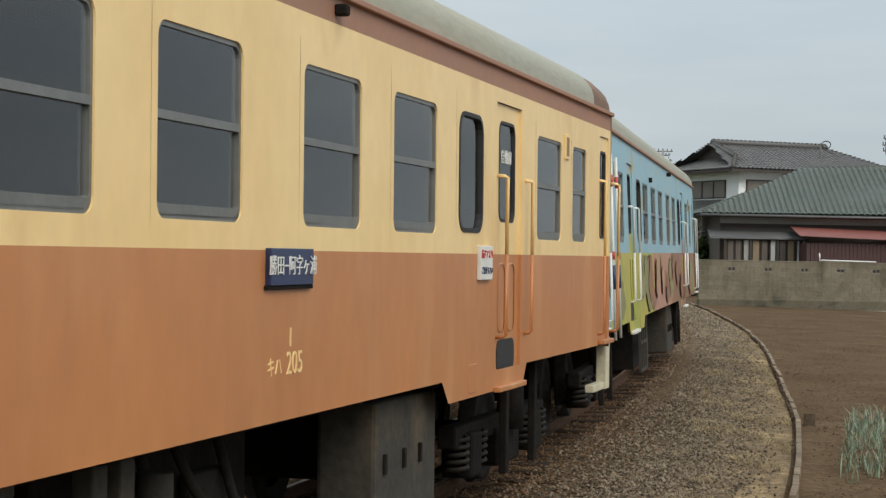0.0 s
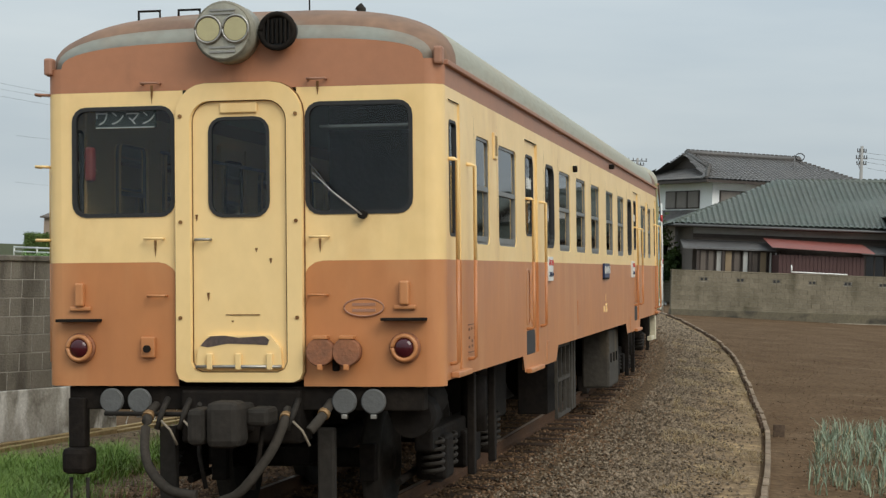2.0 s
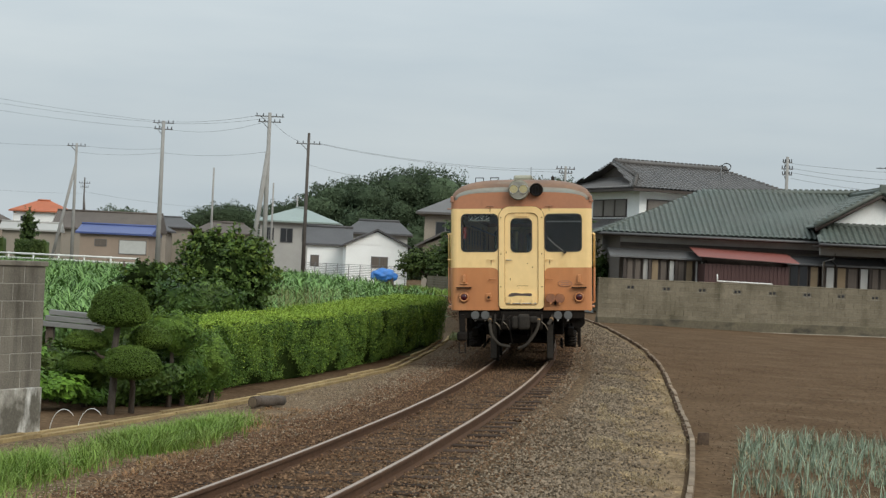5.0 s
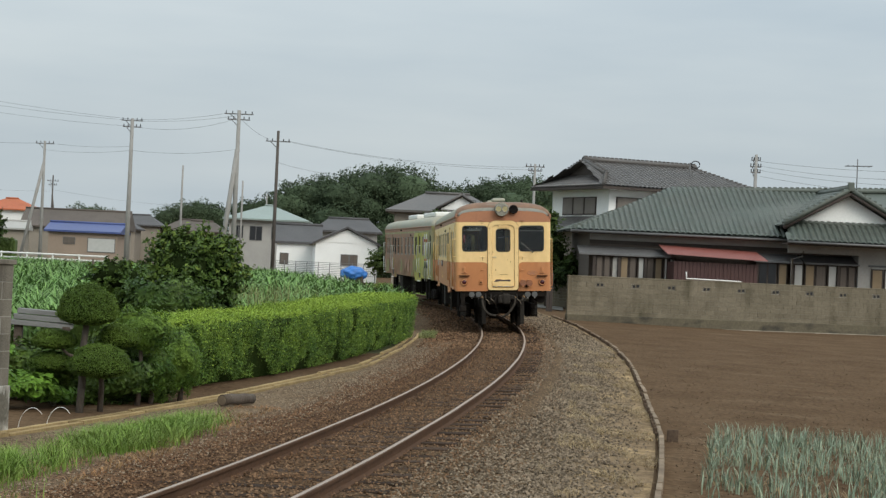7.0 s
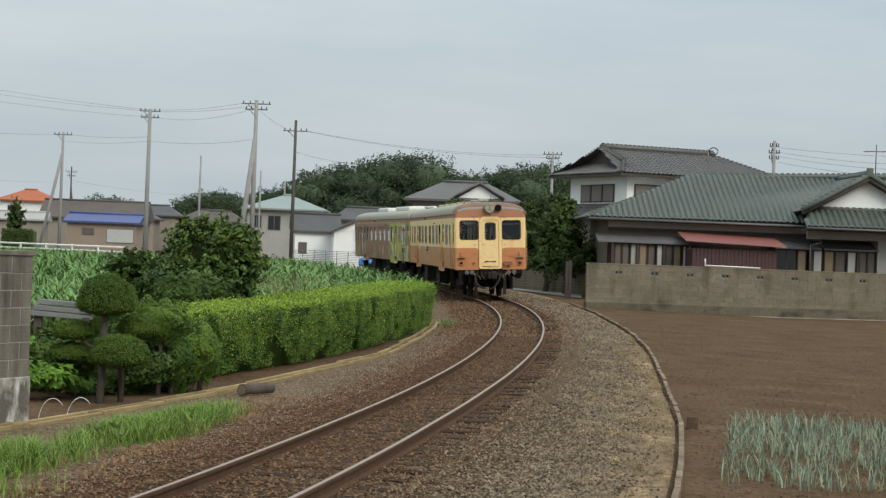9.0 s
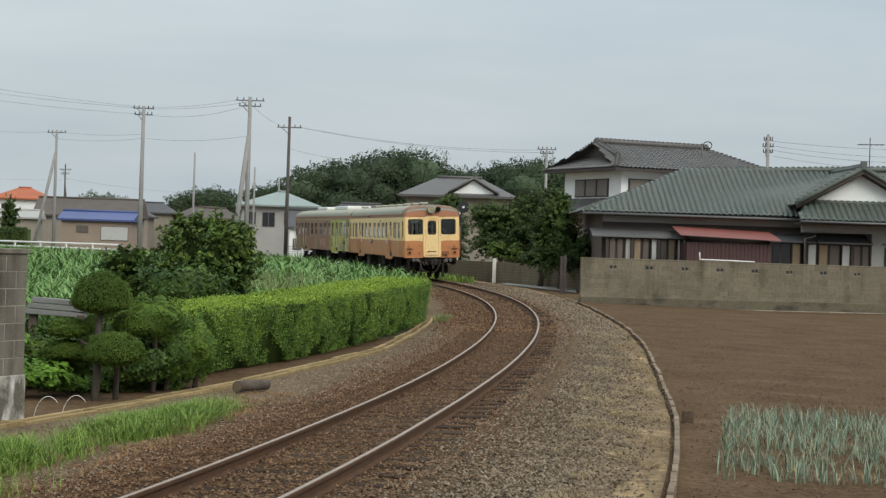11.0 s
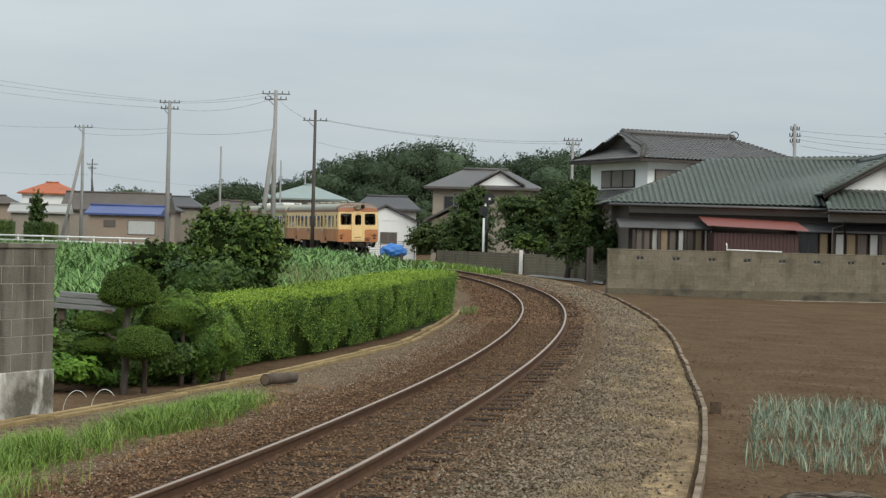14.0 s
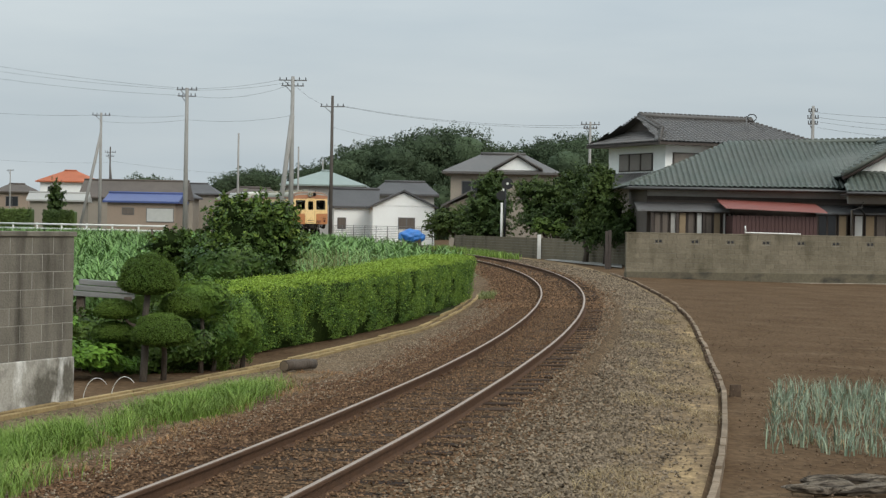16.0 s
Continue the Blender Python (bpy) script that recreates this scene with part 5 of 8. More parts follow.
PALESTONES = mat("verge_stone", (0.21, 0.16, 0.11), 0.95, var=0.3, scale=1.0, fine=30, bump=0.2, tint=(0.24, 0.20, 0.15), island=0.5, spec=0.05)
RNG = np.random.default_rng(7)


def mesh_part(name, verts, faces, material, parent=None, label="", smooth=False):
    me = bpy.data.meshes.new(name)
    me.from_pydata([tuple(v) for v in verts], [], faces)
    me.materials.append(material)
    if smooth:
        me.polygons.foreach_set("use_smooth", [True] * len(me.polygons))
    ob = new(name, me)
    if parent is not None:
        ob.parent = parent
    return tagged(ob, label)


def leaf_cloud(name, pts, nrm, size, material, parent=None, label="", aspect=0.55, tilt=0.7):
    """Small folded leaves at points, facing roughly along the normals."""
    n = len(pts)
    d = nrm + RNG.normal(0, tilt, (n, 3))
    d /= np.linalg.norm(d, axis=1)[:, None] + 1e-9
    a = np.cross(d, RNG.normal(0, 1, (n, 3)))
    a /= np.linalg.norm(a, axis=1)[:, None] + 1e-9
    b = np.cross(d, a)
    s = (size * RNG.uniform(0.6, 1.35, n))[:, None]
    tip, base = pts + a * s, pts - a * s
    mid1, mid2 = pts + b * s * aspect + d * s * 0.2, pts - b * s * aspect + d * s * 0.2
    v = np.stack([base, mid1, tip, mid2], 1).reshape(-1, 3)
    f = [(4 * i, 4 * i + 1, 4 * i + 2, 4 * i + 3) for i in range(n)]
    return mesh_part(name, v, f, material, parent, label)


def blob_points(c, r, n, top_only=False, lumps=0.18):
    """Points on a lumpy ellipsoid and their outward normals."""
    d = RNG.normal(0, 1, (n, 3))
    d /= np.linalg.norm(d, axis=1)[:, None]
    if top_only:
        d[:, 2] = np.where(d[:, 2] < -0.25, -d[:, 2], d[:, 2])
    k = np.array([1 + lumps * noise.noise((x * 2.2 + c[0] * 3, y * 2.2 + c[1], z * 2.2)) * 2 for x, y, z in d])
    depth = RNG.uniform(0.80, 1.03, n)
    return np.array(c) + d * np.array(r) * (k * depth)[:, None], d / np.array(r)


def shoot_points(c, r, shoots, per, droop=0.12):
    """Leaves along shoots that grow out of a crown, so that its outline is ragged and has gaps."""
    d = RNG.normal(0, 1, (shoots, 3))
    d /= np.linalg.norm(d, axis=1)[:, None]
    k = np.array([1 + 0.5 * noise.noise((x * 1.9 + c[0] * 3, y * 1.9 + c[1], z * 1.9)) for x, y, z in d])
    k *= RNG.uniform(0.78, 1.12, shoots)
    t = RNG.uniform(0.58, 1.0, (shoots, per))
    bend = RNG.normal(0, 0.10, (shoots, 3))
    p = d[:, None] * (t * k[:, None])[:, :, None] + bend[:, None] * (t ** 2)[:, :, None] + RNG.normal(0, 0.045, (shoots, per, 3))
    p[:, :, 2] -= droop * np.maximum(0, t - 0.7)
    p = np.array(c) + p * np.array(r)
    nrm = np.repeat((d * 0.6 + np.array((0.1, -0.2, 0.6)))[:, None], per, 1)
    return p.reshape(-1, 3), nrm.reshape(-1, 3)


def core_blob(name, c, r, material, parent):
    """Lumpy core of a shrub or crown; a dark material paints its inner shade."""
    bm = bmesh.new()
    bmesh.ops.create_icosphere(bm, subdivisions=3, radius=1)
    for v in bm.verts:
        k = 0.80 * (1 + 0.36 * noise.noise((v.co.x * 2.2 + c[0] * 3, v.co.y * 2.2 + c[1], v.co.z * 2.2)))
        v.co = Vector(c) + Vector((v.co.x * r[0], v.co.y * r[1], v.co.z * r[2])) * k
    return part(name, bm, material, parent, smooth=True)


def blades(name, roots, height, width, lean, material, parent=None, label="", seg=3):
    """Bent grass-like blades."""
    n = len(roots)
    ang = RNG.uniform(0, math.tau, n)
    h = height * RNG.uniform(0.55, 1.15, n)
    dirv = np.stack([np.cos(ang), np.sin(ang), np.zeros(n)], 1)
    side = np.stack([-np.sin(ang), np.cos(ang), np.zeros(n)], 1)
    l = (lean * RNG.uniform(0.3, 1.3, n))[:, None]
    vs = []
    for k in range(seg + 1):
        t = k / seg
        p = roots + dirv * l * h[:, None] * t ** 2 + np.array([0, 0, 1]) * (h * (t - 0.28 * np.minimum(l[:, 0], 1.2) * t ** 3))[:, None]
        w = width * (1 - t) ** 0.7 + 0.0008
        vs += [p - side * w, p + side * w]
    v = np.stack(vs, 1).reshape(-1, 3)
    m = 2 * (seg + 1)
    f = [(i * m + 2 * k, i * m + 2 * k + 1, i * m + 2 * k + 3, i * m + 2 * k + 2) for i in range(n) for k in range(seg)]
    return mesh_part(name, v, f, material, parent, label)


def rocks(name, pts, size, material, label):
    """Small angular stones, eight faces each."""
    base = np.array([(1, 0, 0), (-1, 0, 0), (0, 1, 0), (0, -1, 0), (0, 0, 0.8), (0, 0, -0.5)], float)
    tri = [(0, 2, 4), (2, 1, 4), (1, 3, 4), (3, 0, 4), (2, 0, 5), (1, 2, 5), (3, 1, 5), (0, 3, 5)]
    n = len(pts)
    a = RNG.uniform(0, math.tau, n)
    s = size * RNG.uniform(0.45, 1.5, n)
    v = base[None] * RNG.uniform(0.6, 1.3, (n, 6, 1)) * s[:, None, None]
    c, si = np.cos(a)[:, None], np.sin(a)[:, None]
    x, y = v[:, :, 0] * c - v[:, :, 1] * si, v[:, :, 0] * si + v[:, :, 1] * c
    v = np.stack([x, y, v[:, :, 2] + RNG.normal(0, 0.15, (n, 6)) * s[:, None]], 2) + pts[:, None, :]
    f = [tuple(6 * i + k for k in q) for i in range(n) for q in tri]
    ob = mesh_part(name, v.reshape(-1, 3), f, material)
    return tagged(ob, label, "gravel", kind="stuff")


def strip_points(n, y0, y1, o0, o1, power=1.0):
    y = y0 + (y1 - y0) * RNG.random(n) ** power
    o = RNG.uniform(0, 1, n)
    out = []
    for yy, t in zip(y, o):
        a, b = (o0(yy) if callable(o0) else o0), (o1(yy) if callable(o1) else o1)
        p = beside(float(yy), a + (b - a) * t)
        out.append((p.x, p.y, ground_z(p.x, p.y) + 0.012))
    return np.array(out)


rocks("gravel_stones", strip_points(38000, 9, 52, lambda y: 0.95 + 1.1 * RNG.random() ** 2, lambda y: KERB_OFF(y) - 0.15 - 0.9 * RNG.random(), 1.5), 0.017, STONES, "loose grey gravel beside the track")
rocks("gravel_stones", strip_points(12000, 45, 104, lambda y: 1.05 + 1.0 * RNG.random() ** 2, lambda y: min(3.6, KERB_OFF(y) - 0.2), 1.3), 0.030, STONES, "loose grey gravel beside the track")
rocks("ballast_stones", strip_points(10500, 45, 104, -2.1, lambda y: 1.3 + 0.8 * RNG.random() ** 2, 1.3), 0.030, RUSTSTONES, "rust-stained ballast between the rails")
rocks("ballast_stones", strip_points(36000, 9, 48, -1.75, lambda y: 1.3 + 0.9 * RNG.random() ** 2, 1.5), 0.0145, RUSTSTONES, "rust-stained ballast between the rails")
rocks("verge_stones", strip_points(12000, 10, 48, lambda y: PATH_OFF(y) + 0.2, -1.3, 1.4), 0.012, PALESTONES, "scattered brown stones in the dirt")
CLOD = mat("soil_clod", (0.14, 0.095, 0.06), 1.0, var=0.3, scale=2, fine=20, tint=(0.11, 0.08, 0.055), island=0.3, spec=0.1)
rocks("soil_clods", strip_points(14000, 12, 60, lambda y: KERB_OFF(y) + 0.15, lambda y: KERB_OFF(y) + 0.3 * y, 1.3), 0.013, CLOD, "small crumbly clods on the tilled soil")
tagged(blades("straw_litter", np.array([p for p in strip_points(26000, 11, 50, lambda y: KERB_OFF(y) - 1.3, lambda y: KERB_OFF(y) - 0.05, 1.3) if noise.noise((p[0] * 1.6, p[1] * 0.5, 5.0)) > 0.09]), 0.07, 0.0024, 2.6, STRAW), "dry straw litter along the kerb", "straw", kind="stuff")


def build_kerb():
    kerb = tagged(thing("kerb", "weathered timber edging between gravel and field", "kerb"), kind="structure")
    meshes = []
    for k in range(4):
        bm = box(-0.031, 0.031, -0.325 - 0.04 * k, 0.325 + 0.04 * k, -0.18, 0.0, 0.006)
        for v in bm.verts:
            v.co += Vector((0.006 * noise.noise((v.co.y * 3, k, 0)), 0, 0.01 * noise.noise((v.co.y * 2.5, k * 2.0, 3))))
        meshes.append(bm)
    obs = []
    y, i = 8.0, 0
    while y < 74:
        k = i % 4
        ln = 0.66 + 0.08 * k
        p, q = beside(y, KERB_OFF(y)), beside(y + ln, KERB_OFF(y + ln))
        c = (p + q) / 2
        c.z = ground_z(c.x - 0.3, c.y) + 0.075 + random.uniform(-0.012, 0.012)
        m = Matrix.Translation(c) @ pose(0, 0, 0, random.uniform(-1.5, 1.5), 0, math.degrees(math.atan2(q.y - p.y, q.x - p.x)) - 90 + random.uniform(-1, 1))
        if i < 4:
            ob = part("kerb_timber", meshes[k], KERB, kerb)
            ob.matrix_basis = m
            obs.append(ob)
        else:
            again("kerb_timber", obs[k], kerb, m)
        y += ln + 0.015
        i += 1
    stake, y = None, 25.0
    while y < 70:
        p = beside(y, KERB_OFF(y) - 0.055)
        m = pose(p.x, p.y, ground_z(p.x, p.y) + random.uniform(-0.03, 0.01), random.uniform(-3, 3), random.uniform(-4, 4), random.uniform(-12, 12))
        if stake is None:
            stake = part("stake", box(-0.022, 0.022, -0.028, 0.028, -0.12, 0.085, 0.005), STAKE, kerb)
            stake.matrix_basis = m
        else:
            again("stake", stake, kerb, m)
        y += random.uniform(0.32, 0.6)
    for y, w in ((25.0, 0.075),):
        p = beside(y, KERB_OFF(y) + 0.16)
        part("stub_board", box(-w, w, -0.02, 0.02, -0.15, 0.16, 0.006, pose(p.x, p.y, ground_z(p.x, p.y))), STAKE, kerb)


build_kerb()


def build_edging():
    edge = tagged(thing("path_edging", "pair of weathered planks edging the garden", "edging"), kind="structure")
    first = None
    for lane in (0.0, -0.19):
        y = 9.0
        while y < 51.5:
            p, q = beside(y, PATH_OFF(y) + lane), beside(y + 1.9, PATH_OFF(y + 1.9) + lane)
            c = (p + q) / 2
            c.z = ground_z(c.x, c.y) + 0.012 + random.uniform(-0.006, 0.006)
            m = Matrix.Translation(c) @ pose(0, 0, 0, 0, 0, math.degrees(math.atan2(q.y - p.y, q.x - p.x)) - 90)
            if first is None:
                first = part("plank", box(-0.036, 0.036, -0.945, 0.945, -0.12, 0.03, 0.006), PATH, edge)
                first.matrix_basis = m
            else:
                again("plank", first, edge, m)
            y += 1.9


build_edging()


def build_block_wall():
    """The near grey block wall: courses of 0.2 m on a patched concrete footing."""
    wall = tagged(thing("wall_garden", "grey concrete block wall on stained footing", "wall", m=pose(-4.38, 21.5, -0.22, 0, 0, 246)), kind="structure")
    part("mortar_core", box(0.004, 4.0, -0.0745, 0.0745, 0.1, 1.96), MORTAR, wall)
    part("footing", box(-0.01, 4.02, -0.10, 0.10, -0.2, 0.56, 0.01), CONCRETE, wall, "stained cracked concrete footing")
    part("coping", box(-0.03, 4.0, -0.10, 0.10, 1.96, 2.02, 0.010), BLOCK, wall)
    kinds = {}
    for r in range(7):
        x = 0.0
        z = 0.565 + r * 0.2
        off = 0.195 if r % 2 else 0.39
        while x < 3.9:
            w = off if x == 0 else 0.39
            if w not in kinds:
                kinds[w] = part("block", box(0, w - 0.004, -0.078, 0.078, 0, 0.191, 0.004), BLOCK, wall)
                kinds[w].matrix_basis = pose(x, 0, z)
            else:
                again("block", kinds[w], wall, pose(x + random.uniform(-0.002, 0.002), random.uniform(-0.002, 0.002), z))
            x += w + 0.010


build_block_wall()


def hedge_line(y):
    return float(np.interp(y, (26.5, 30, 33.5, 39.5, 49.2), (-4.35, -3.95, -3.42, -2.95, -2.46)))


def swell(y, z):
    """The bushes that make up the hedge bulge and leave seams between them."""
    u = (y + 0.5 * noise.noise((y * 0.5, 2.0, 0.0))) / 1.55
    return 0.07 * (abs(math.sin(math.pi * u)) ** 0.5 - 0.7) + 0.07 * noise.noise((y * 1.3, z * 1.6, 4.0)) + 0.03 * noise.noise((y * 4.5, z * 4.5, 8.0))


def build_hedge():
    hedge = tagged(thing("hedge", "clipped box hedge with lime-green young top shoots", "hedge"))
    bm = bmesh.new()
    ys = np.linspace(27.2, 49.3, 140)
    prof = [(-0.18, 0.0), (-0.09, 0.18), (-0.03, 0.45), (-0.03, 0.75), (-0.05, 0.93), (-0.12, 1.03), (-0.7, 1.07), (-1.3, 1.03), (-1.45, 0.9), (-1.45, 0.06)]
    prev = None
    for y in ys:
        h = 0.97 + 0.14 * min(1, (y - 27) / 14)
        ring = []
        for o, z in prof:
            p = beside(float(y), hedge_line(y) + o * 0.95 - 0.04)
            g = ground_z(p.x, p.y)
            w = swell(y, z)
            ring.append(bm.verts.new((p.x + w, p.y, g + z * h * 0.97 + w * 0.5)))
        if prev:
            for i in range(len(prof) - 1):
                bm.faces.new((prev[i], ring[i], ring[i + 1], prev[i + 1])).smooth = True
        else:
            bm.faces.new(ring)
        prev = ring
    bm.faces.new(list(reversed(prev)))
    # hedge core, its colour darkened to stand for shade between the leaves
    part("inner_growth", bm, mat("hedge_core_shade", (0.02, 0.035, 0.008), 0.95, var=0.5, scale=6, fine=30, bump=0.5, tint=(0.04, 0.058, 0.013), spec=0.03), hedge)
    def face_pts(n, kind):
        out, nr = [], []
        for _ in range(n):
            y = 27.2 + 22.15 * RNG.random() ** 1.15
            h = 0.97 + 0.14 * min(1, (y - 27) / 14)
            if kind == "side":
                z = 0.04 + 0.99 * RNG.random() ** 0.9
                o = 0.02 + RNG.normal(0, 0.03) - 0.35 * max(0.0, 0.28 - z) - 0.5 * max(0.0, z - 0.96)
                nn = (0.8, -0.45, 0.35)
            elif kind == "end":
                y, o, z = 49.32 + RNG.normal(0, 0.02), RNG.uniform(-1.45, 0.0), RNG.uniform(0.06, 1.05)
                nn = (0, 1, 0)
            else:
                o = RNG.uniform(-1.45, 0.03)
                z = 1.05 + abs(RNG.normal(0, 0.035)) - 0.35 * max(0.0, o + 0.12)
                nn = (0, 0, 1)
            # leaves thin out lower down, so more of the darkened core shows
            if kind == "side" and noise.noise((y * 1.5, z * 2.4, 3.3)) + 0.7 * noise.noise((y * 4, z * 5, 1.3)) + 0.45 * z < RNG.uniform(-0.30, 0.50):
                continue
            p = beside(float(y), hedge_line(y) + o * 0.95)
            w = swell(y, z)
            out.append((p.x + w, p.y, ground_z(p.x, p.y) + z * h + w * 0.5))
            nr.append(nn)
        return np.array(out), np.array(nr)
    leaf_cloud("side_leaves", *face_pts(95000, "side"), 0.0165, HEDGE, hedge, "mid-green clipped leaves")
    leaf_cloud("side_leaves", *face_pts(2600, "end"), 0.027, HEDGE, hedge)
    pts, nrm = face_pts(22000, "side")
    keep = RNG.random(len(pts)) < 0.25 + 0.6 * np.clip(pts[:, 2] - 0.1, 0, 1)
    leaf_cloud("young_growth", pts[keep] + np.array((0.015, -0.008, 0.0)), nrm[keep], 0.016, HEDGE_TOP, hedge, "lime-green young shoots")
    leaf_cloud("top_growth", *face_pts(62000, "top"), 0.017, HEDGE_TOP, hedge, "lime-green young shoots")
    for y in np.arange(28, 49, 0.7):
        p = beside(float(y), hedge_line(y) - 0.35)
        g = ground_z(p.x, p.y)
        add = tube([(p.x, p.y, g - 0.03), (p.x + 0.03, p.y, g + 0.3)], 0.02, 6)
        part("stem", add, TWIG, hedge)


build_hedge()


def clipped_tree():
    """A cloud-pruned garden tree: leaning stems carrying clipped pads."""
    t = thing("cloud_pruned_tree", "cloud-pruned garden tree with clipped green pads", "topiary")
    c0 = Vector((-3.99, 24.6, -0.15))
    # centre of each pad's widest part, radius, rise above it, drop below it
    pads = [((-3.93, 24.6, 1.10), 0.41, 0.41, 0.15), ((-3.69, 24.3, 0.43), 0.41, 0.30, 0.15), ((-4.39, 24.8, 0.70), 0.30, 0.18, 0.09), ((-4.42, 24.9, 0.40), 0.33, 0.17, 0.10), ((-3.55, 25.0, 0.77), 0.29, 0.21, 0.12)]
    part("trunk", tube([c0 + Vector((0.03, -0.2, -0.15)), c0 + Vector((0.04, -0.1, 0.35)), c0 + Vector((0.02, 0.0, 0.8)), Vector(pads[0][0])], 0.055, 9, 0.04), PALEBARK, t)
    part("trunk", tube([c0 + Vector((0.26, 0.1, -0.1)), c0 + Vector((0.27, 0.1, 0.3)), Vector(pads[1][0])], 0.045, 8, 0.03), TWIG, t)
    for p, rx, up, down in pads:
        p = Vector(p)
        part("limb", tube([c0 + Vector((0.03, 0.0, 0.62)), (c0 + p) / 2 + Vector((0, 0, 0.28)), p + Vector((0, 0, down * 0.2))], 0.03, 6, 0.015), TWIG, t)
        # solid pad core in a near-black green that paints its inner shade
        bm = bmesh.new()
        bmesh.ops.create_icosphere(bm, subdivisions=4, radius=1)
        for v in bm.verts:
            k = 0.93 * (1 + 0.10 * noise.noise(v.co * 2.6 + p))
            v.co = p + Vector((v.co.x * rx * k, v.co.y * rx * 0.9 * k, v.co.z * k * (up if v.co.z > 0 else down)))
        pad = part("foliage_pad", bm, CORE_SHADE, t, smooth=True)
        n = int(30000 * rx)
        d = RNG.normal(0, 1, (n, 3))
        # fewer needles underneath, so the dark core stands for the underside's shade
        d[:, 2] = np.where(d[:, 2] < 0, d[:, 2] * np.where(RNG.random(n) < 0.5, -1, 1), d[:, 2])
        d /= np.linalg.norm(d, axis=1)[:, None]
        k = np.array([1 + 0.10 * noise.noise(Vector(q) * 2.6 + p) for q in d]) * RNG.uniform(0.93, 1.02, n)
        r3 = np.stack([np.full(n, rx), np.full(n, rx * 0.9), np.where(d[:, 2] > 0, up, down)], 1)
        leaf_cloud("needles", np.array(p) + d * r3 * k[:, None], d + np.array((0, 0, 0.4)), 0.0135, PINE, pad, aspect=0.4)
    return t


clipped_tree()


def round_shrub(name, label, c, r, n, size, leaf, cat="shrub"):
    s = thing(name, label, cat)
    g = ground_z(c[0], c[1])
    part("stem", tube([(c[0], c[1], g - 0.08), (c[0] + 0.03, c[1], (g + c[2]) / 2), (c[0], c[1], c[2])], 0.045, 7, 0.02), TWIG, s)
    core_blob("inner_growth", c, r, DARKLEAF if leaf is DARKLEAF else PINE, s)
    leaf_cloud("leaves", *blob_points(c, r, n, lumps=0.32), size, leaf, s)
    return s


round_shrub("shrub", "rounded green garden shrub beside the hedge", (-3.41, 26.0, 0.86), (0.40, 0.36, 0.32), 6800, 0.020, HEDGE)
round_shrub("shrub", "clipped green shrub at the hedge end", (-3.28, 26.4, 0.30), (0.33, 0.32, 0.32), 5200, 0.021, HEDGE)
round_shrub("shrub", "clipped green shrub at the hedge end", (-2.93, 27.0, 0.38), (0.32, 0.40, 0.46), 6000, 0.021, HEDGE)
round_shrub("shrub", "low dark clipped shrub in the garden", (-4.49, 25.4, 0.3), (0.34, 0.3, 0.18), 1600, 0.03, PINE_LOW)


def camellia(label, c, lobes, shoots, size, young):
    """A broad glossy bush: a few stems, ragged lobes of leafy shoots, paler tips."""
    bush = thing("camellia_bush", label, "bush")
    g = ground_z(c[0], c[1])
    for k in range(3):
        part("stem", tube([(c[0] + 0.12 * k - 0.12, c[1], g - 0.08), (c[0] + 0.25 * k - 0.25, c[1] + 0.05, (g + c[2]) / 2), (c[0] + 0.35 * k - 0.35, c[1], c[2] + 0.3)], 0.045, 7, 0.02), TWIG, bush)
    P, N, Q, M = [], [], [], []
    for o, r in lobes:
        cc = np.array(c) + np.array(o)
        # dark core, so the gaps between shoots look shaded
        core_blob("inner_growth", tuple(cc), [q * 0.84 for q in r], CORE_SHADE, bush)
        p, n = shoot_points(tuple(cc), r, int(shoots * r[0] * r[2] / 0.3), 26)
        tip = (RNG.random(len(p)) < young) & (p[:, 2] > cc[2] + 0.1 * r[2]) & ((((p - cc) / np.array(r)) ** 2).sum(1) > 0.7)
        P.append(p[~tip]), N.append(n[~tip]), Q.append(p[tip]), M.append(n[tip])
    leaf_cloud("leaves", np.concatenate(P), np.concatenate(N), size, DARKLEAF, bush)
    tagged(leaf_cloud("young_growth", np.concatenate(Q), np.concatenate(M), size, YOUNGLEAF, bush, "yellowish new shoots"), kind="stuff")


camellia("dense dark glossy bush with yellowish new shoots", (-3.8, 36.0, 1.5), (((0, 0, 0.05), (0.95, 0.75, 0.85)), ((0.42, 0.1, 0.42), (0.55, 0.5, 0.60)), ((-0.28, 0.1, 0.50), (0.60, 0.5, 0.56)), ((0.62, 0.0, -0.05), (0.42, 0.4, 0.7)), ((-0.5, -0.3, -0.35), (0.6, 0.5, 0.5))), 120, 0.05, 0.5)
camellia("low dark spreading bush by the field", (-5.2, 35.0, 1.5), (((0, 0, 0), (0.50, 0.45, 0.36)), ((0.35, 0, -0.12), (0.4, 0.4, 0.36)), ((0.3, 0, -0.5), (0.6, 0.4, 0.4))), 120, 0.045, 0.08)
round_shrub("camellia_bush", "low dark spreading bush by the field", (-4.06, 34.5, 1.03), (0.9, 0.5, 0.45), 2600, 0.05, DARKLEAF, "bush")


round_shrub("shrub", "dark leafy shrub filling the garden bed", (-5.08, 26.2, 0.2), (0.75, 0.45, 0.40), 3000, 0.045, PINE_LOW)
round_shrub("shrub", "dark leafy shrub under the clipped tree", (-4.32, 25.8, 0.06), (0.5, 0.3, 0.32), 2600, 0.035, DARKLEAF)
round_shrub("shrub", "dark leafy shrub under the clipped tree", (-3.5, 26.8, 0.03), (0.5, 0.3, 0.34), 2600, 0.035, PINE_LOW)
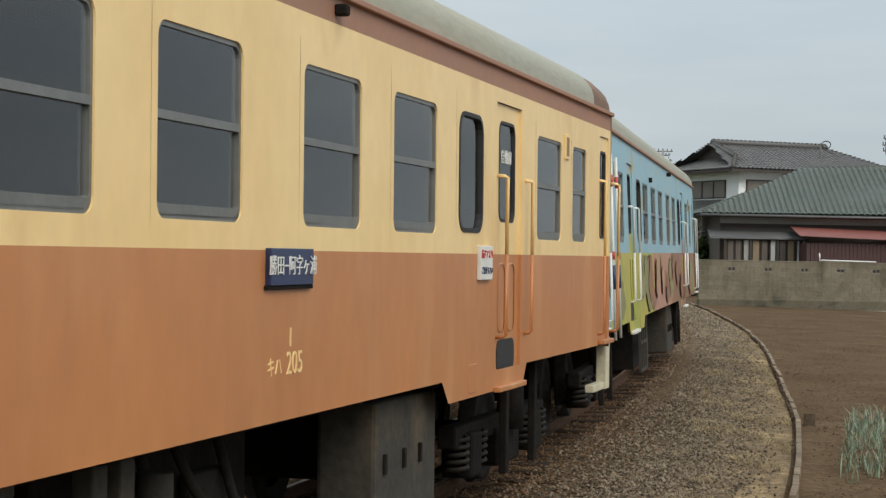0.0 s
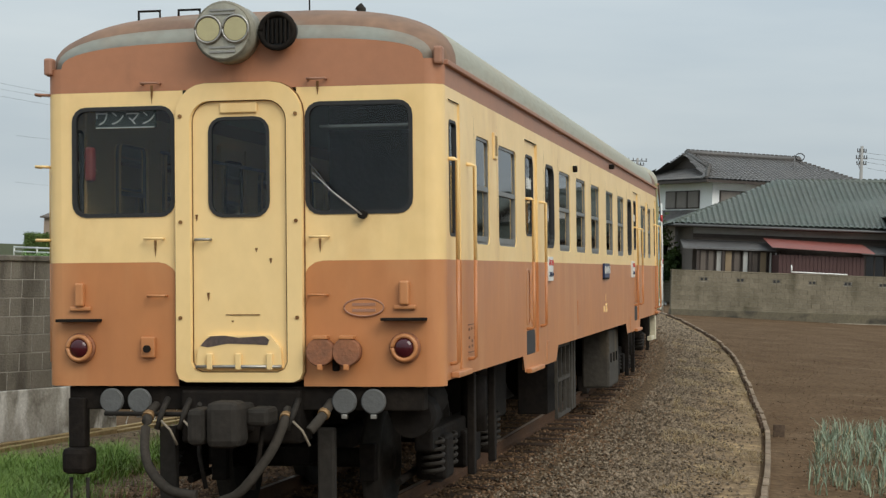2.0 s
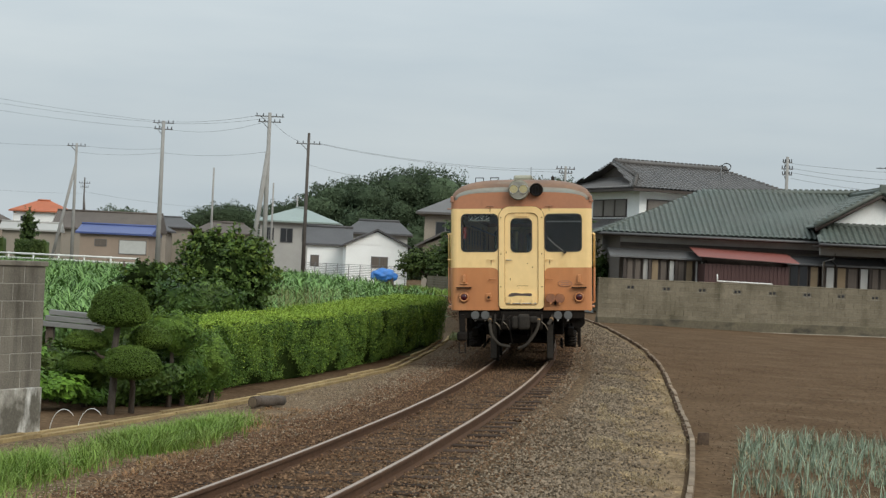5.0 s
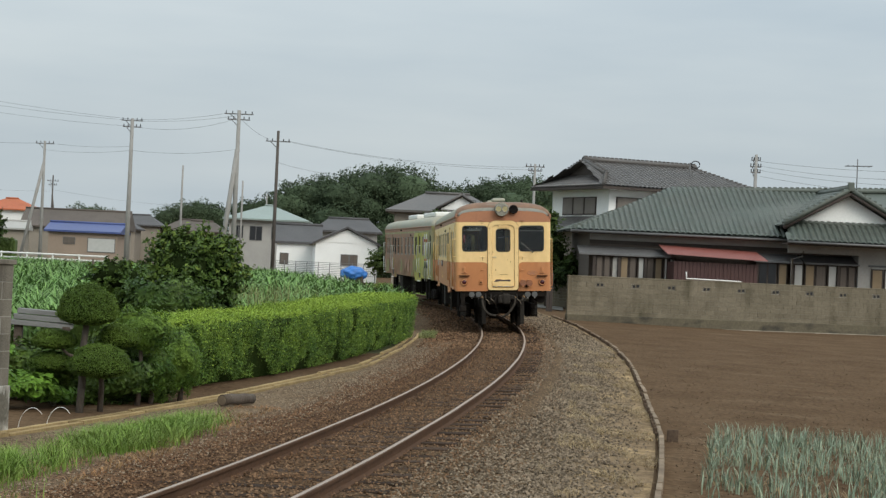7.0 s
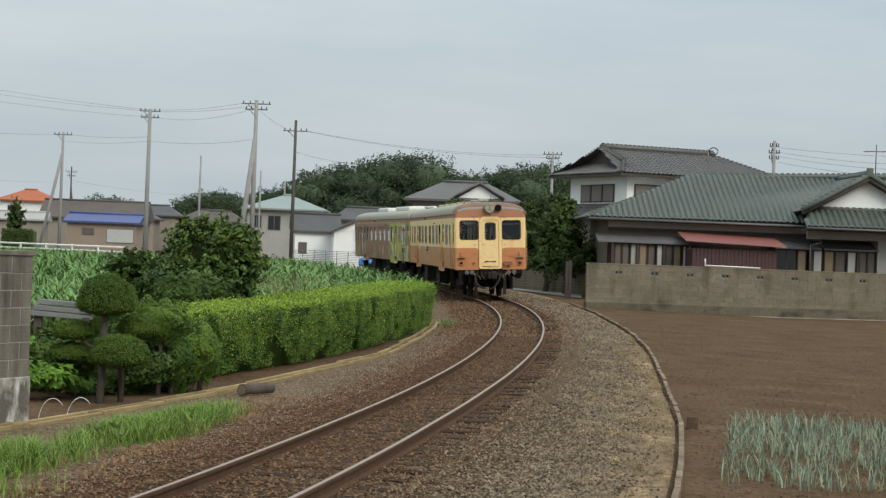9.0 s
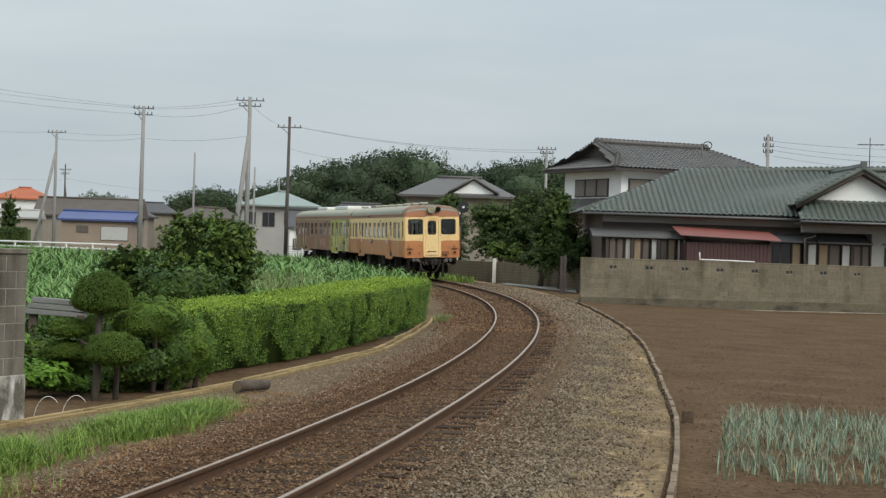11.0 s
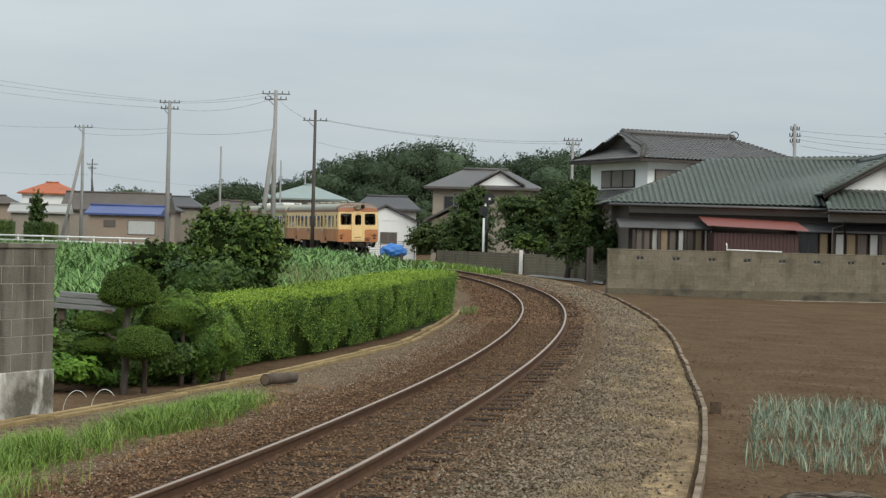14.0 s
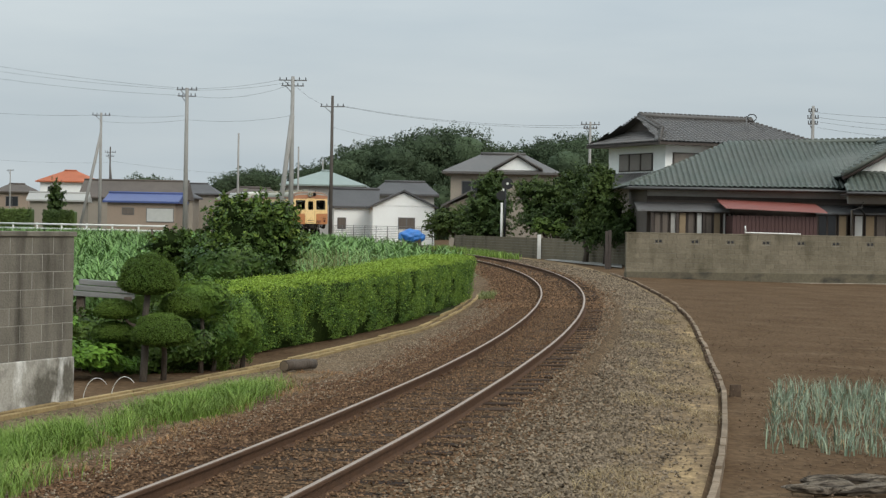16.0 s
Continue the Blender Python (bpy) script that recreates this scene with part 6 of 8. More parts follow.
round_shrub("shrub", "dark leafy shrub filling the garden bed", (-3.84, 26.0, 0.2), (0.65, 0.4, 0.42), 3000, 0.04, DARKLEAF)
round_shrub("shrub", "dark leafy shrub behind the clipped tree", (-3.74, 27.0, 0.55), (0.55, 0.4, 0.42), 2600, 0.04, PINE_LOW)


def garden_weeds():
    pts, nn = [], []
    for c, rx, rz, n in (((-5.12, 24.5, 0.05), 0.42, 0.32, 900), ((-5.42, 25.5, 0.52), 0.35, 0.2, 500), ((-4.69, 24.6, 0.05), 0.4, 0.22, 600), ((-5.83, 27.0, 0.85), 0.3, 0.2, 300), ((-4.45, 25.0, -0.06), 0.35, 0.15, 300)):
        p, q = blob_points(c, (rx, rx, rz), n, True, 0.3)
        pts.append(p)
        nn.append(q * 0.3 + np.array((0.2, -0.4, 0.9)))
    w = leaf_cloud("garden_weeds", np.concatenate(pts), np.concatenate(nn), 0.055, BROADLEAF, tilt=0.5)
    tagged(w, "leafy green weeds in the garden bed", "weeds", kind="stuff")


garden_weeds()
for (cx, cy) in ((-4.20, 22.1), (-3.92, 22.4)):
    hp = thing("cloche_hoop", "white bent plastic cloche hoop in soil", "garden hoop", "garden hoops")
    g = ground_z(cx, cy)
    part("hoop", tube([(cx + 0.17 * (1 - math.cos(a)) - 0.1, cy, g - 0.05 + 0.30 * math.sin(a)) for a in np.linspace(0.05, 2.3, 12)], 0.004, 6), WHITE, hp)


def timber_stack():
    st = thing("timber_stack", "grey weathered planks stacked behind the garden", "timber")
    p = Vector((-5.3, 29.0, 0.86))
    for k in range(3):
        part("plank", box(-0.52, 0.45, -0.1, 0.1, -0.14 + k * 0.09, -0.06 + k * 0.09, 0.008, pose(p.x + 0.05 * k, p.y, p.z, 0, 3, 8 - 4 * k)), mat("grey_timber", (0.20, 0.20, 0.19), 0.9, var=0.3, scale=2, fine=20, stretch=(0.5, 4, 4)), st)
    for s in (-0.4, 0.35):
        part("prop", box(s - 0.06, s + 0.06, -0.08, 0.08, ground_z(p.x, p.y) - p.z - 0.05, -0.12, 0.01, pose(p.x, p.y, p.z)), TWIG, st)


timber_stack()


def cut_log():
    lg = thing("log", "short cut log lying by the track", "log")
    a, b = Vector((-2.24, 26.25, -0.10)), Vector((-1.86, 26.85, -0.10))
    bm = tube([a, (a * 3 + b) / 4 + Vector((0, 0, 0.01)), (a + b) / 2, (a + b * 3) / 4 + Vector((0, 0, 0.008)), b], 0.085, 12, 0.075)
    for v in bm.verts:
        v.co += Vector((0, 0, 0.014 * noise.noise(v.co * 9)))
    part("bark", bm, TWIG, lg)
    d = (a - b).normalized()
    part("cut_face", disc(0.07, 0.006, 14, Matrix.Translation(a) @ d.to_track_quat("X", "Z").to_matrix().to_4x4()), mat("sawn_end", (0.20, 0.15, 0.10), 0.9, var=0.3, fine=40), lg, "pale sawn end")


cut_log()


def dead_wood():
    """Rotten split boards and roots, lying across one another."""
    rot = mat("rotten_wood", (0.23, 0.19, 0.145), 0.95, var=0.7, scale=4, fine=34, bump=0.5, tint=(0.06, 0.048, 0.037), tint_amount=1.0, stretch=(0.6, 7, 7), ramp=(0.42, 0.58), spec=0.1)
    for k, (x, y, a, ln, w, h) in enumerate(((3.25, 15.75, -14, 0.62, 0.07, 0.045), (3.62, 15.95, -9, 0.95, 0.10, 0.05), (4.05, 15.7, 6, 1.0, 0.09, 0.06), (3.55, 15.45, -4, 0.85, 0.08, 0.045), (4.35, 16.05, -16, 0.7, 0.08, 0.05), (3.15, 15.35, 12, 0.5, 0.06, 0.04))):
        br = thing("dead_branch", "dark decaying split wood lying on soil", "branch", "dead branches by the onions")
        bm = bmesh.new()
        m = pose(x, y, ground_z(x, y) + h * 0.6 + 0.03 * (k % 2), RNG.uniform(-14, 14), RNG.uniform(-3, 3), a)
        prev = None
        for i in range(13):
            t = i / 12 - 0.5
            ring = []
            for j in range(8):
                b = math.tau * j / 8
                e = (1 - 0.75 * abs(2 * t) ** 5) * (1 + 0.55 * noise.noise((t * 5 + k * 3, math.cos(b) * 1.4, math.sin(b) * 1.4)))
                ring.append(bm.verts.new(m @ Vector((t * ln, w * math.cos(b) * e + 0.03 * math.sin(6 * t + k), h * math.sin(b) * e + 0.02 * math.sin(4 * t + 2 * k)))))
            if prev:
                for j in range(8):
                    bm.faces.new((prev[j], prev[(j + 1) % 8], ring[(j + 1) % 8], ring[j]))
            else:
                bm.faces.new(ring)
            prev = ring
        bm.faces.new(list(reversed(prev)))
        part("wood", bm, rot, br)


dead_wood()


def onion_bed():
    """Rows of thin upright leaves, a few plants missing."""
    pts = []
    for row in range(17):
        for k in range(74):
            y = 18.25 + 7.3 * k / 74 + RNG.normal(0, 0.03)
            x = 3.34 + (y - 18.5) * 0.195 + 0.17 * row + RNG.normal(0, 0.055)
            if noise.noise((x * 1.3, y * 0.8, 6.0)) < -0.22 or RNG.random() < 0.12:
                continue
            for _ in range(3):
                xx, yy = x + RNG.normal(0, 0.02), y + RNG.normal(0, 0.02)
                pts.append((xx, yy, ground_z(xx, yy) - 0.01))
    ob = blades("spring_onions", np.array(pts), 0.27, 0.0062, 0.5, ONION, seg=4)
    tagged(ob, "rows of blue-green spring onions in soil", "onions", kind="stuff")
    roots = np.array(pts)[RNG.integers(0, len(pts), 900)]
    tagged(blades("onion_litter", roots, 0.17, 0.005, 1.7, STRAW), "withered straw-coloured onion leaves", "onions", kind="stuff")


onion_bed()


def grass_patches():
    out = []
    # near bank along the verge, then a clump further on: y, x, spread in both, blades
    for cx, cy, sx, sy, n in ((-4.0, 14.0, 0.55, 1.0, 9000), (-4.35, 15.6, 0.60, 1.3, 14000), (-3.55, 17.4, 0.30, 0.9, 6000), (-2.85, 20.4, 0.32, 0.9, 10500), (-2.45, 22.2, 0.24, 0.9, 5000)):
        x, y = RNG.normal(cx, sx * 0.62, n), RNG.normal(cy, sy * 0.62, n)
        x += (y - cy) * 0.22
        for a, b in zip(x, y):
            if noise.noise((a * 2.2, b * 1.1, 2.0)) > -0.25 and a < beside(float(b), -1.55).x:
                out.append((a, b, ground_z(a, b) - 0.01))
    out = np.array(out)
    tagged(blades("verge_grass", out, 0.26, 0.003, 0.95, GRASS, seg=4), "tall fresh green grass on the verge", "grass", kind="stuff")
    tagged(blades("dry_grass_stems", out[RNG.integers(0, len(out), 900)], 0.24, 0.0022, 0.9, STRAW), "pale dry stems among the green grass", "grass", kind="stuff")
    out = strip_points(5200, 14, 26.0, -2.75, -1.75)
    out = np.array([p for p in out if noise.noise((p[0] * 1.8, p[1] * 0.7, 7.0)) > 0.02])
    tagged(blades("dead_grass", out, 0.065, 0.003, 1.9, DRYGRASS), "reddish dying grass beside the ballast", "grass", kind="stuff")
    out = strip_points(420, 50, 53, -2.3, -1.85)
    tagged(blades("verge_weeds", out, 0.18, 0.006, 0.9, WEED), "green grass tuft past the hedge", "grass", kind="stuff")
    out = strip_points(1500, 96, 118, 2.1, 3.2)
    tagged(blades("verge_grass", out, 0.45, 0.02, 0.7, GRASS), "weedy grass under the signal", "grass", kind="stuff")


grass_patches()


def maize_field():
    roots = []
    y = 38.0
    while y < 124:
        xr = track_x(y) - (3.6 if y < 56 else 2.7 if y < 90 else 2.9)
        if y < 50:
            xr = beside(y, hedge_line(y) - 1.35).x
        xl = -0.245 * y - 1.0
        n = int((xr - xl) / (0.30 if y < 60 else 0.42))
        for _ in range(n):
            x = RNG.uniform(xl, xr)
            roots.append((x, y + RNG.normal(0, 0.15), 0))
        y += 0.45 if y < 60 else 0.8
    roots = np.array(roots)
    roots[:, 2] = [ground_z(a, b) for a, b, _ in roots]
    h = np.array([0.92 + 0.12 * noise.noise((a * 0.2, b * 0.15, 1)) for a, b, _ in roots])
    far = roots[:, 1] > 60
    for sel, per, w, nm in ((~far, 10, 0.030, "near"), (far, 7, 0.04, "far")):
        r = np.repeat(roots[sel], per, 0)
        r[:, 2] += np.tile(np.linspace(0.0, 0.55, per), sel.sum())
        ob = blades("maize_crop", r, 0.68, w, 1.35, MAIZE, seg=4)
        tagged(ob, "dense young green maize crop in the field", "maize", kind="stuff")
    y = RNG.uniform(41, 60, 1500)
    x = np.array([-3.2 - 0.02 * (b - 40) + RNG.normal(0, 0.9) for b in y])
    r = np.stack([x, y, np.array([ground_z(a, b) for a, b in zip(x, y)])], 1)
    tagged(blades("dry_weeds", r, 1.25, 0.012, 0.3, WEED, seg=3), "dry brownish weeds standing in the crop", "weeds", kind="stuff")


maize_field()

# ---- walls, houses, poles and woods beyond ----
TILE_G = mat("green_grey_tile", (0.088, 0.106, 0.088), 0.55, var=0.2, scale=0.5, fine=6, bump=0.05, tint=(0.108, 0.112, 0.094), island=0.10)
TILE_D = mat("dark_grey_tile", (0.09, 0.084, 0.078), 0.5, var=0.25, scale=0.5, fine=6, bump=0.05, tint=(0.118, 0.105, 0.093), island=0.14)
PLASTER = mat("white_plaster", (0.88, 0.89, 0.86), 0.85, var=0.08, scale=0.7, fine=12, bump=0.04, tint=(0.80, 0.80, 0.77))
BEIGE = mat("beige_render", (0.30, 0.26, 0.21), 0.85, var=0.15, scale=0.6, fine=10, bump=0.04, tint=(0.24, 0.21, 0.17))
PALEWALL = mat("pale_grey_render", (0.38, 0.37, 0.34), 0.85, var=0.15, scale=0.6, fine=10, bump=0.04, tint=(0.30, 0.29, 0.27))
PINKWALL = mat("pinkish_render", (0.33, 0.25, 0.19), 0.85, var=0.15, scale=0.6, fine=10, bump=0.04, tint=(0.27, 0.21, 0.16))
DARKWOOD = mat("dark_house_timber", (0.045, 0.034, 0.028), 0.8, var=0.3, scale=1.5, fine=16, tint=(0.075, 0.06, 0.05))
OLDBOARD = mat("old_wall_boards", (0.115, 0.095, 0.078), 0.85, var=0.25, scale=0.8, fine=10, tint=(0.08, 0.066, 0.054), stretch=(3, 3, 0.5))
SHUTTER = mat("brown_shutter", (0.13, 0.105, 0.085), 0.7, var=0.2, scale=1.5, fine=12, stretch=(6, 6, 0.3))
MAROON = mat("maroon_sheet", (0.062, 0.026, 0.024), 0.6, 0.1, var=0.25, scale=0.8, fine=8, tint=(0.085, 0.042, 0.036), stretch=(5, 5, 0.4))
REDROOF = mat("faded_red_tin", (0.26, 0.072, 0.052), 0.6, 0.1, var=0.25, scale=1.0, fine=10, tint=(0.19, 0.075, 0.06))
GREYTIN = mat("grey_tin", (0.15, 0.148, 0.145), 0.6, 0.2, var=0.2, scale=0.8, fine=9)
SLATE = mat("plain_slate_roof", (0.085, 0.082, 0.082), 0.75, var=0.2, scale=0.6, fine=8)
MINT = mat("pale_green_metal_roof", (0.25, 0.30, 0.275), 0.6, var=0.12, scale=0.4, fine=6)
ORANGETILE = mat("orange_tile", (0.42, 0.12, 0.05), 0.75, var=0.2, scale=0.5, fine=5)
BLUEROOF = mat("blue_metal_roof", (0.06, 0.085, 0.22), 0.5, var=0.15, scale=0.4, fine=6)
BROWNROOF = mat("brown_slate_roof", (0.105, 0.085, 0.07), 0.8, var=0.2, scale=0.5, fine=6)
POLE = mat("pole_concrete", (0.30, 0.29, 0.27), 0.9, var=0.15, scale=1.5, fine=20, tint=(0.24, 0.23, 0.21))
WOODPOLE = mat("creosoted_pole", (0.095, 0.08, 0.068), 0.85, var=0.3, scale=2, fine=20)
WINDOWDARK = mat("dark_house_window", (0.022, 0.023, 0.026), 0.25, var=0.2, fine=5, bump=0.0)
SHOJI = mat("pale_window_screen", (0.50, 0.50, 0.47), 0.8, var=0.1, fine=6, bump=0.0)
SCREEN = mat("brown_window_screen", (0.20, 0.175, 0.15), 0.7, var=0.15, scale=1.5, fine=8, bump=0.0)
TANBLIND = mat("tan_blind", (0.27, 0.20, 0.12), 0.8, var=0.15, fine=6, bump=0.0)
TREELEAF = leaf_mat("tree_leaf", (0.036, 0.062, 0.017), (0.078, 0.112, 0.028), 0.5, 0.25)
TREELEAF_L = leaf_mat("light_tree_leaf", (0.10, 0.15, 0.03), (0.06, 0.10, 0.02), 0.5, 0.25)
# leaf green shifted to blue: distance haze put into the colour
WOODLEAF = leaf_mat("hazed_wood_leaf", (0.050, 0.074, 0.040), (0.066, 0.092, 0.048), 0.8, 0.06)
TARP = mat("blue_tarpaulin", (0.03, 0.17, 0.50), 0.5, var=0.2, scale=1.0, fine=6, bump=0.1)
DRIVE = mat("pale_concrete_drive", (0.25, 0.235, 0.205), 0.9, var=0.15, scale=0.5, fine=10)


def build_field_wall():
    """Tan block wall behind the tilled field, on a concrete plinth, with pierced blocks in the top course."""
    wall = tagged(thing("wall_field", "tan concrete block wall with pierced blocks behind field", "wall", m=pose(7.36, 74.0, 0.0, 0, 0, 14)), kind="structure")
    ln = 18.0
    part("plinth", box(-0.02, ln, -0.17, 0.14, -1.0, 0.28, 0.015), mat("stained_plinth", (0.135, 0.115, 0.075), 0.95, var=0.35, scale=0.8, fine=14, tint=(0.075, 0.064, 0.045), streak=((0.045, 0.04, 0.03), (0.9, 0.9, 1.5), 0.55, 0.70)), wall, "stained concrete plinth")
    part("footing_ledge", box(3.0, ln, -0.30, -0.165, -1.0, -0.10, 0.02), mat("pale_footing", (0.30, 0.26, 0.20), 0.95, var=0.4, scale=1.5, fine=14, tint=(0.13, 0.105, 0.075), ramp=(0.4, 0.6)), wall, "pale crumbling footing ledge")
    part("mortar_core", box(0.01, ln, -0.07, 0.07, 0.24, 1.82), MORTAR, wall)
    part("coping", box(-0.02, ln, -0.09, 0.09, 1.80, 1.86, 0.01), WALLBLOCK, wall)
    blk, hole, n = None, None, 0
    joined = bmesh.new()
    for r in range(8):
        x = 0.0 if r % 2 == 0 else -0.195
        z = 0.245 + r * 0.195
        k = 0
        while x < ln - 0.3:
            x0, x1 = max(0.0, x), x + 0.39
            pierced = r == 6 and int(x / 0.4) % 4 == 2
            if pierced:
                if hole is None:
                    bm = box(0, 0.39, -0.07, 0.04, 0, 0.185, 0.004)
                    hole = part("pierced_block", bm, WALLBLOCK, wall)
                    hole.matrix_basis = pose(x0, 0, z)
                    again_ob = hole
                    # holes are dark patches on a solid block, coloured like their shade
                    part("piercing", box(0.06, 0.16, -0.075, -0.072, 0.04, 0.14, 0.0), WINDOWDARK, hole)
                    part("piercing", box(0.22, 0.33, -0.075, -0.072, 0.05, 0.15, 0.0), WINDOWDARK, hole)
                else:
                    again_ob = again("pierced_block", hole, wall, pose(x0, 0, z))
                    for c in hole.children:
                        again("piercing", c, again_ob, Matrix())
            elif x < 12 and x0 == x and n < 285:
                if blk is None:
                    blk = part("block", box(0, 0.382, -0.08, 0.08, 0, 0.188), WALLBLOCK, wall)
                    blk.matrix_basis = pose(x, 0, z)
                else:
                    again("block", blk, wall, pose(x, random.uniform(-0.004, 0.004), z))
                n += 1
            else:
                add_box(joined, x0, x1 - 0.008, -0.08, 0.08, z, z + 0.188)
            x += 0.39
    tagged(part("block_rest", joined, WALLBLOCK, wall), kind="stuff")


build_field_wall()


def back_wall():
    for nm, a, b, h in (("wall_yard", Vector((0.84, 121.0, 0.53)), Vector((5.4, 104.0, 0.33)), 1.5), ("wall_gate", Vector((5.53, 103.5, 0.31)), Vector((9.45, 94.0, 0.36)), 1.5)):
        d = b - a
        zt = Vector((5.39, 103.5, 1.42)).z
        m = pose(a.x, a.y, 0, 0, 0, math.degrees(math.atan2(d.y, d.x)))
        w = tagged(thing(nm, "grey-brown block wall along the yard", "wall", m=m), kind="structure")
        part("plinth", box(0, d.xy.length, -0.1, 0.1, -0.4, 0.45, 0.01), WALLBLOCK, w)
        part("mortar_core", box(0, d.xy.length, -0.06, 0.06, 0.4, zt - 0.02), MORTAR, w)
        bm = bmesh.new()
        for r in range(6):
            z = 0.46 + r * (zt - 0.46) / 6
            x = -0.2 * (r % 2)
            while x < d.xy.length - 0.1:
                add_box(bm, max(0, x), min(d.xy.length, x + 0.385), -0.075, 0.075, z, z + (zt - 0.46) / 6 - 0.012)
                x += 0.4
        tagged(part("blockwork", bm, WALLBLOCK, w), kind="stuff")
    p = Vector((5.4, 103.3, 0.25))
    post = thing("gate_post", "white painted gate post beside the wall", "post")
    part("post", box(-0.10, 0.10, -0.10, 0.10, -0.2, 1.35, 0.01, pose(p.x, p.y, p.z)), WHITE, post)
    p = Vector((7.68, 85.5, 0.23))
    post = thing("timber_post", "dark weathered twin timber post by the crossing", "post")
    for k in (-0.075, 0.075):
        part("board", box(k - 0.07, k + 0.07, -0.06, 0.06, -0.3, 1.66 + k * 0.3, 0.01, pose(p.x, p.y, p.z)), DARKWOOD, post)
    a, b, c, d = (5.39, 98.0, 0.19), (8.48, 87.0, 0.26), (9.45, 97.0, 0.34), (6.46, 104.0, 0.29)
    bm = bmesh.new()
    bm.faces.new([bm.verts.new((q[0], q[1], ground_z(q[0], q[1]) + 0.05)) for q in (a, b, c, d)])
    tagged(part("driveway", bm, DRIVE), "pale concrete driveway at the crossing", "driveway", kind="structure")


back_wall()


def signal():
    s = thing("railway_signal", "black round-backed signal on a pole half painted white", "signal")
    p = Vector((3.6, 114.0, 0.45))
    part("white_post", tube([(p.x, p.y, p.z - 0.3), (p.x, p.y, p.z + 3.05)], 0.075, 10), WHITE, s)
    q = p + Vector((0.22, 0.6, 0))
    part("mast", tube([(q.x, q.y, q.z - 0.3), (q.x, q.y, q.z + 4.4)], 0.07, 10), WINDOWDARK, s)
    part("head", disc(0.36, 0.08, 24, Matrix.Translation((q.x + 0.12, q.y - 0.12, q.z + 4.25)) @ pose(0, 0, 0, 0, 0, 90)), GASKET, s)
    part("lens", disc(0.08, 0.05, 14, Matrix.Translation((q.x + 0.12, q.y - 0.18, q.z + 4.25)) @ pose(0, 0, 0, 0, 0, 90)), WHITE, s)
    part("head", disc(0.30, 0.08, 20, Matrix.Translation((q.x - 0.25, q.y - 0.12, q.z + 3.5)) @ pose(0, 0, 0, 0, 0, 90)), GASKET, s)


signal()


def tile_slope(bm, eave_a, eave_b, top_a, top_b, pitch=0.27, row=0.30, lift=0.020, mat_i=0):
    """A roof slope of tile columns; the eave runs from eave_a to eave_b, the upper edge from top_a to top_b."""
    ea, eb, ta, tb = (Vector(p) for p in (eave_a, eave_b, top_a, top_b))
    e = (eb - ea).normalized()
    ln = (eb - ea).length
    n = e.cross((ta + tb) / 2 - (ea + eb) / 2).normalized()
    if n.z < 0:
        n = -n
    up = n.cross(e)
    if up.z < 0:
        up = -up
    ua, ub = (ta - ea).dot(e), (tb - ea).dot(e)
    H = (ta - ea).dot(up)
    cols = max(1, int(ln / pitch))
    w = ln / cols
    for c in range(cols):
        x = (c + 0.5) * w
        top = H
        if x < ua:
            top = H * x / ua
        if x > ub and ln - ub > 1e-3:
            top = min(top, H * (ln - x) / (ln - ub))
        rows = max(1, int(top / row))
        for r in range(rows):
            v0, v1 = r * top / rows, (r + 1) * top / rows
            q = []
            for v, l in ((v0 - 0.03, lift), (v1, 0.0)):
                q.append([bm.verts.new(ea + e * (c * w + t * w) + up * v + n * (l + k)) for t, k in ((0.0, 0.0), (0.25, 0.075), (0.6, 0.075), (1.0, 0.0))])
            for i in range(3):
                bm.faces.new((q[0][i], q[0][i + 1], q[1][i + 1], q[1][i])).material_index = mat_i
    # sheathing below
    bm.faces.new([bm.verts.new(p - n * 0.03) for p in (ea, eb, tb, ta)]).material_index = mat_i


def ridge_bar(a, b, r, material, parent, name="ridge", bumps=True):
    bm = bmesh.new()
    a, b = Vector(a), Vector(b)
    add_tube(bm, [a, a + (b - a) * 0.33, a + (b - a) * 0.66, b], r, 8)
    n = int((b - a).length / 0.28)
    if bumps:
        for i in range(n):
            p = a + (b - a) * (i + 0.5) / n
            add_box(bm, p.x - 0.07, p.x + 0.07, p.y - 0.09, p.y + 0.09, p.z + r * 0.4, p.z + r * 1.25)
    return part(name, bm, material, parent)


def panel(house, name, x0, x1, z0, z1, y, material, label="", frame_m=None):
    """A window, screen or shutter set in a front wall at y, with a frame round it."""
    fr = part(name, box(x0, x1, y - 0.05, y + 0.05, z0, z1, 0.0), frame_m or DARKWOOD, house, label)
    part("pane", box(x0 + 0.06, x1 - 0.06, y - 0.075, y - 0.045, z0 + 0.06, z1 - 0.06), material, fr)
    if material is WINDOWDARK and x1 - x0 > 0.8:
        part("mullion", box((x0 + x1) / 2 - 0.04, (x0 + x1) / 2 + 0.04, y - 0.09, y - 0.05, z0, z1), frame_m or DARKWOOD, fr)
    return fr


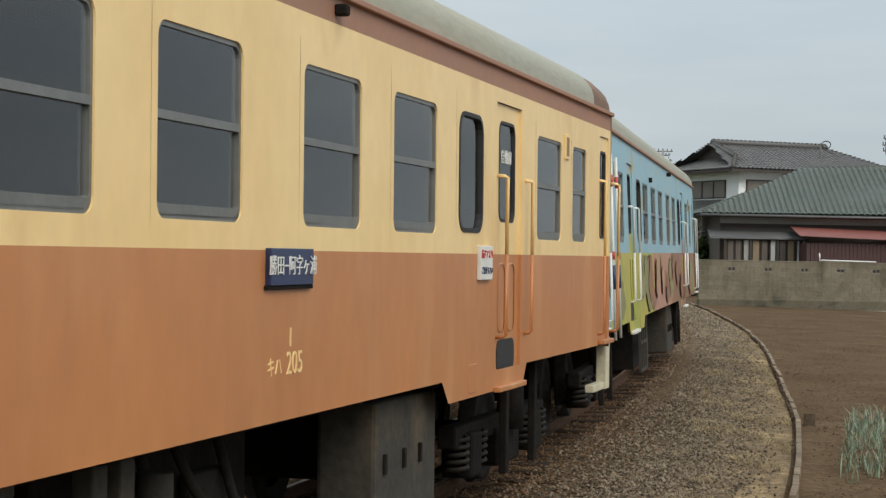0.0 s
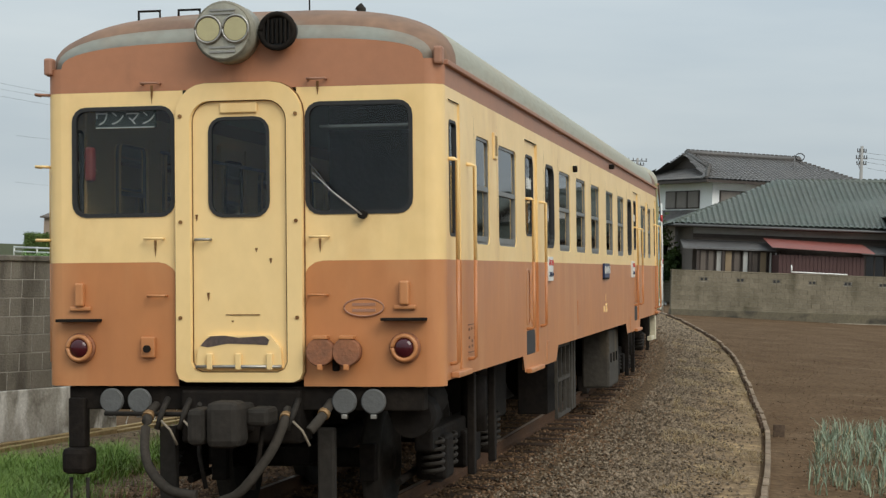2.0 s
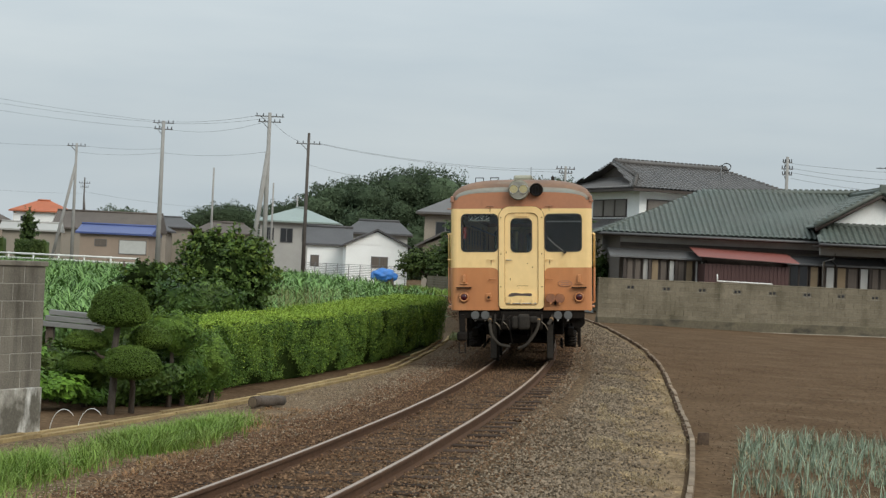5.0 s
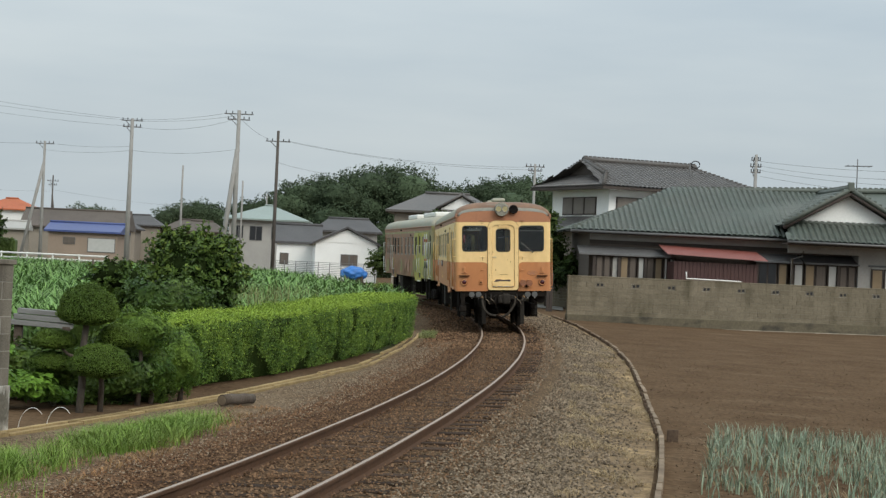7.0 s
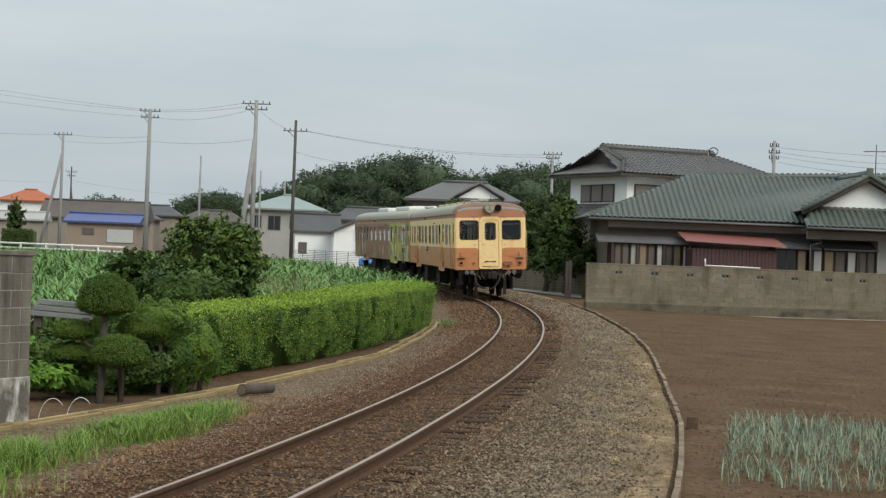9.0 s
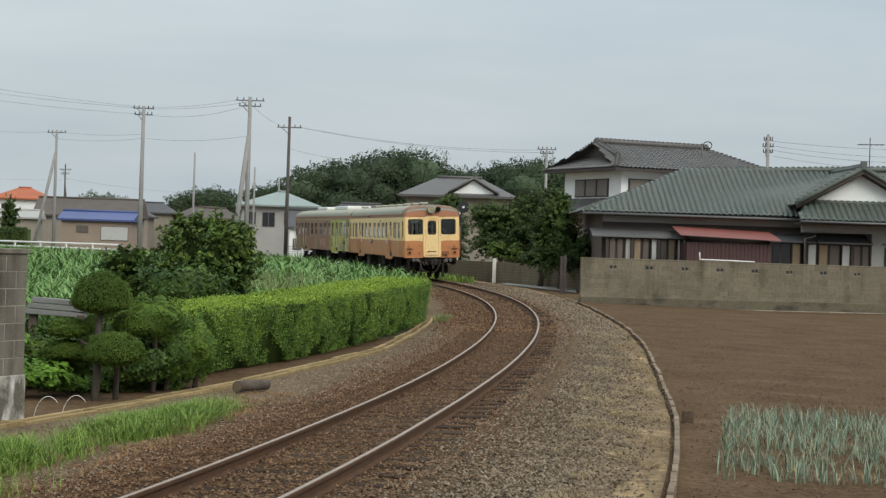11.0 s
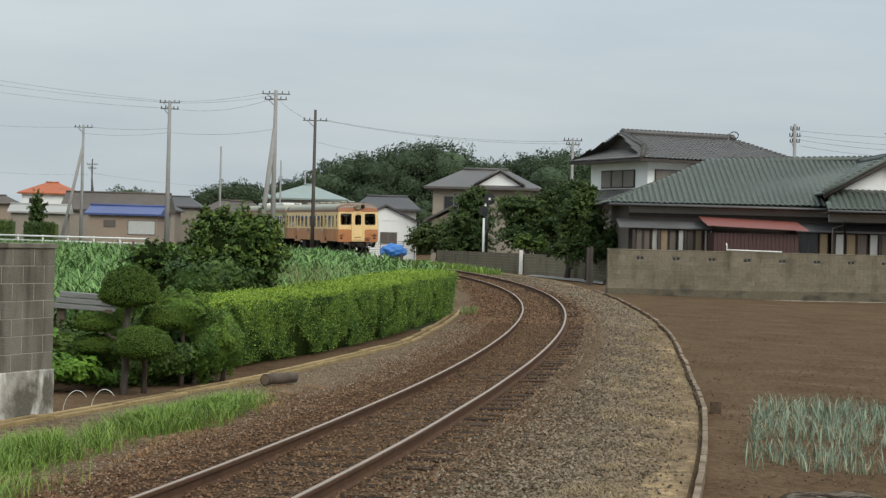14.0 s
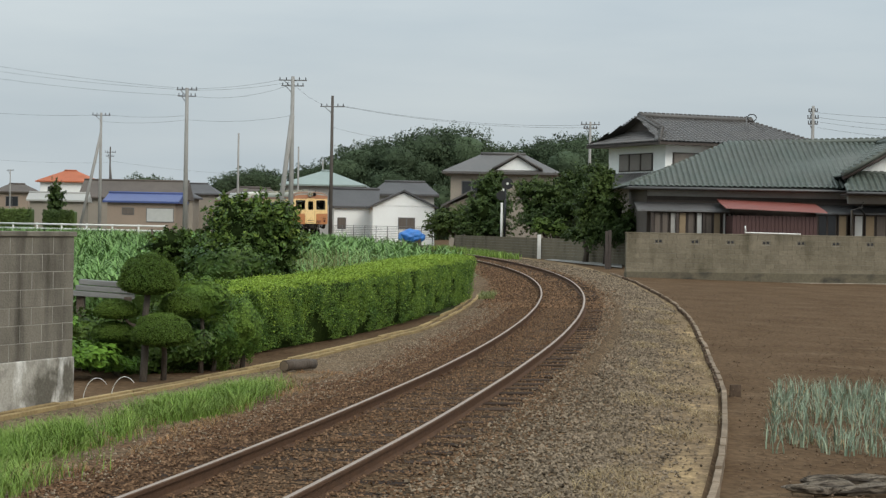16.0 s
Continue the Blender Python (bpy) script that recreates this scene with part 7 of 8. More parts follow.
def green_house():
    """Single-storey house with a green-grey tiled hip roof and a gabled wing."""
    h = thing("bungalow", "single-storey house with green-grey tiled hipped roof", "house")
    E, R = 86.0, 91.2
    xl, xr, ze, zr_ = 8.6, 27.0, 4.0, 6.22
    part("wall", box(xl + 1.0, xr, E + 0.9, E + 9.4, -0.3, ze + 0.1), OLDBOARD, h)
    bm = bmesh.new()
    tile_slope(bm, (xl, E, ze), (xr, E, ze + 0.1), (14.05, R, zr_), (xr, R, zr_ + 0.5))
    tile_slope(bm, (xl, E + 10.4, ze), (xl, E, ze), (14.05, R, zr_), (14.05, R, zr_))
    part("roof", bm, TILE_G, h, "green-grey pantile roof")
    ridge_bar((14.0, R, zr_ + 0.08), (xr, R, zr_ + 0.58), 0.14, TILE_G, h)
    ridge_bar((xl + 0.1, E + 0.1, ze + 0.06), (14.0, R, zr_ + 0.05), 0.11, TILE_G, h, "hip_ridge")
    part("fascia", box(xl, xr, E - 0.02, E + 0.06, ze - 0.16, ze - 0.02), DARKWOOD, h)
    part("soffit", box(xl + 0.1, xr, E + 0.05, E + 0.95, ze - 0.12, ze - 0.06), DARKWOOD, h)
    part("gutter", tube([(xl, E - 0.08, ze - 0.06), (xr, E - 0.08, ze - 0.09)], 0.06, 8), GREYTIN, h)
    part("frieze", box(xl + 1.0, xr, E + 0.84, E + 0.92, ze - 0.42, ze - 0.14), PALEWALL, h)
    part("frieze_beam", box(xl + 1.0, xr, E + 0.80, E + 0.90, ze - 0.60, ze - 0.44), DARKWOOD, h)
    y = E + 0.85
    # veranda roofs
    for x0, x1 in ((xl + 0.4, 13.3), (17.3, 19.5), (19.6, 22.2), (22.6, 25.6)):
        bm = bmesh.new()
        vs = [bm.verts.new(p) for p in ((x0, E - 0.45, 2.92), (x1, E - 0.45, 2.92), (x1, y, 3.28), (x0, y, 3.28), (x0, E - 0.45, 2.84), (x1, E - 0.45, 2.84), (x1, y, 3.20), (x0, y, 3.20))]
        for q in ((0, 1, 2, 3), (4, 5, 6, 7), (0, 1, 5, 4), (1, 2, 6, 5), (3, 0, 4, 7)):
            bm.faces.new([vs[i] for i in q])
        part("veranda_roof", bm, GREYTIN, h)
    # sliding screens, windows and posts along the veranda
    for x0, x1, m_, nm in ((9.8, 10.15, SHUTTER, "shutter"), (10.17, 10.5, SHUTTER, "shutter"), (10.55, 10.88, PALEWALL, "screen"), (10.95, 11.35, TANBLIND, "window"), (11.37, 11.72, SHUTTER, "window"), (11.78, 12.1, SHOJI, "screen"), (12.2, 12.55, SHUTTER, "window"), (12.57, 12.95, TANBLIND, "window"), (13.0, 13.2, SHOJI, "screen"), (13.24, 13.45, SHOJI, "screen"),
                           (17.45, 18.35, WINDOWDARK, "window"), (18.4, 18.85, TANBLIND, "window"), (19.14, 19.6, SHOJI, "screen"), (19.66, 20.15, TANBLIND, "window"), (20.17, 20.68, SHUTTER, "window"), (20.75, 21.2, SHOJI, "screen"), (21.3, 21.68, SHUTTER, "shutter"), (21.7, 22.08, SHUTTER, "shutter")):
        panel(h, nm, x0, x1, 1.2, 2.84, E - 0.16, m_)
    for x in (9.72, 10.9, 12.14, 13.5, 17.4, 19.05, 21.25):
        part("veranda_post", box(x - 0.06, x + 0.06, E - 0.35, E - 0.23, 0, 2.88), DARKWOOD, h)
    part("dado", box(xl + 1.0, xr, y - 0.06, y + 0.04, -0.3, 1.18), OLDBOARD, h)
    part("rainwater_pipe", tube([(19.5, E - 0.5, 3.45), (19.45, E - 0.5, 3.2), (18.98, E - 0.5, 3.05), (18.98, E - 0.5, 0.2)], 0.055, 8), PALEWALL, h)
    # gabled wing
    W0, x0, x1, xc, B0 = 84.0, 18.4, 24.6, 21.47, E + 5.2
    bm = bmesh.new()
    tile_slope(bm, (x0, W0, 3.88), (x1, W0, 3.88), (x0 + 0.35, W0 + 1.5, 4.72), (x1 - 0.35, W0 + 1.5, 4.72))
    tile_slope(bm, (x0 + 0.05, B0, 4.60), (x0 + 0.05, W0 + 1.0, 4.60), (xc, B0, 6.36), (xc, W0 + 1.0, 6.36))
    tile_slope(bm, (x1, W0 + 1.0, 4.60), (x1, B0, 4.60), (xc, W0 + 1.0, 6.36), (xc, B0, 6.36))
    wing = part("wing_roof", bm, TILE_G, h, "gabled wing with green-grey tiles")
    bm = bmesh.new()
    vs = [[bm.verts.new((x, yy, z)) for x, z in ((18.9, 4.62), (24.1, 4.62), (xc, 6.12))] for yy in (W0 + 1.52, W0 + 1.7)]
    bm.faces.new(vs[0])
    bm.faces.new(vs[1])
    for i in range(3):
        bm.faces.new((vs[0][i], vs[0][(i + 1) % 3], vs[1][(i + 1) % 3], vs[1][i]))
    part("gable_end", bm, PLASTER, wing, "white plastered gable")
    for s in (-1, 1):
        part("barge_board", tube([(xc, W0 + 1.04, 6.20), (xc + s * 3.05, W0 + 1.04, 4.50)], 0.10, 6), DARKWOOD, wing)
        ridge_bar((xc, W0 + 0.98, 6.42), (xc + s * 3.05, W0 + 0.98, 4.68), 0.12, TILE_G, wing, "verge_ridge")
        ridge_bar((xc, W0 + 1.35, 6.44), (xc + s * 3.05, W0 + 1.35, 4.70), 0.09, TILE_G, wing, "verge_ridge")
    part("ridge_end", box(xc - 0.16, xc + 0.16, W0 + 0.86, W0 + 1.0, 6.30, 6.74, 0.05), TILE_G, wing, "upright ridge-end tile")
    ridge_bar((xc, W0 + 0.95, 6.46), (xc, B0, 6.46), 0.13, TILE_G, wing)
    ridge_bar((x0 + 0.3, W0 + 1.5, 4.78), (x1 - 0.3, W0 + 1.5, 4.78), 0.09, TILE_G, wing)
    part("wing_wall", box(22.14, x1 - 0.3, W0 + 1.6, E + 2, -0.3, 3.95), PALEWALL, h)
    part("wing_beam", box(x0 + 0.4, x1 - 0.3, W0 + 1.5, W0 + 1.75, 3.35, 3.9), PALEWALL, h)
    for a, b, m_ in ((22.75, 23.3, TANBLIND), (23.35, 23.9, SHOJI)):
        panel(h, "window", a, b, 1.2, 2.75, W0 + 1.55, m_)
    part("wing_fascia", box(x0, x1, W0 - 0.02, W0 + 0.05, 3.72, 3.86), DARKWOOD, h)
    part("wing_soffit", box(x0 + 0.05, x1 - 0.05, W0 + 0.06, W0 + 1.6, 3.72, 3.78), DARKWOOD, h)
    part("wing_gutter", tube([(x0, W0 - 0.08, 3.82), (x1, W0 - 0.08, 3.80)], 0.055, 8), GREYTIN, h)
    # tv aerial on the wing ridge
    ae = thing("tv_aerial", "thin television aerial standing on the roof", "aerial")
    part("mast", tube([(22.0, W0 + 2, 6.3), (22.0, W0 + 2, 7.9)], 0.025, 6), GREYTIN, ae)
    part("boom", tube([(21.4, W0 + 2, 7.55), (22.7, W0 + 2, 7.6)], 0.02, 6), GREYTIN, ae)
    for k in np.linspace(21.5, 22.6, 6):
        part("element", tube([(k, W0 + 1.6, 7.57), (k, W0 + 2.4, 7.57)], 0.012, 5), GREYTIN, ae)


green_house()


def maroon_shed():
    s = thing("shed", "maroon sheet-metal shed with faded red tin roof", "shed")
    y0, y1, x0, x1 = 83.6, 86.3, 13.15, 17.0
    n = 22
    w = (x1 - x0) / n
    sheet = part("sheet", box(0, w - 0.012, y0, y0 + 0.06, -0.1, 2.70), MAROON, s)
    sheet.matrix_basis = pose(x0, 0, 0)
    for i in range(1, n):
        again("sheet", sheet, s, pose(x0 + w * i, -0.012 * (i % 2), 0))
    part("body", box(x0 + 0.02, x1 - 0.02, y0 + 0.07, y1, -0.1, 2.68), MAROON, s)
    bm = bmesh.new()
    n = 34
    prev = None
    for i in range(n * 2 + 1):
        t = i / (n * 2)
        z = 0.10 - 0.14 * t + (0.04 if i % 2 else 0.0)
        row = [bm.verts.new((12.8 + 4.65 * t, y0 - 0.4, 2.88 + z)), bm.verts.new((12.8 + 4.65 * t, y1, 3.34 + z))]
        if prev:
            bm.faces.new((prev[0], row[0], row[1], prev[1]))
        prev = row
    part("roof", bm, REDROOF, s, "faded red corrugated roof")
    pl = thing("rail_pipe", "white plastic pipe resting along the wall top", "pipe")
    pts = [Vector((12.35, 75.25, 1.87)) + Vector((k * 2.4, k * 0.6, 0.05 - 0.03 * k)) for k in np.linspace(0, 1, 6)]
    part("pipe", tube([pts[0] + Vector((0, 0, 0.28)), pts[0] + Vector((0.02, 0, 0.1))] + pts, 0.028, 8), WHITE, pl)


maroon_shed()


def tall_house():
    """Two-storey white house with dark tiles."""
    h = thing("two_storey_house", "two-storey white plastered house with dark tiled roof", "house", m=pose(12.0, 100.0, 0, 0, 0, 24))
    L, Dp, ze, zr_ = 9.0, 6.3, 6.75, 8.25
    part("upper_wall", box(0, L, 0, Dp, 4.6, ze + 0.15), PLASTER, h, "white plaster upper storey")
    part("lower_wall", box(-0.2, L, -0.1, Dp, -0.4, 4.6), BEIGE, h)
    o = 0.95
    bm = bmesh.new()
    tile_slope(bm, (-o, -o, ze), (L + o, -o, ze), (0.05, Dp / 2, zr_), (L - 1.5, Dp / 2, zr_))
    tile_slope(bm, (-o, Dp + o, ze), (-o, -o, ze), (0.55, Dp / 2 + 1.9, ze + 0.75), (0.55, Dp / 2 - 1.9, ze + 0.75))
    tile_slope(bm, (L + o, -o, ze), (L + o, Dp + o, ze), (L - 1.5, Dp / 2, zr_), (L - 1.5, Dp / 2, zr_))
    tile_slope(bm, (L + o, Dp + o, ze), (-o, Dp + o, ze), (L - 1.5, Dp / 2, zr_), (0.05, Dp / 2, zr_))
    roof = part("roof", bm, TILE_D, h, "dark grey tiled roof")
    bm = bmesh.new()
    bm.faces.new([bm.verts.new(p) for p in ((0.32, Dp / 2 - 2.7, ze + 0.5), (0.32, Dp / 2 + 2.7, ze + 0.5), (0.32, Dp / 2, zr_ + 0.02))])
    part("gable_board", bm, DARKWOOD, roof)
    for s in (-1, 1):
        ridge_bar((0.2, Dp / 2, zr_ + 0.08), (0.1, Dp / 2 + s * 2.6, ze + 0.72), 0.13, TILE_D, roof, "verge_ridge")
    ridge_bar((0.1, Dp / 2, zr_ + 0.12), (L - 1.4, Dp / 2, zr_ + 0.12), 0.16, TILE_D, roof)
    ridge_bar((-o, -o, ze + 0.06), (0.2, Dp / 2 - 2.4, ze + 0.85), 0.1, TILE_D, roof, "hip_ridge")
    ridge_bar((L + o, -o, ze + 0.06), (L - 1.5, Dp / 2, zr_), 0.1, TILE_D, roof, "hip_ridge")
    part("fascia", box(-o, L + o, -o - 0.02, -o + 0.06, ze - 0.16, ze - 0.02), DARKWOOD, h)
    part("fascia", box(-o - 0.02, -o + 0.06, -o, Dp + o, ze - 0.16, ze - 0.02), DARKWOOD, h)
    part("soffit", box(-o + 0.05, L + o - 0.05, -o + 0.05, Dp + o - 0.05, ze - 0.13, ze - 0.08), PALEWALL, h)
    for a, b, m_ in ((0.45, 1.75, SCREEN), (1.8, 2.6, WINDOWDARK), (2.65, 4.0, SCREEN), (4.1, 5.2, WINDOWDARK)):
        panel(h, "window", a, b, 5.22, 6.22, -0.02, m_)
    for a, b in ((1.3, 2.5), (2.56, 3.76), (3.82, 5.0)):
        fr = part("window", box(-0.06, 0.04, a, b, 5.22, 6.22), DARKWOOD, h)
        part("pane", box(-0.09, -0.05, a + 0.06, b - 0.06, 5.28, 6.16), SCREEN, fr)
    # skirt roof over the ground floor
    bm = bmesh.new()
    tile_slope(bm, (-1.0, Dp + 0.2, 4.25), (-1.0, -1.1, 4.25), (0, Dp + 0.2, 5.1), (0, 0, 5.1))
    tile_slope(bm, (-1.0, -1.1, 4.25), (L, -1.1, 4.25), (0, 0, 5.0), (L, 0, 5.0))
    part("skirt_roof", bm, TILE_D, h, "lower tiled skirt roof")
    part("balcony", box(0.2, 2.0, -1.2, -0.05, 4.65, 5.2, 0.02), PLASTER, h, "white balcony parapet")
    ae = thing("tv_aerial", "thin television aerial standing on the roof", "aerial")
    p = Vector((17.03, 104.0, 8.31))
    part("mast", tube([(p.x, p.y, p.z - 1.6), (p.x, p.y, p.z + 0.2)], 0.04, 6), GREYTIN, ae)
    part("ring", tube([(p.x + 0.3 + 0.25 * math.cos(a), p.y, p.z + 0.1 + 0.2 * math.sin(a)) for a in np.linspace(0, math.tau, 14)], 0.03, 6), GASKET, ae)


tall_house()


def small_house(name, label, x, y, w, d, z0, ze, zr_, rot, wall_m, roof_m, style, wins=(), over=0.5, ridge_frac=0.45):
    """A plain house further off: walls, roof, and windows in its front (x0, x1, z0, z1, material)."""
    h = thing(name, label, "house", m=pose(x, y, 0, 0, 0, rot))
    part("wall", box(-w / 2, w / 2, -d / 2, d / 2, z0, ze + 0.05), wall_m, h)
    bm = bmesh.new()
    a, b = w / 2 + over, d / 2 + over
    if style == "gable_front":
        pts = [(-a, -b, ze), (0, -b, zr_), (a, -b, ze), (-a, b, ze), (0, b, zr_), (a, b, ze)]
        vs = [bm.verts.new(p) for p in pts] + [bm.verts.new((p[0], p[1], p[2] - 0.16)) for p in pts]
        for q in ((0, 1, 4, 3), (1, 2, 5, 4), (0, 1, 7, 6), (1, 2, 8, 7), (3, 4, 10, 9), (4, 5, 11, 10), (0, 3, 9, 6), (2, 5, 11, 8), (6, 7, 10, 9), (7, 8, 11, 10)):
            bm.faces.new([vs[i] for i in q])
        for yy in (-d / 2, d / 2):
            g = bmesh.new()
            g.faces.new([g.verts.new(p) for p in ((-w / 2, yy, ze), (w / 2, yy, ze), (0, yy, zr_ - (zr_ - ze) * over / a - 0.12))])
            part("gable_end", g, wall_m, h)
    else:
        r = (w / 2 * ridge_frac) if style == "hip" else a
        pts = [(-a, -b, ze), (a, -b, ze), (a, b, ze), (-a, b, ze), (-r, 0, zr_), (r, 0, zr_)]
        vs = [bm.verts.new(p) for p in pts] + [bm.verts.new((p[0], p[1], p[2] - 0.18)) for p in pts[:4]]
        for q in ((0, 1, 5, 4), (1, 2, 5), (2, 3, 4, 5), (3, 0, 4), (0, 1, 7, 6), (1, 2, 8, 7), (2, 3, 9, 8), (3, 0, 6, 9), (6, 7, 8, 9)):
            bm.faces.new([vs[i] for i in q])
        part("ridge", tube([(-r, 0, zr_ + 0.05), (r, 0, zr_ + 0.05)], 0.13, 6), roof_m, h)
    part("roof", bm, roof_m, h)
    for x0, x1, za, zb_, m_ in wins:
        panel(h, "window", x0, x1, za, zb_, -d / 2, m_, frame_m=GREYTIN)
    return h


p = (4.84, 150.0, 4.65)
mid = small_house("house", "two-storey grey house with dark tiled roof", p[0], 152.0, 8.2, 6.5, 0.5, 6.45, 8.0, -4, BEIGE, TILE_D, "hip", ((-3.2, -1.6, 4.4, 5.7, WINDOWDARK), (-1.2, 0.4, 4.4, 5.7, PLASTER), (1.4, 2.6, 4.4, 5.7, WINDOWDARK)), 0.7)


def front_gable(house, cx, y0, y1, half, ze, zr_):
    """A cross gable in a roof: two slopes, white plaster and ridge tiles."""
    bm = bmesh.new()
    tile_slope(bm, (cx - half, y1, ze), (cx - half, y0, ze), (cx, y1, zr_), (cx, y0, zr_))
    tile_slope(bm, (cx + half, y0, ze), (cx + half, y1, ze), (cx, y0, zr_), (cx, y1, zr_))
    g = part("gable_roof", bm, TILE_D, house, "dark tiled cross gable")
    bm = bmesh.new()
    bm.faces.new([bm.verts.new(q) for q in ((cx - half * 0.86, y0 + 0.3, ze), (cx + half * 0.86, y0 + 0.3, ze), (cx, y0 + 0.3, zr_ - 0.12))])
    part("gable_end", bm, PLASTER, g, "white plastered gable")
    for k in (-1, 1):
        ridge_bar((cx, y0, zr_ + 0.06), (cx + k * half, y0, ze + 0.06), 0.11, TILE_D, g, "verge_ridge", False)
    ridge_bar((cx, y0, zr_ + 0.1), (cx, y1, zr_ + 0.1), 0.12, TILE_D, g)


front_gable(mid, 1.30, -3.85, 0.2, 2.0, 6.62, 7.80)
p = (1.94, 140.0, 3.99)
small_house("house", "low annex with stacked dark tiled roofs", p[0] + 0.4, 142.0, 3.4, 4.0, 0.4, 3.6, 4.8, -6, BEIGE, TILE_D, "gable_front", (), 0.6)
p = (-3.61, 152.0, 2.43)
small_house("garage", "white gabled garage with plain grey roof", p[0], 156.0, 5.1, 9.0, 0.4, 3.55, 4.95, 4, PLASTER, SLATE, "gable_front", ((-0.45, 0.25, 1.7, 2.65, SHUTTER), (0.25, 0.95, 1.7, 2.65, SHUTTER)), 0.3)
p = (-8.08, 160.0, 2.38)
small_house("garage", "white side wing with long grey slate roof", p[0] + 0.3, 162.0, 3.6, 6.0, 0.4, 3.6, 5.1, 2, PLASTER, SLATE, "gable", ((-1.5, -0.75, 1.6, 2.6, SHUTTER),), 0.3)
p = (-3.77, 175.0, 4.93)
small_house("house", "grey house with low dark slate roof", p[0], 178.0, 5.6, 6.0, 0.6, 5.0, 6.2, 0, PALEWALL, SLATE, "hip", (), 0.5, 0.7)
p = (-13.42, 205.0, 4.97)
small_house("house", "pale two-storey house with light green hipped roof", p[0], 208.0, 8.2, 8.0, 0.8, 6.4, 8.0, 0, PALEWALL, MINT, "hip", ((-3.6, -2.5, 4.2, 5.6, WINDOWDARK), (-1.8, -0.4, 4.0, 5.6, WINDOWDARK), (0.6, 2.0, 4.2, 5.6, WINDOWDARK)), 0.7, 0.12)
p = (-29.57, 180.0, 2.62)
small_house("house", "low pinkish house with bright blue metal roof", p[0] - 0.2, 184.0, 6.7, 6.0, 0.6, 3.95, 4.75, 0, PINKWALL, BLUEROOF, "gable", ((-1.9, -0.7, 2.6, 3.3, SHUTTER), (0.5, 3.2, 1.9, 3.3, SHOJI)), 0.4)
p = (-36.35, 215.0, 5.38)
small_house("house", "long house with brown slate roof", p[0] - 0.4, 220.0, 11.6, 7.0, 0.8, 4.75, 6.8, 0, BEIGE, BROWNROOF, "gable", (), 0.5)
p = (-54.84, 265.0, 6.82)
small_house("house", "house with bright orange tiled hipped roof", p[0], 270.0, 7.4, 7.0, 0.8, 7.6, 9.2, 0, PLASTER, ORANGETILE, "hip", ((-2.6, -1.6, 5.6, 6.8, WINDOWDARK),), 0.6, 0.25)
p = (-61.3, 260.0, 5.4)
small_house("house", "small brown-roofed house by the road", p[0], 264.0, 4.6, 6.0, 0.8, 5.9, 7.0, 0, PINKWALL, BROWNROOF, "hip", ((-0.9, 0.9, 3.8, 5.2, WINDOWDARK),), 0.5, 0.5)
p = (-43.47, 205.0, 4.44)
small_house("shed", "low white-roofed shed by the road", p[0], 208.0, 6.0, 5.0, 0.8, 4.2, 5.0, 6, BEIGE, PALEWALL, "gable", (), 0.4)
for hx, hy, zz, wd, rm in ((-33.8, 252.5, 6.9, 5.6, SLATE), (-27.0, 256.0, 6.6, 7.0, BROWNROOF), (-24.8, 247.0, 6.3, 6.0, BROWNROOF), (-36.4, 244.0, 6.2, 7.0, SLATE)):
    small_house("house", "distant house with grey-brown roof", hx, hy, wd, 6.0, 0.8, zz - 1.0, zz + 0.35, 0, BEIGE, rm, "hip", (), 0.5, 0.5)


def guard_rail():
    g = thing("guard_rail", "white painted road guard rail with posts", "guard rail")
    a, b = Vector((-38.92, 150.0, 1.61)), Vector((-20.87, 138.0, 1.6))
    for dz in (0.0, -0.36):
        bm = bmesh.new()
        add_tube(bm, [a + Vector((0, 0, dz)), b + Vector((0, 0, dz))], 0.075, 6)
        part("beam", bm, WHITE, g)
    for k in np.linspace(0, 1, 9):
        p = a + (b - a) * k
        part("post", tube([(p.x, p.y, ground_z(p.x, p.y) - 0.1), (p.x, p.y, p.z + 0.1)], 0.07, 6), WHITE, g)
    hd = thing("clipped_hedge", "dark clipped hedge along the far road", "hedge")
    for x0, x1, zt in (((-41.82, 165.0, 2.81), (-36.85, 165.0, 3.05), 2.9), ((-35.83, 165.0, 2.72), (-32.99, 165.0, 2.77), 2.75)):
        c = (np.array(x0) + np.array(x1)) / 2
        part("growth", box(x0[0], x1[0], 164.3, 165.7, 0.3, zt, 0.15), TREELEAF, hd)
        n = 1300
        pts = np.stack([RNG.uniform(x0[0], x1[0], n), RNG.uniform(164.0, 164.4, n), RNG.uniform(0.4, zt + 0.1, n)], 1)
        leaf_cloud("leaves", pts, np.tile((0, -1, 0.4), (n, 1)), 0.11, TREELEAF, hd)


guard_rail()


def wire(p, q, sag, r=0.008):
    p, q = Vector(p), Vector(q)
    w = thing("overhead_wire", "thin dark overhead wire between poles", "wire", "overhead wires")
    pts = [p + (q - p) * t - Vector((0, 0, sag * 2 * t * (1 - t))) for t in np.linspace(0, 1, 13)]
    part("wire", tube(pts, r, 5), GASKET, w)


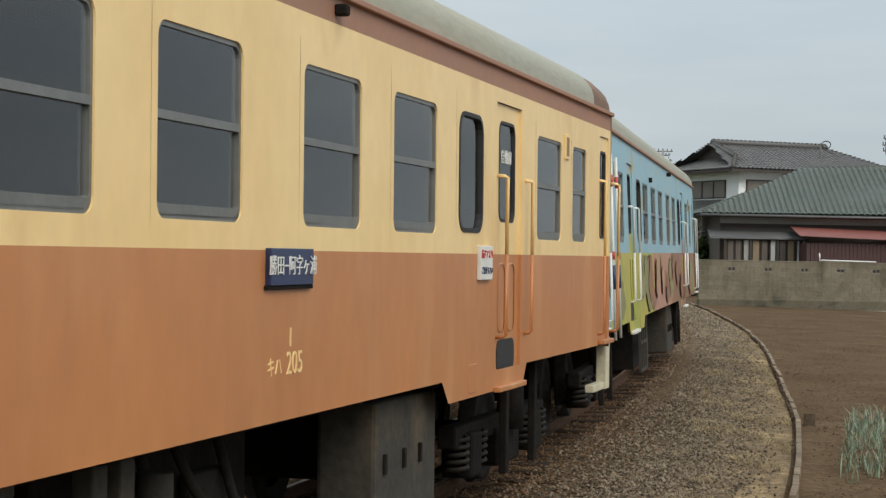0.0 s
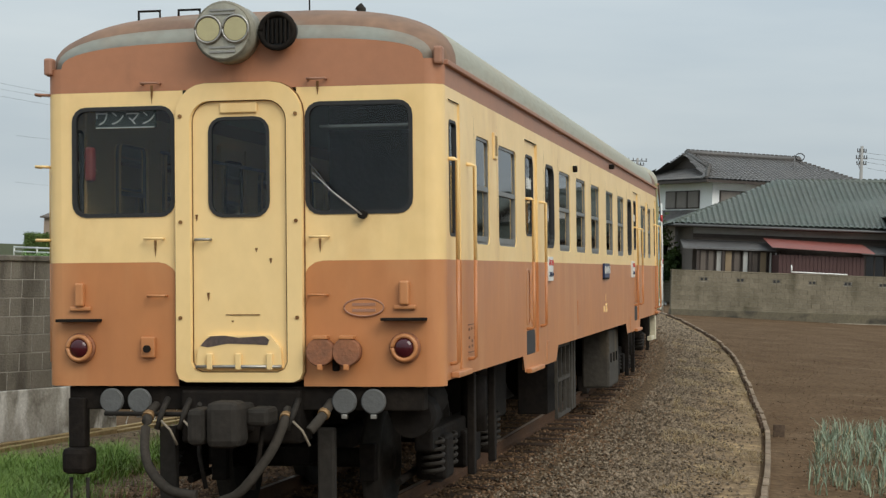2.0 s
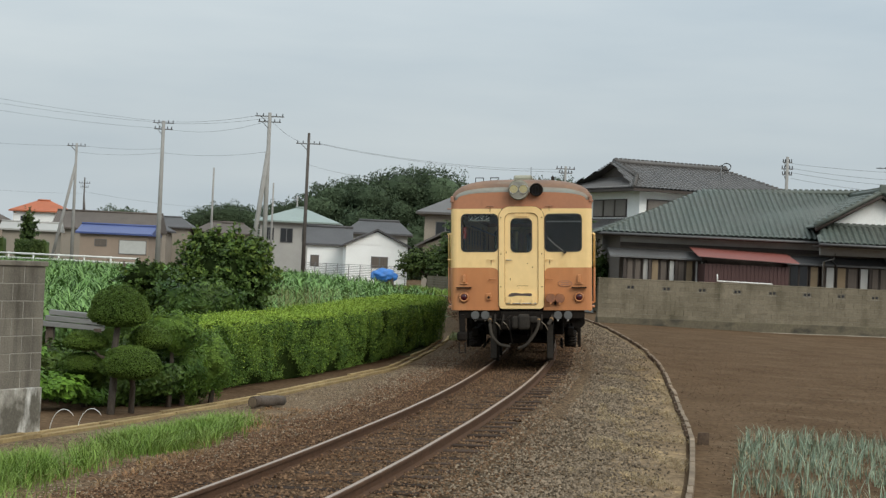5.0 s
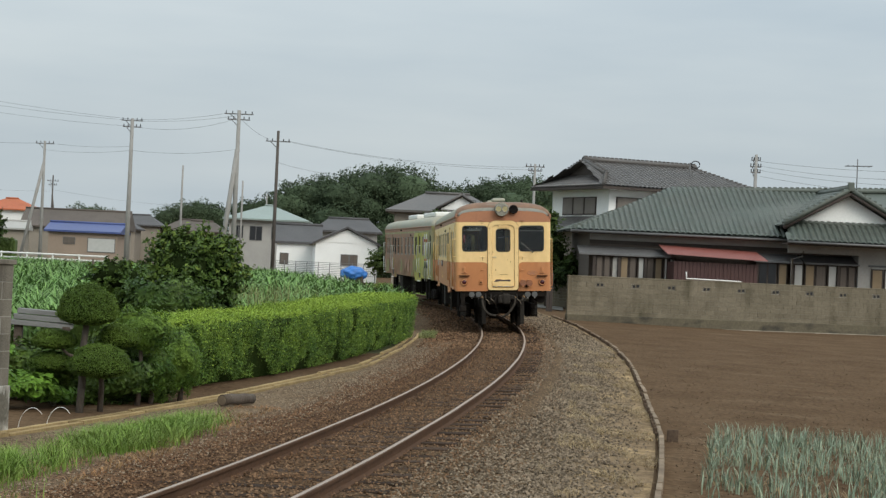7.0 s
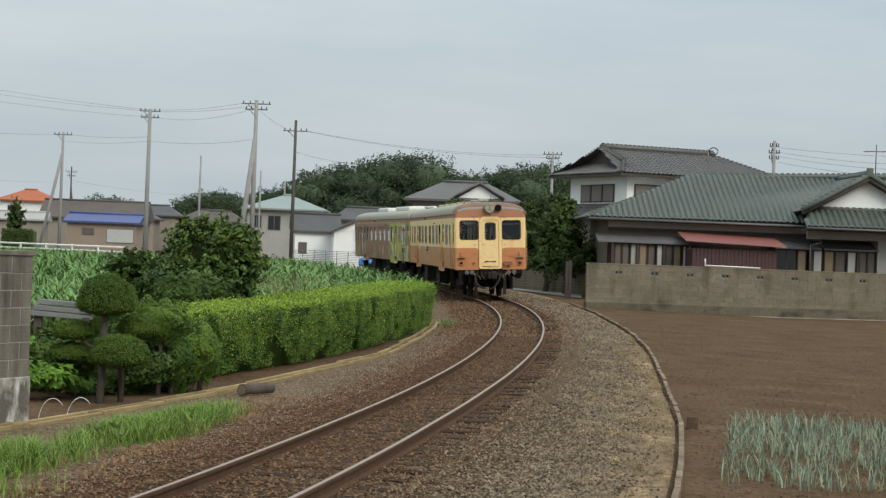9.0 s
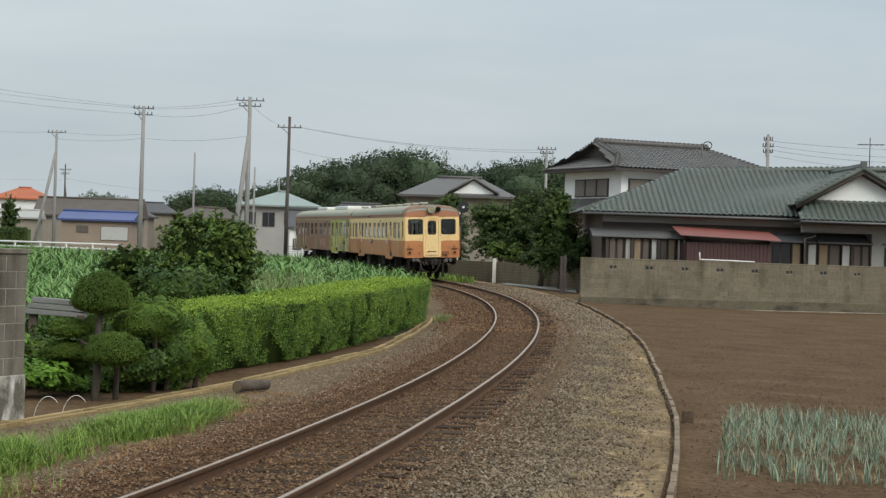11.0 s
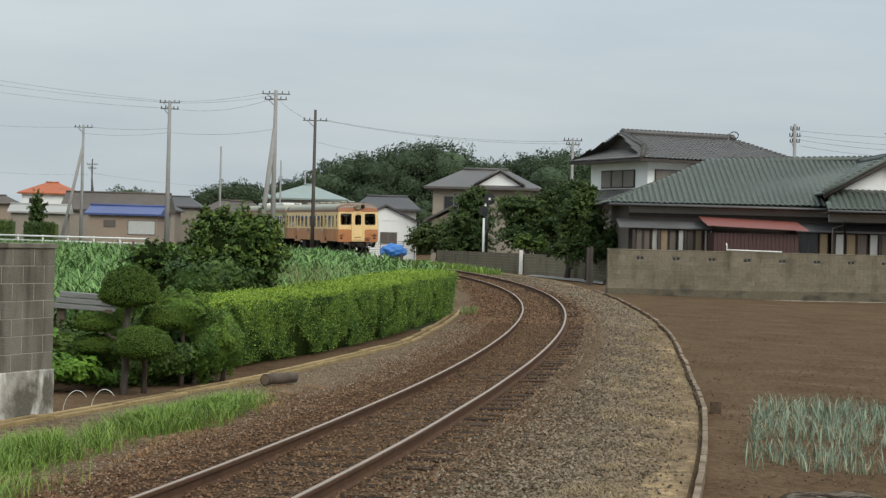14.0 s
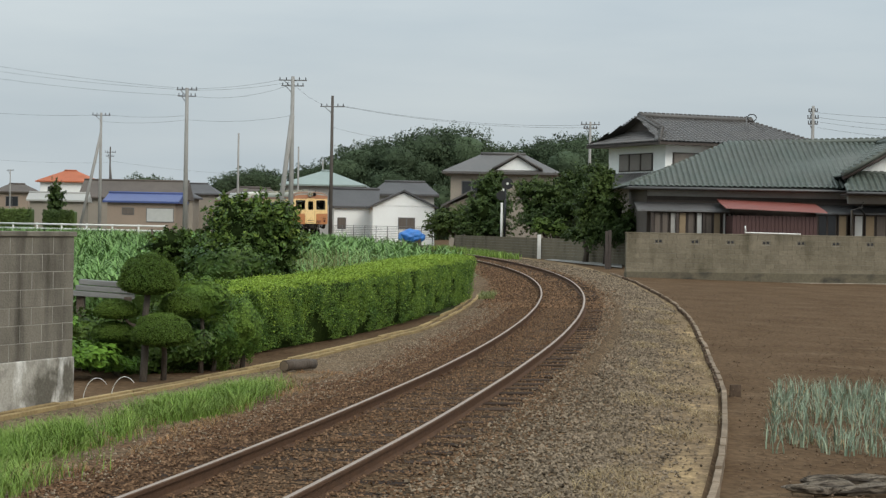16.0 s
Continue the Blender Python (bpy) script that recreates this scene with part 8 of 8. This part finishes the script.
def utility_pole(base_x, y, top, r, material, arms, label, brace=None):
    u = thing("utility_pole", label, "utility pole", "utility poles")
    z0 = ground_z(base_x, min(y, 330)) - 0.5
    part("shaft", tube([(base_x, y, z0), (base_x, y, (z0 + top) / 2), (base_x, y, top)], r, 10, r * 0.62), material, u)
    for dz, half in arms:
        arm = part("crossarm", box(base_x - half, base_x + half, y - 0.04, y + 0.04, top - dz - 0.035, top - dz + 0.035), GREYTIN, u)
        for k in (-0.9, -0.45, 0.45, 0.9):
            part("insulator", tube([(base_x + half * k, y, top - dz + 0.04), (base_x + half * k, y, top - dz + 0.20)], 0.032, 6), WINDOWDARK, arm)
        part("strut", tube([(base_x - half * 0.6, y, top - dz - 0.04), (base_x, y, top - dz - 0.5)], 0.025, 5), GREYTIN, arm)
    if brace:
        bx, zt = brace
        part("brace", tube([(bx, y - 0.3, z0), (base_x, y - 0.05, zt)], r * 0.85, 8), material, u)
    return u


A, B, C_ = (-18.56, 132.0, 11.59), (-10.15, 122.0, 11.73), (-7.87, 128.0, 10.92)
utility_pole(A[0], A[1], A[2], 0.19, POLE, ((0.15, 0.75), (0.6, 0.65)), "grey concrete utility pole with crossarms by field")
utility_pole(B[0], B[1], B[2], 0.19, POLE, ((0.25, 0.95), (0.62, 0.75)), "braced grey concrete utility pole with two crossarms", ((-11.17, 122.0, 3.68)[0], (-10.18, 122.0, 9.14)[2]))
utility_pole(C_[0], C_[1], C_[2], 0.15, WOODPOLE, ((0.75, 0.85),), "dark wooden utility pole with one crossarm")
D_ = (-28.06, 150.0, 10.75)
utility_pole(D_[0], D_[1], D_[2], 0.15, POLE, ((0.2, 0.75),), "braced slim concrete pole beside the road", ((-29.84, 150.0, 1.72)[0], (-28.08, 150.0, 9.0)[2]))
E_ = (-41.82, 230.0, 11.23)
utility_pole(E_[0], E_[1], E_[2], 0.13, WOODPOLE, ((0.7, 0.7), (1.2, 0.5)), "distant dark braced pole with transformer", (E_[0] + 1.0, E_[2] - 2.5))
for q in ((-19.07, 170.0, 10.27), (-14.7, 185.0, 9.75)):
    utility_pole(q[0], q[1], q[2], 0.13, POLE, (), "plain slim concrete pole among distant houses")
q = (-61.36, 260.0, 9.0)
utility_pole(q[0], q[1], q[2], 0.12, POLE, ((0.2, 0.5),), "distant slim pole by the houses")
q = (-14.22, 215.0, 9.61)
utility_pole(q[0], q[1], q[2], 0.12, POLE, ((0.3, 0.6),), "distant slim pole by the houses")
F_ = (10.65, 135.0, 9.84)
utility_pole(F_[0], F_[1], F_[2], 0.14, POLE, ((0.2, 0.7), (0.5, 0.5)), "grey concrete utility pole behind the trees")
G_ = (22.38, 112.0, 9.7)
utility_pole(G_[0], G_[1], G_[2], 0.15, POLE, ((0.35, 0.28), (0.75, 0.34), (1.1, 0.30)), "grey concrete utility pole behind the bungalow")
for p, q, s in (((-45.63, 150.0, 15.97), (-18.8, 132.0, 11.54), 0.8), ((-45.62, 150.0, 15.42), (-18.27, 132.0, 11.43), 0.9), ((-45.61, 150.0, 14.87), (-18.55, 132.0, 11.02), 1.0), ((-19.0, 132.0, 11.54), (-11.01, 122.0, 11.49), 0.4), ((-18.19, 132.0, 11.43), (-9.51, 122.0, 11.52), 0.4), ((-18.39, 132.0, 11.02), (-10.22, 122.0, 11.2), 0.9),
                ((-10.07, 122.0, 11.21), (-8.49, 128.0, 10.28), 0.3), ((-7.19, 128.0, 10.23), (10.08, 135.0, 9.58), 0.9), ((-7.39, 128.0, 10.22), (11.24, 135.0, 9.44), 1.0), ((-7.83, 128.0, 8.72), (-4.0, 150.0, 9.1), 0.3), ((-4.0, 150.0, 9.1), (10.69, 135.0, 7.93), 0.6),
                ((-41.69, 160.0, 11.37), (-28.66, 150.0, 10.55), 0.4), ((-27.46, 150.0, 10.58), (-18.52, 132.0, 9.6), 0.3), ((-18.52, 132.0, 9.31), (-10.18, 122.0, 9.14), 0.5), ((-28.05, 150.0, 10.06), (-18.52, 132.0, 9.31), 0.4), ((-41.79, 230.0, 9.46), (-19.6, 240.0, 8.37), 1.0), ((-62.43, 240.0, 9.97), (-42.14, 230.0, 9.25), 0.6),
                ((22.63, 112.0, 9.29), (28.05, 100.0, 8.27), 0.2), ((22.64, 112.0, 9.01), (28.06, 100.0, 7.84), 0.3), ((22.64, 112.0, 8.74), (28.07, 100.0, 7.53), 0.3), ((22.65, 112.0, 8.39), (28.07, 100.0, 7.1), 0.3), ((17.09, 104.0, 8.21), (21.13, 106.0, 6.87), 0.2), ((17.19, 104.0, 8.12), (21.75, 110.0, 7.46), 0.3)):
    wire(p, q, s)


def tree(label, base, blobs, leaf, size, per, spread=0.9, cat="tree", nm="tree"):
    t = thing(nm, label, cat)
    g = ground_z(base[0], base[1])
    top = max(b[0][2] for b in blobs)
    tr = part("trunk", tube([(base[0], base[1], g - 0.3), (base[0] + 0.1, base[1], g + (top - g) * 0.4), (base[0], base[1], g + (top - g) * 0.75)], 0.20, 9, 0.08), TWIG, t)
    for c, r in blobs:
        part("limb", tube([(base[0] + 0.05, base[1], g + (top - g) * 0.35), ((base[0] + c[0]) / 2, base[1], (g + c[2]) / 2 + 0.5), c], 0.08, 6, 0.03), TWIG, t)
    P, N = zip(*[shoot_points(c, [q * 1.06 for q in r], int(per * 0.17), 16) for c, r in blobs])
    leaf_cloud("crown", np.concatenate(P), np.concatenate(N), size * 0.72, leaf, t, tilt=0.5)
    # darkened cores colour in the shade within each crown
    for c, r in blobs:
        core_blob("inner_growth", c, [q * 0.70 for q in r], CORE_SHADE, t)
    return t


def yard_trees():
    tree("dark rounded broadleaf tree in the yard", (8.68, 108.0, 1.49), [((8.46, 108.0, 4.14), (1.5, 1.2, 1.3)), ((9.13, 107.0, 2.98), (1.3, 1.0, 1.2)), ((7.86, 109.0, 4.75), (1.1, 1.0, 0.8)), ((8.82, 108.5, 5.16), (0.8, 0.8, 0.7)), ((9.79, 108.0, 4.0), (0.8, 0.8, 1.0)), ((9.04, 106.5, 1.99), (1.3, 0.9, 0.8))], TREELEAF, 0.13, 750)
    tree("spreading green tree with thin pale limbs", (6.99, 113.0, 1.43), [((6.43, 113.0, 4.03), (1.7, 1.2, 1.0)), ((7.25, 112.0, 2.99), (1.5, 1.1, 1.0)), ((5.6, 113.5, 3.08), (1.3, 1.1, 1.0)), ((5.42, 114.0, 4.38), (1.2, 1.0, 0.7)), ((7.46, 113.0, 4.29), (0.9, 0.8, 0.7)), ((6.03, 111.5, 2.28), (1.6, 0.9, 0.7))], TREELEAF, 0.13, 650)
    tree("dark narrow tree beside the signal", (2.87, 119.0, 0.96), [((2.74, 119.0, 4.25), (1.1, 1.0, 1.2)), ((2.46, 118.5, 2.96), (1.4, 1.1, 1.2)), ((3.49, 119.0, 3.35), (1.1, 1.0, 1.3)), ((3.05, 118.0, 1.88), (1.3, 1.0, 0.9)), ((3.29, 119.5, 4.93), (0.7, 0.7, 0.7))], TREELEAF, 0.14, 700)
    tree("low dark shrubs crowding the yard edge", (0.83, 126.0, 1.05), [((0.61, 126.0, 2.41), (1.7, 1.1, 0.9)), ((-0.16, 127.0, 2.08), (1.0, 0.9, 0.8)), ((1.68, 125.0, 2.61), (1.2, 1.0, 1.0)), ((1.95, 124.0, 1.74), (1.2, 0.8, 0.6))], TREELEAF, 0.14, 700, cat="shrub", nm="yard_shrub")
    tree("bright light-green young shrub over the wall", (5.83, 104.5, 1.3), [((5.81, 104.5, 2.03), (0.95, 0.7, 0.5)), ((5.5, 104.7, 2.16), (0.5, 0.5, 0.45)), ((6.46, 104.5, 1.95), (0.5, 0.5, 0.4))], TREELEAF_L, 0.10, 420, cat="shrub", nm="yard_shrub")
    tree("dark dense evergreen tree before the house", (8.29, 93.5, 1.27), [((7.96, 93.5, 4.0), (1.0, 0.8, 1.1)), ((7.52, 94.0, 2.99), (1.0, 0.8, 1.1)), ((8.5, 93.0, 2.85), (0.9, 0.8, 1.2)), ((7.95, 93.0, 1.84), (1.2, 0.8, 0.8)), ((8.7, 92.5, 1.91), (0.9, 0.7, 0.7)), ((8.17, 93.5, 4.66), (0.5, 0.5, 0.5))], TREELEAF, 0.11, 700)
    tree("green shrub beside the bungalow", (9.23, 92.0, 1.59), [((9.27, 92.0, 2.15), (1.0, 0.8, 0.7)), ((9.88, 93.0, 2.45), (0.7, 0.7, 0.7)), ((9.08, 95.0, 2.0), (0.8, 0.7, 0.6))], TREELEAF, 0.11, 500, cat="shrub", nm="yard_shrub")
    tree("dark small conifer by the far road", (-40.09, 190.0, 2.5), [((-40.12, 190.0, 4.55), (0.8, 0.8, 1.6)), ((-40.1, 190.0, 3.38), (1.0, 1.0, 1.2))], TREELEAF, 0.2, 350)
    tree("yellow-green garden shrub beside the shed", (7.49, 97.0, 1.53), [((7.34, 97.0, 1.67), (1.1, 0.6, 0.45))], TREELEAF, 0.1, 500, cat="shrub", nm="yard_shrub")


yard_trees()


def far_woods():
    """The wooded hill behind the houses: one mass of crowns."""
    P, N = [], []
    hill = thing("wooded_hill", "dark green wooded hill behind the houses", "woods")
    rnd = random.Random(3)
    crowns = []
    for cx, cy, zt in ((-12.72, 232.0, 10.98), (-10.59, 235.0, 12.37), (-8.39, 238.0, 13.05), (-6.18, 232.0, 12.67), (-4.35, 240.0, 13.96), (-1.98, 238.0, 14.48), (0.36, 240.0, 14.85), (2.78, 238.0, 14.42), (4.67, 240.0, 13.23), (5.97, 244.0, 12.09), (7.54, 262.0, 12.86), (9.46, 260.0, 13.77), (11.56, 262.0, 13.42), (13.84, 260.0, 14.65), (16.36, 262.0, 14.95), (18.77, 262.0, 15.32), (21.43, 265.0, 15.51), (23.98, 266.0, 14.79), (8.91, 255.0, 12.44), (17.12, 255.0, 13.53), (26.45, 266.0, 13.85)):
        r = 2.6 + rnd.random() * 1.0
        z = zt - r * 0.8
        lvl = 0
        while z > 0.5 and lvl < 6:
            crowns.append(((cx + rnd.uniform(-1, 1) * (0.4 + 0.8 * lvl), cy - 1.2 * lvl, z), (r * 1.1, r, r * 0.8)))
            z -= r * 1.0
            lvl += 1
    for cx, cy, zt in ((-36.09, 330.0, 11.24), (-33.56, 330.0, 11.69), (-31.01, 330.0, 11.12), (-24.94, 330.0, 12.14), (-22.41, 330.0, 12.59), (-19.88, 330.0, 12.74), (-39.11, 330.0, 10.37), (-54.33, 330.0, 9.9), (-51.79, 330.0, 9.74), (-16.85, 330.0, 13.51)):
        for z in (zt - 2.0, zt - 4.5):
            crowns.append(((cx, cy, z), (3.4, 2.6, 2.2)))
    for i, (c, r) in enumerate(crowns):
        p, n = blob_points(c, r, 2600, lumps=0.34)
        P.append(p)
        N.append(n)
    tagged(leaf_cloud("foliage", np.concatenate(P), np.concatenate(N), 0.165, WOODLEAF, hill, tilt=0.35), kind="stuff")
    bm = bmesh.new()
    for c, r in crowns:
        m = Matrix.Translation(c) @ Matrix.Diagonal((r[0] * 0.74, r[1] * 0.74, r[2] * 0.74, 1))
        bmesh.ops.create_icosphere(bm, subdivisions=2, radius=1, matrix=m)
    tagged(part("inner_crowns", bm, WOODLEAF, hill), kind="stuff")
    part("hill_ground", box(-24, 30, 262, 290, 0.3, 6.0, 2.0), FIELDSOIL, hill)


far_woods()


def tarp_pile():
    t = thing("tarpaulin_pile", "bright blue tarpaulin draped over a heap", "tarpaulin")
    c = (-2.03, 118.0, 1.57)
    bm = bmesh.new()
    bmesh.ops.create_icosphere(bm, subdivisions=4, radius=1)
    for v in bm.verts:
        k = 1 + 0.18 * noise.noise(v.co * 2.3)
        v.co = Vector((c[0] + v.co.x * 0.85 * k, c[1] + v.co.y * 0.7 * k, max(c[2] - 1.1, c[2] - 0.32 + v.co.z * 0.5 * k)))
    part("sheet", bm, TARP, t)
    part("heap", box(c[0] - 0.6, c[0] + 0.6, c[1] - 0.5, c[1] + 0.5, ground_z(c[0], c[1]) - 0.1, c[2] - 0.3, 0.1), TWIG, t)
    f = thing("mesh_fence", "low grey mesh fence before the garage", "fence")
    a, b = Vector((-8.93, 146.0, 1.95)), Vector((-0.85, 146.0, 1.83))
    for k in np.linspace(0, 1, 10):
        p = a + (b - a) * k
        part("post", tube([(p.x, p.y, 0.4), (p.x, p.y, 1.95)], 0.03, 6), GREYTIN, f)
    for z in np.linspace(0.95, 1.9, 8):
        part("strand", tube([(a.x, a.y, z), (b.x, b.y, z)], 0.018, 5), GREYTIN, f)


tarp_pile()

# ---- what moves ----
# seconds, y of the tail end of the train
TAIL = ((0.0, -1.27), (0.7, 3.25), (1.5, 8.66), (2.5, 16.3), (3.0, 20.15), (3.5, 24.0), (4.0, 28.05), (6.5, 49.2), (7.5, 58.2), (9.0, 71.2), (11.5, 96.1), (12.5, 106.8), (14.0, 124.2), (16.0, 147.3))


def tail_y(t):
    ts, ys = [a for a, _ in TAIL], [b for _, b in TAIL]
    i = max(0, min(len(ts) - 2, int(np.searchsorted(ts, t, side="right")) - 1))
    def slope(k):
        a, b = max(k - 1, 0), min(k + 1, len(ts) - 1)
        return (ys[b] - ys[a]) / (ts[b] - ts[a])
    w = ts[i + 1] - ts[i]
    u = (t - ts[i]) / w
    return ((2 * u ** 3 - 3 * u * u + 1) * ys[i] + (u ** 3 - 2 * u * u + u) * w * slope(i) + (3 * u * u - 2 * u ** 3) * ys[i + 1] + (u ** 3 - u * u) * w * slope(i + 1))


def car_pose(s):
    """The pose of a car whose tail end is at s along the track; x runs forward along the car."""
    a, b = on_track(s + 2.85), on_track(s + 16.65)
    e = (b - a).normalized()
    n = Vector((0, 0, 1)).cross(e).normalized()
    m = Matrix((e, n, e.cross(n))).transposed().to_4x4()
    side = float(np.interp(a.y, (1, 6, 11, 15, 23, 31, 56, 75, 95, 112), (-0.135, -0.085, -0.058, -0.070, -0.078, -0.06, 0.055, 0.16, 0.12, 0.055)))
    rise = float(np.interp(a.y, (1, 5, 11, 15, 23, 31, 56), (-0.01, -0.055, -0.065, -0.063, -0.02, 0.015, 0.06)))
    lean = (cant(a.y) + cant(b.y)) / 2 + float(np.interp(a.y, (5, 15, 23, 31), (0, 0.9, 0.4, 0)))
    turn = float(np.interp(a.y, (1.6, 9), (-0.15, 0)))
    return Matrix.Translation(a - e * 2.85) @ m @ pose(0, side, rise) @ pose(0, 0, 0, -lean, 0, turn)


def motions():
    for k, car in enumerate(cars):
        rows = []
        for i in range(65):
            t = i * 0.25
            s = float(np.interp(tail_y(t), YS, SS)) + 20.0 * k
            rows.append((t, car_pose(s)))
        walk(car, rows)
    # wheels roll with the distance run, in steps of one frame
    for ws in WHEELS[:4]:
        base = ws.matrix_basis.copy()
        s0 = float(np.interp(tail_y(0.0), YS, SS))
        rows = []
        for i in range(481):
            t = i / 30
            s = float(np.interp(tail_y(t), YS, SS))
            rows.append((t, base @ pose(0, 0, 0, 0, math.degrees((s - s0) / 0.43))))
        walk(ws, rows)


motions()
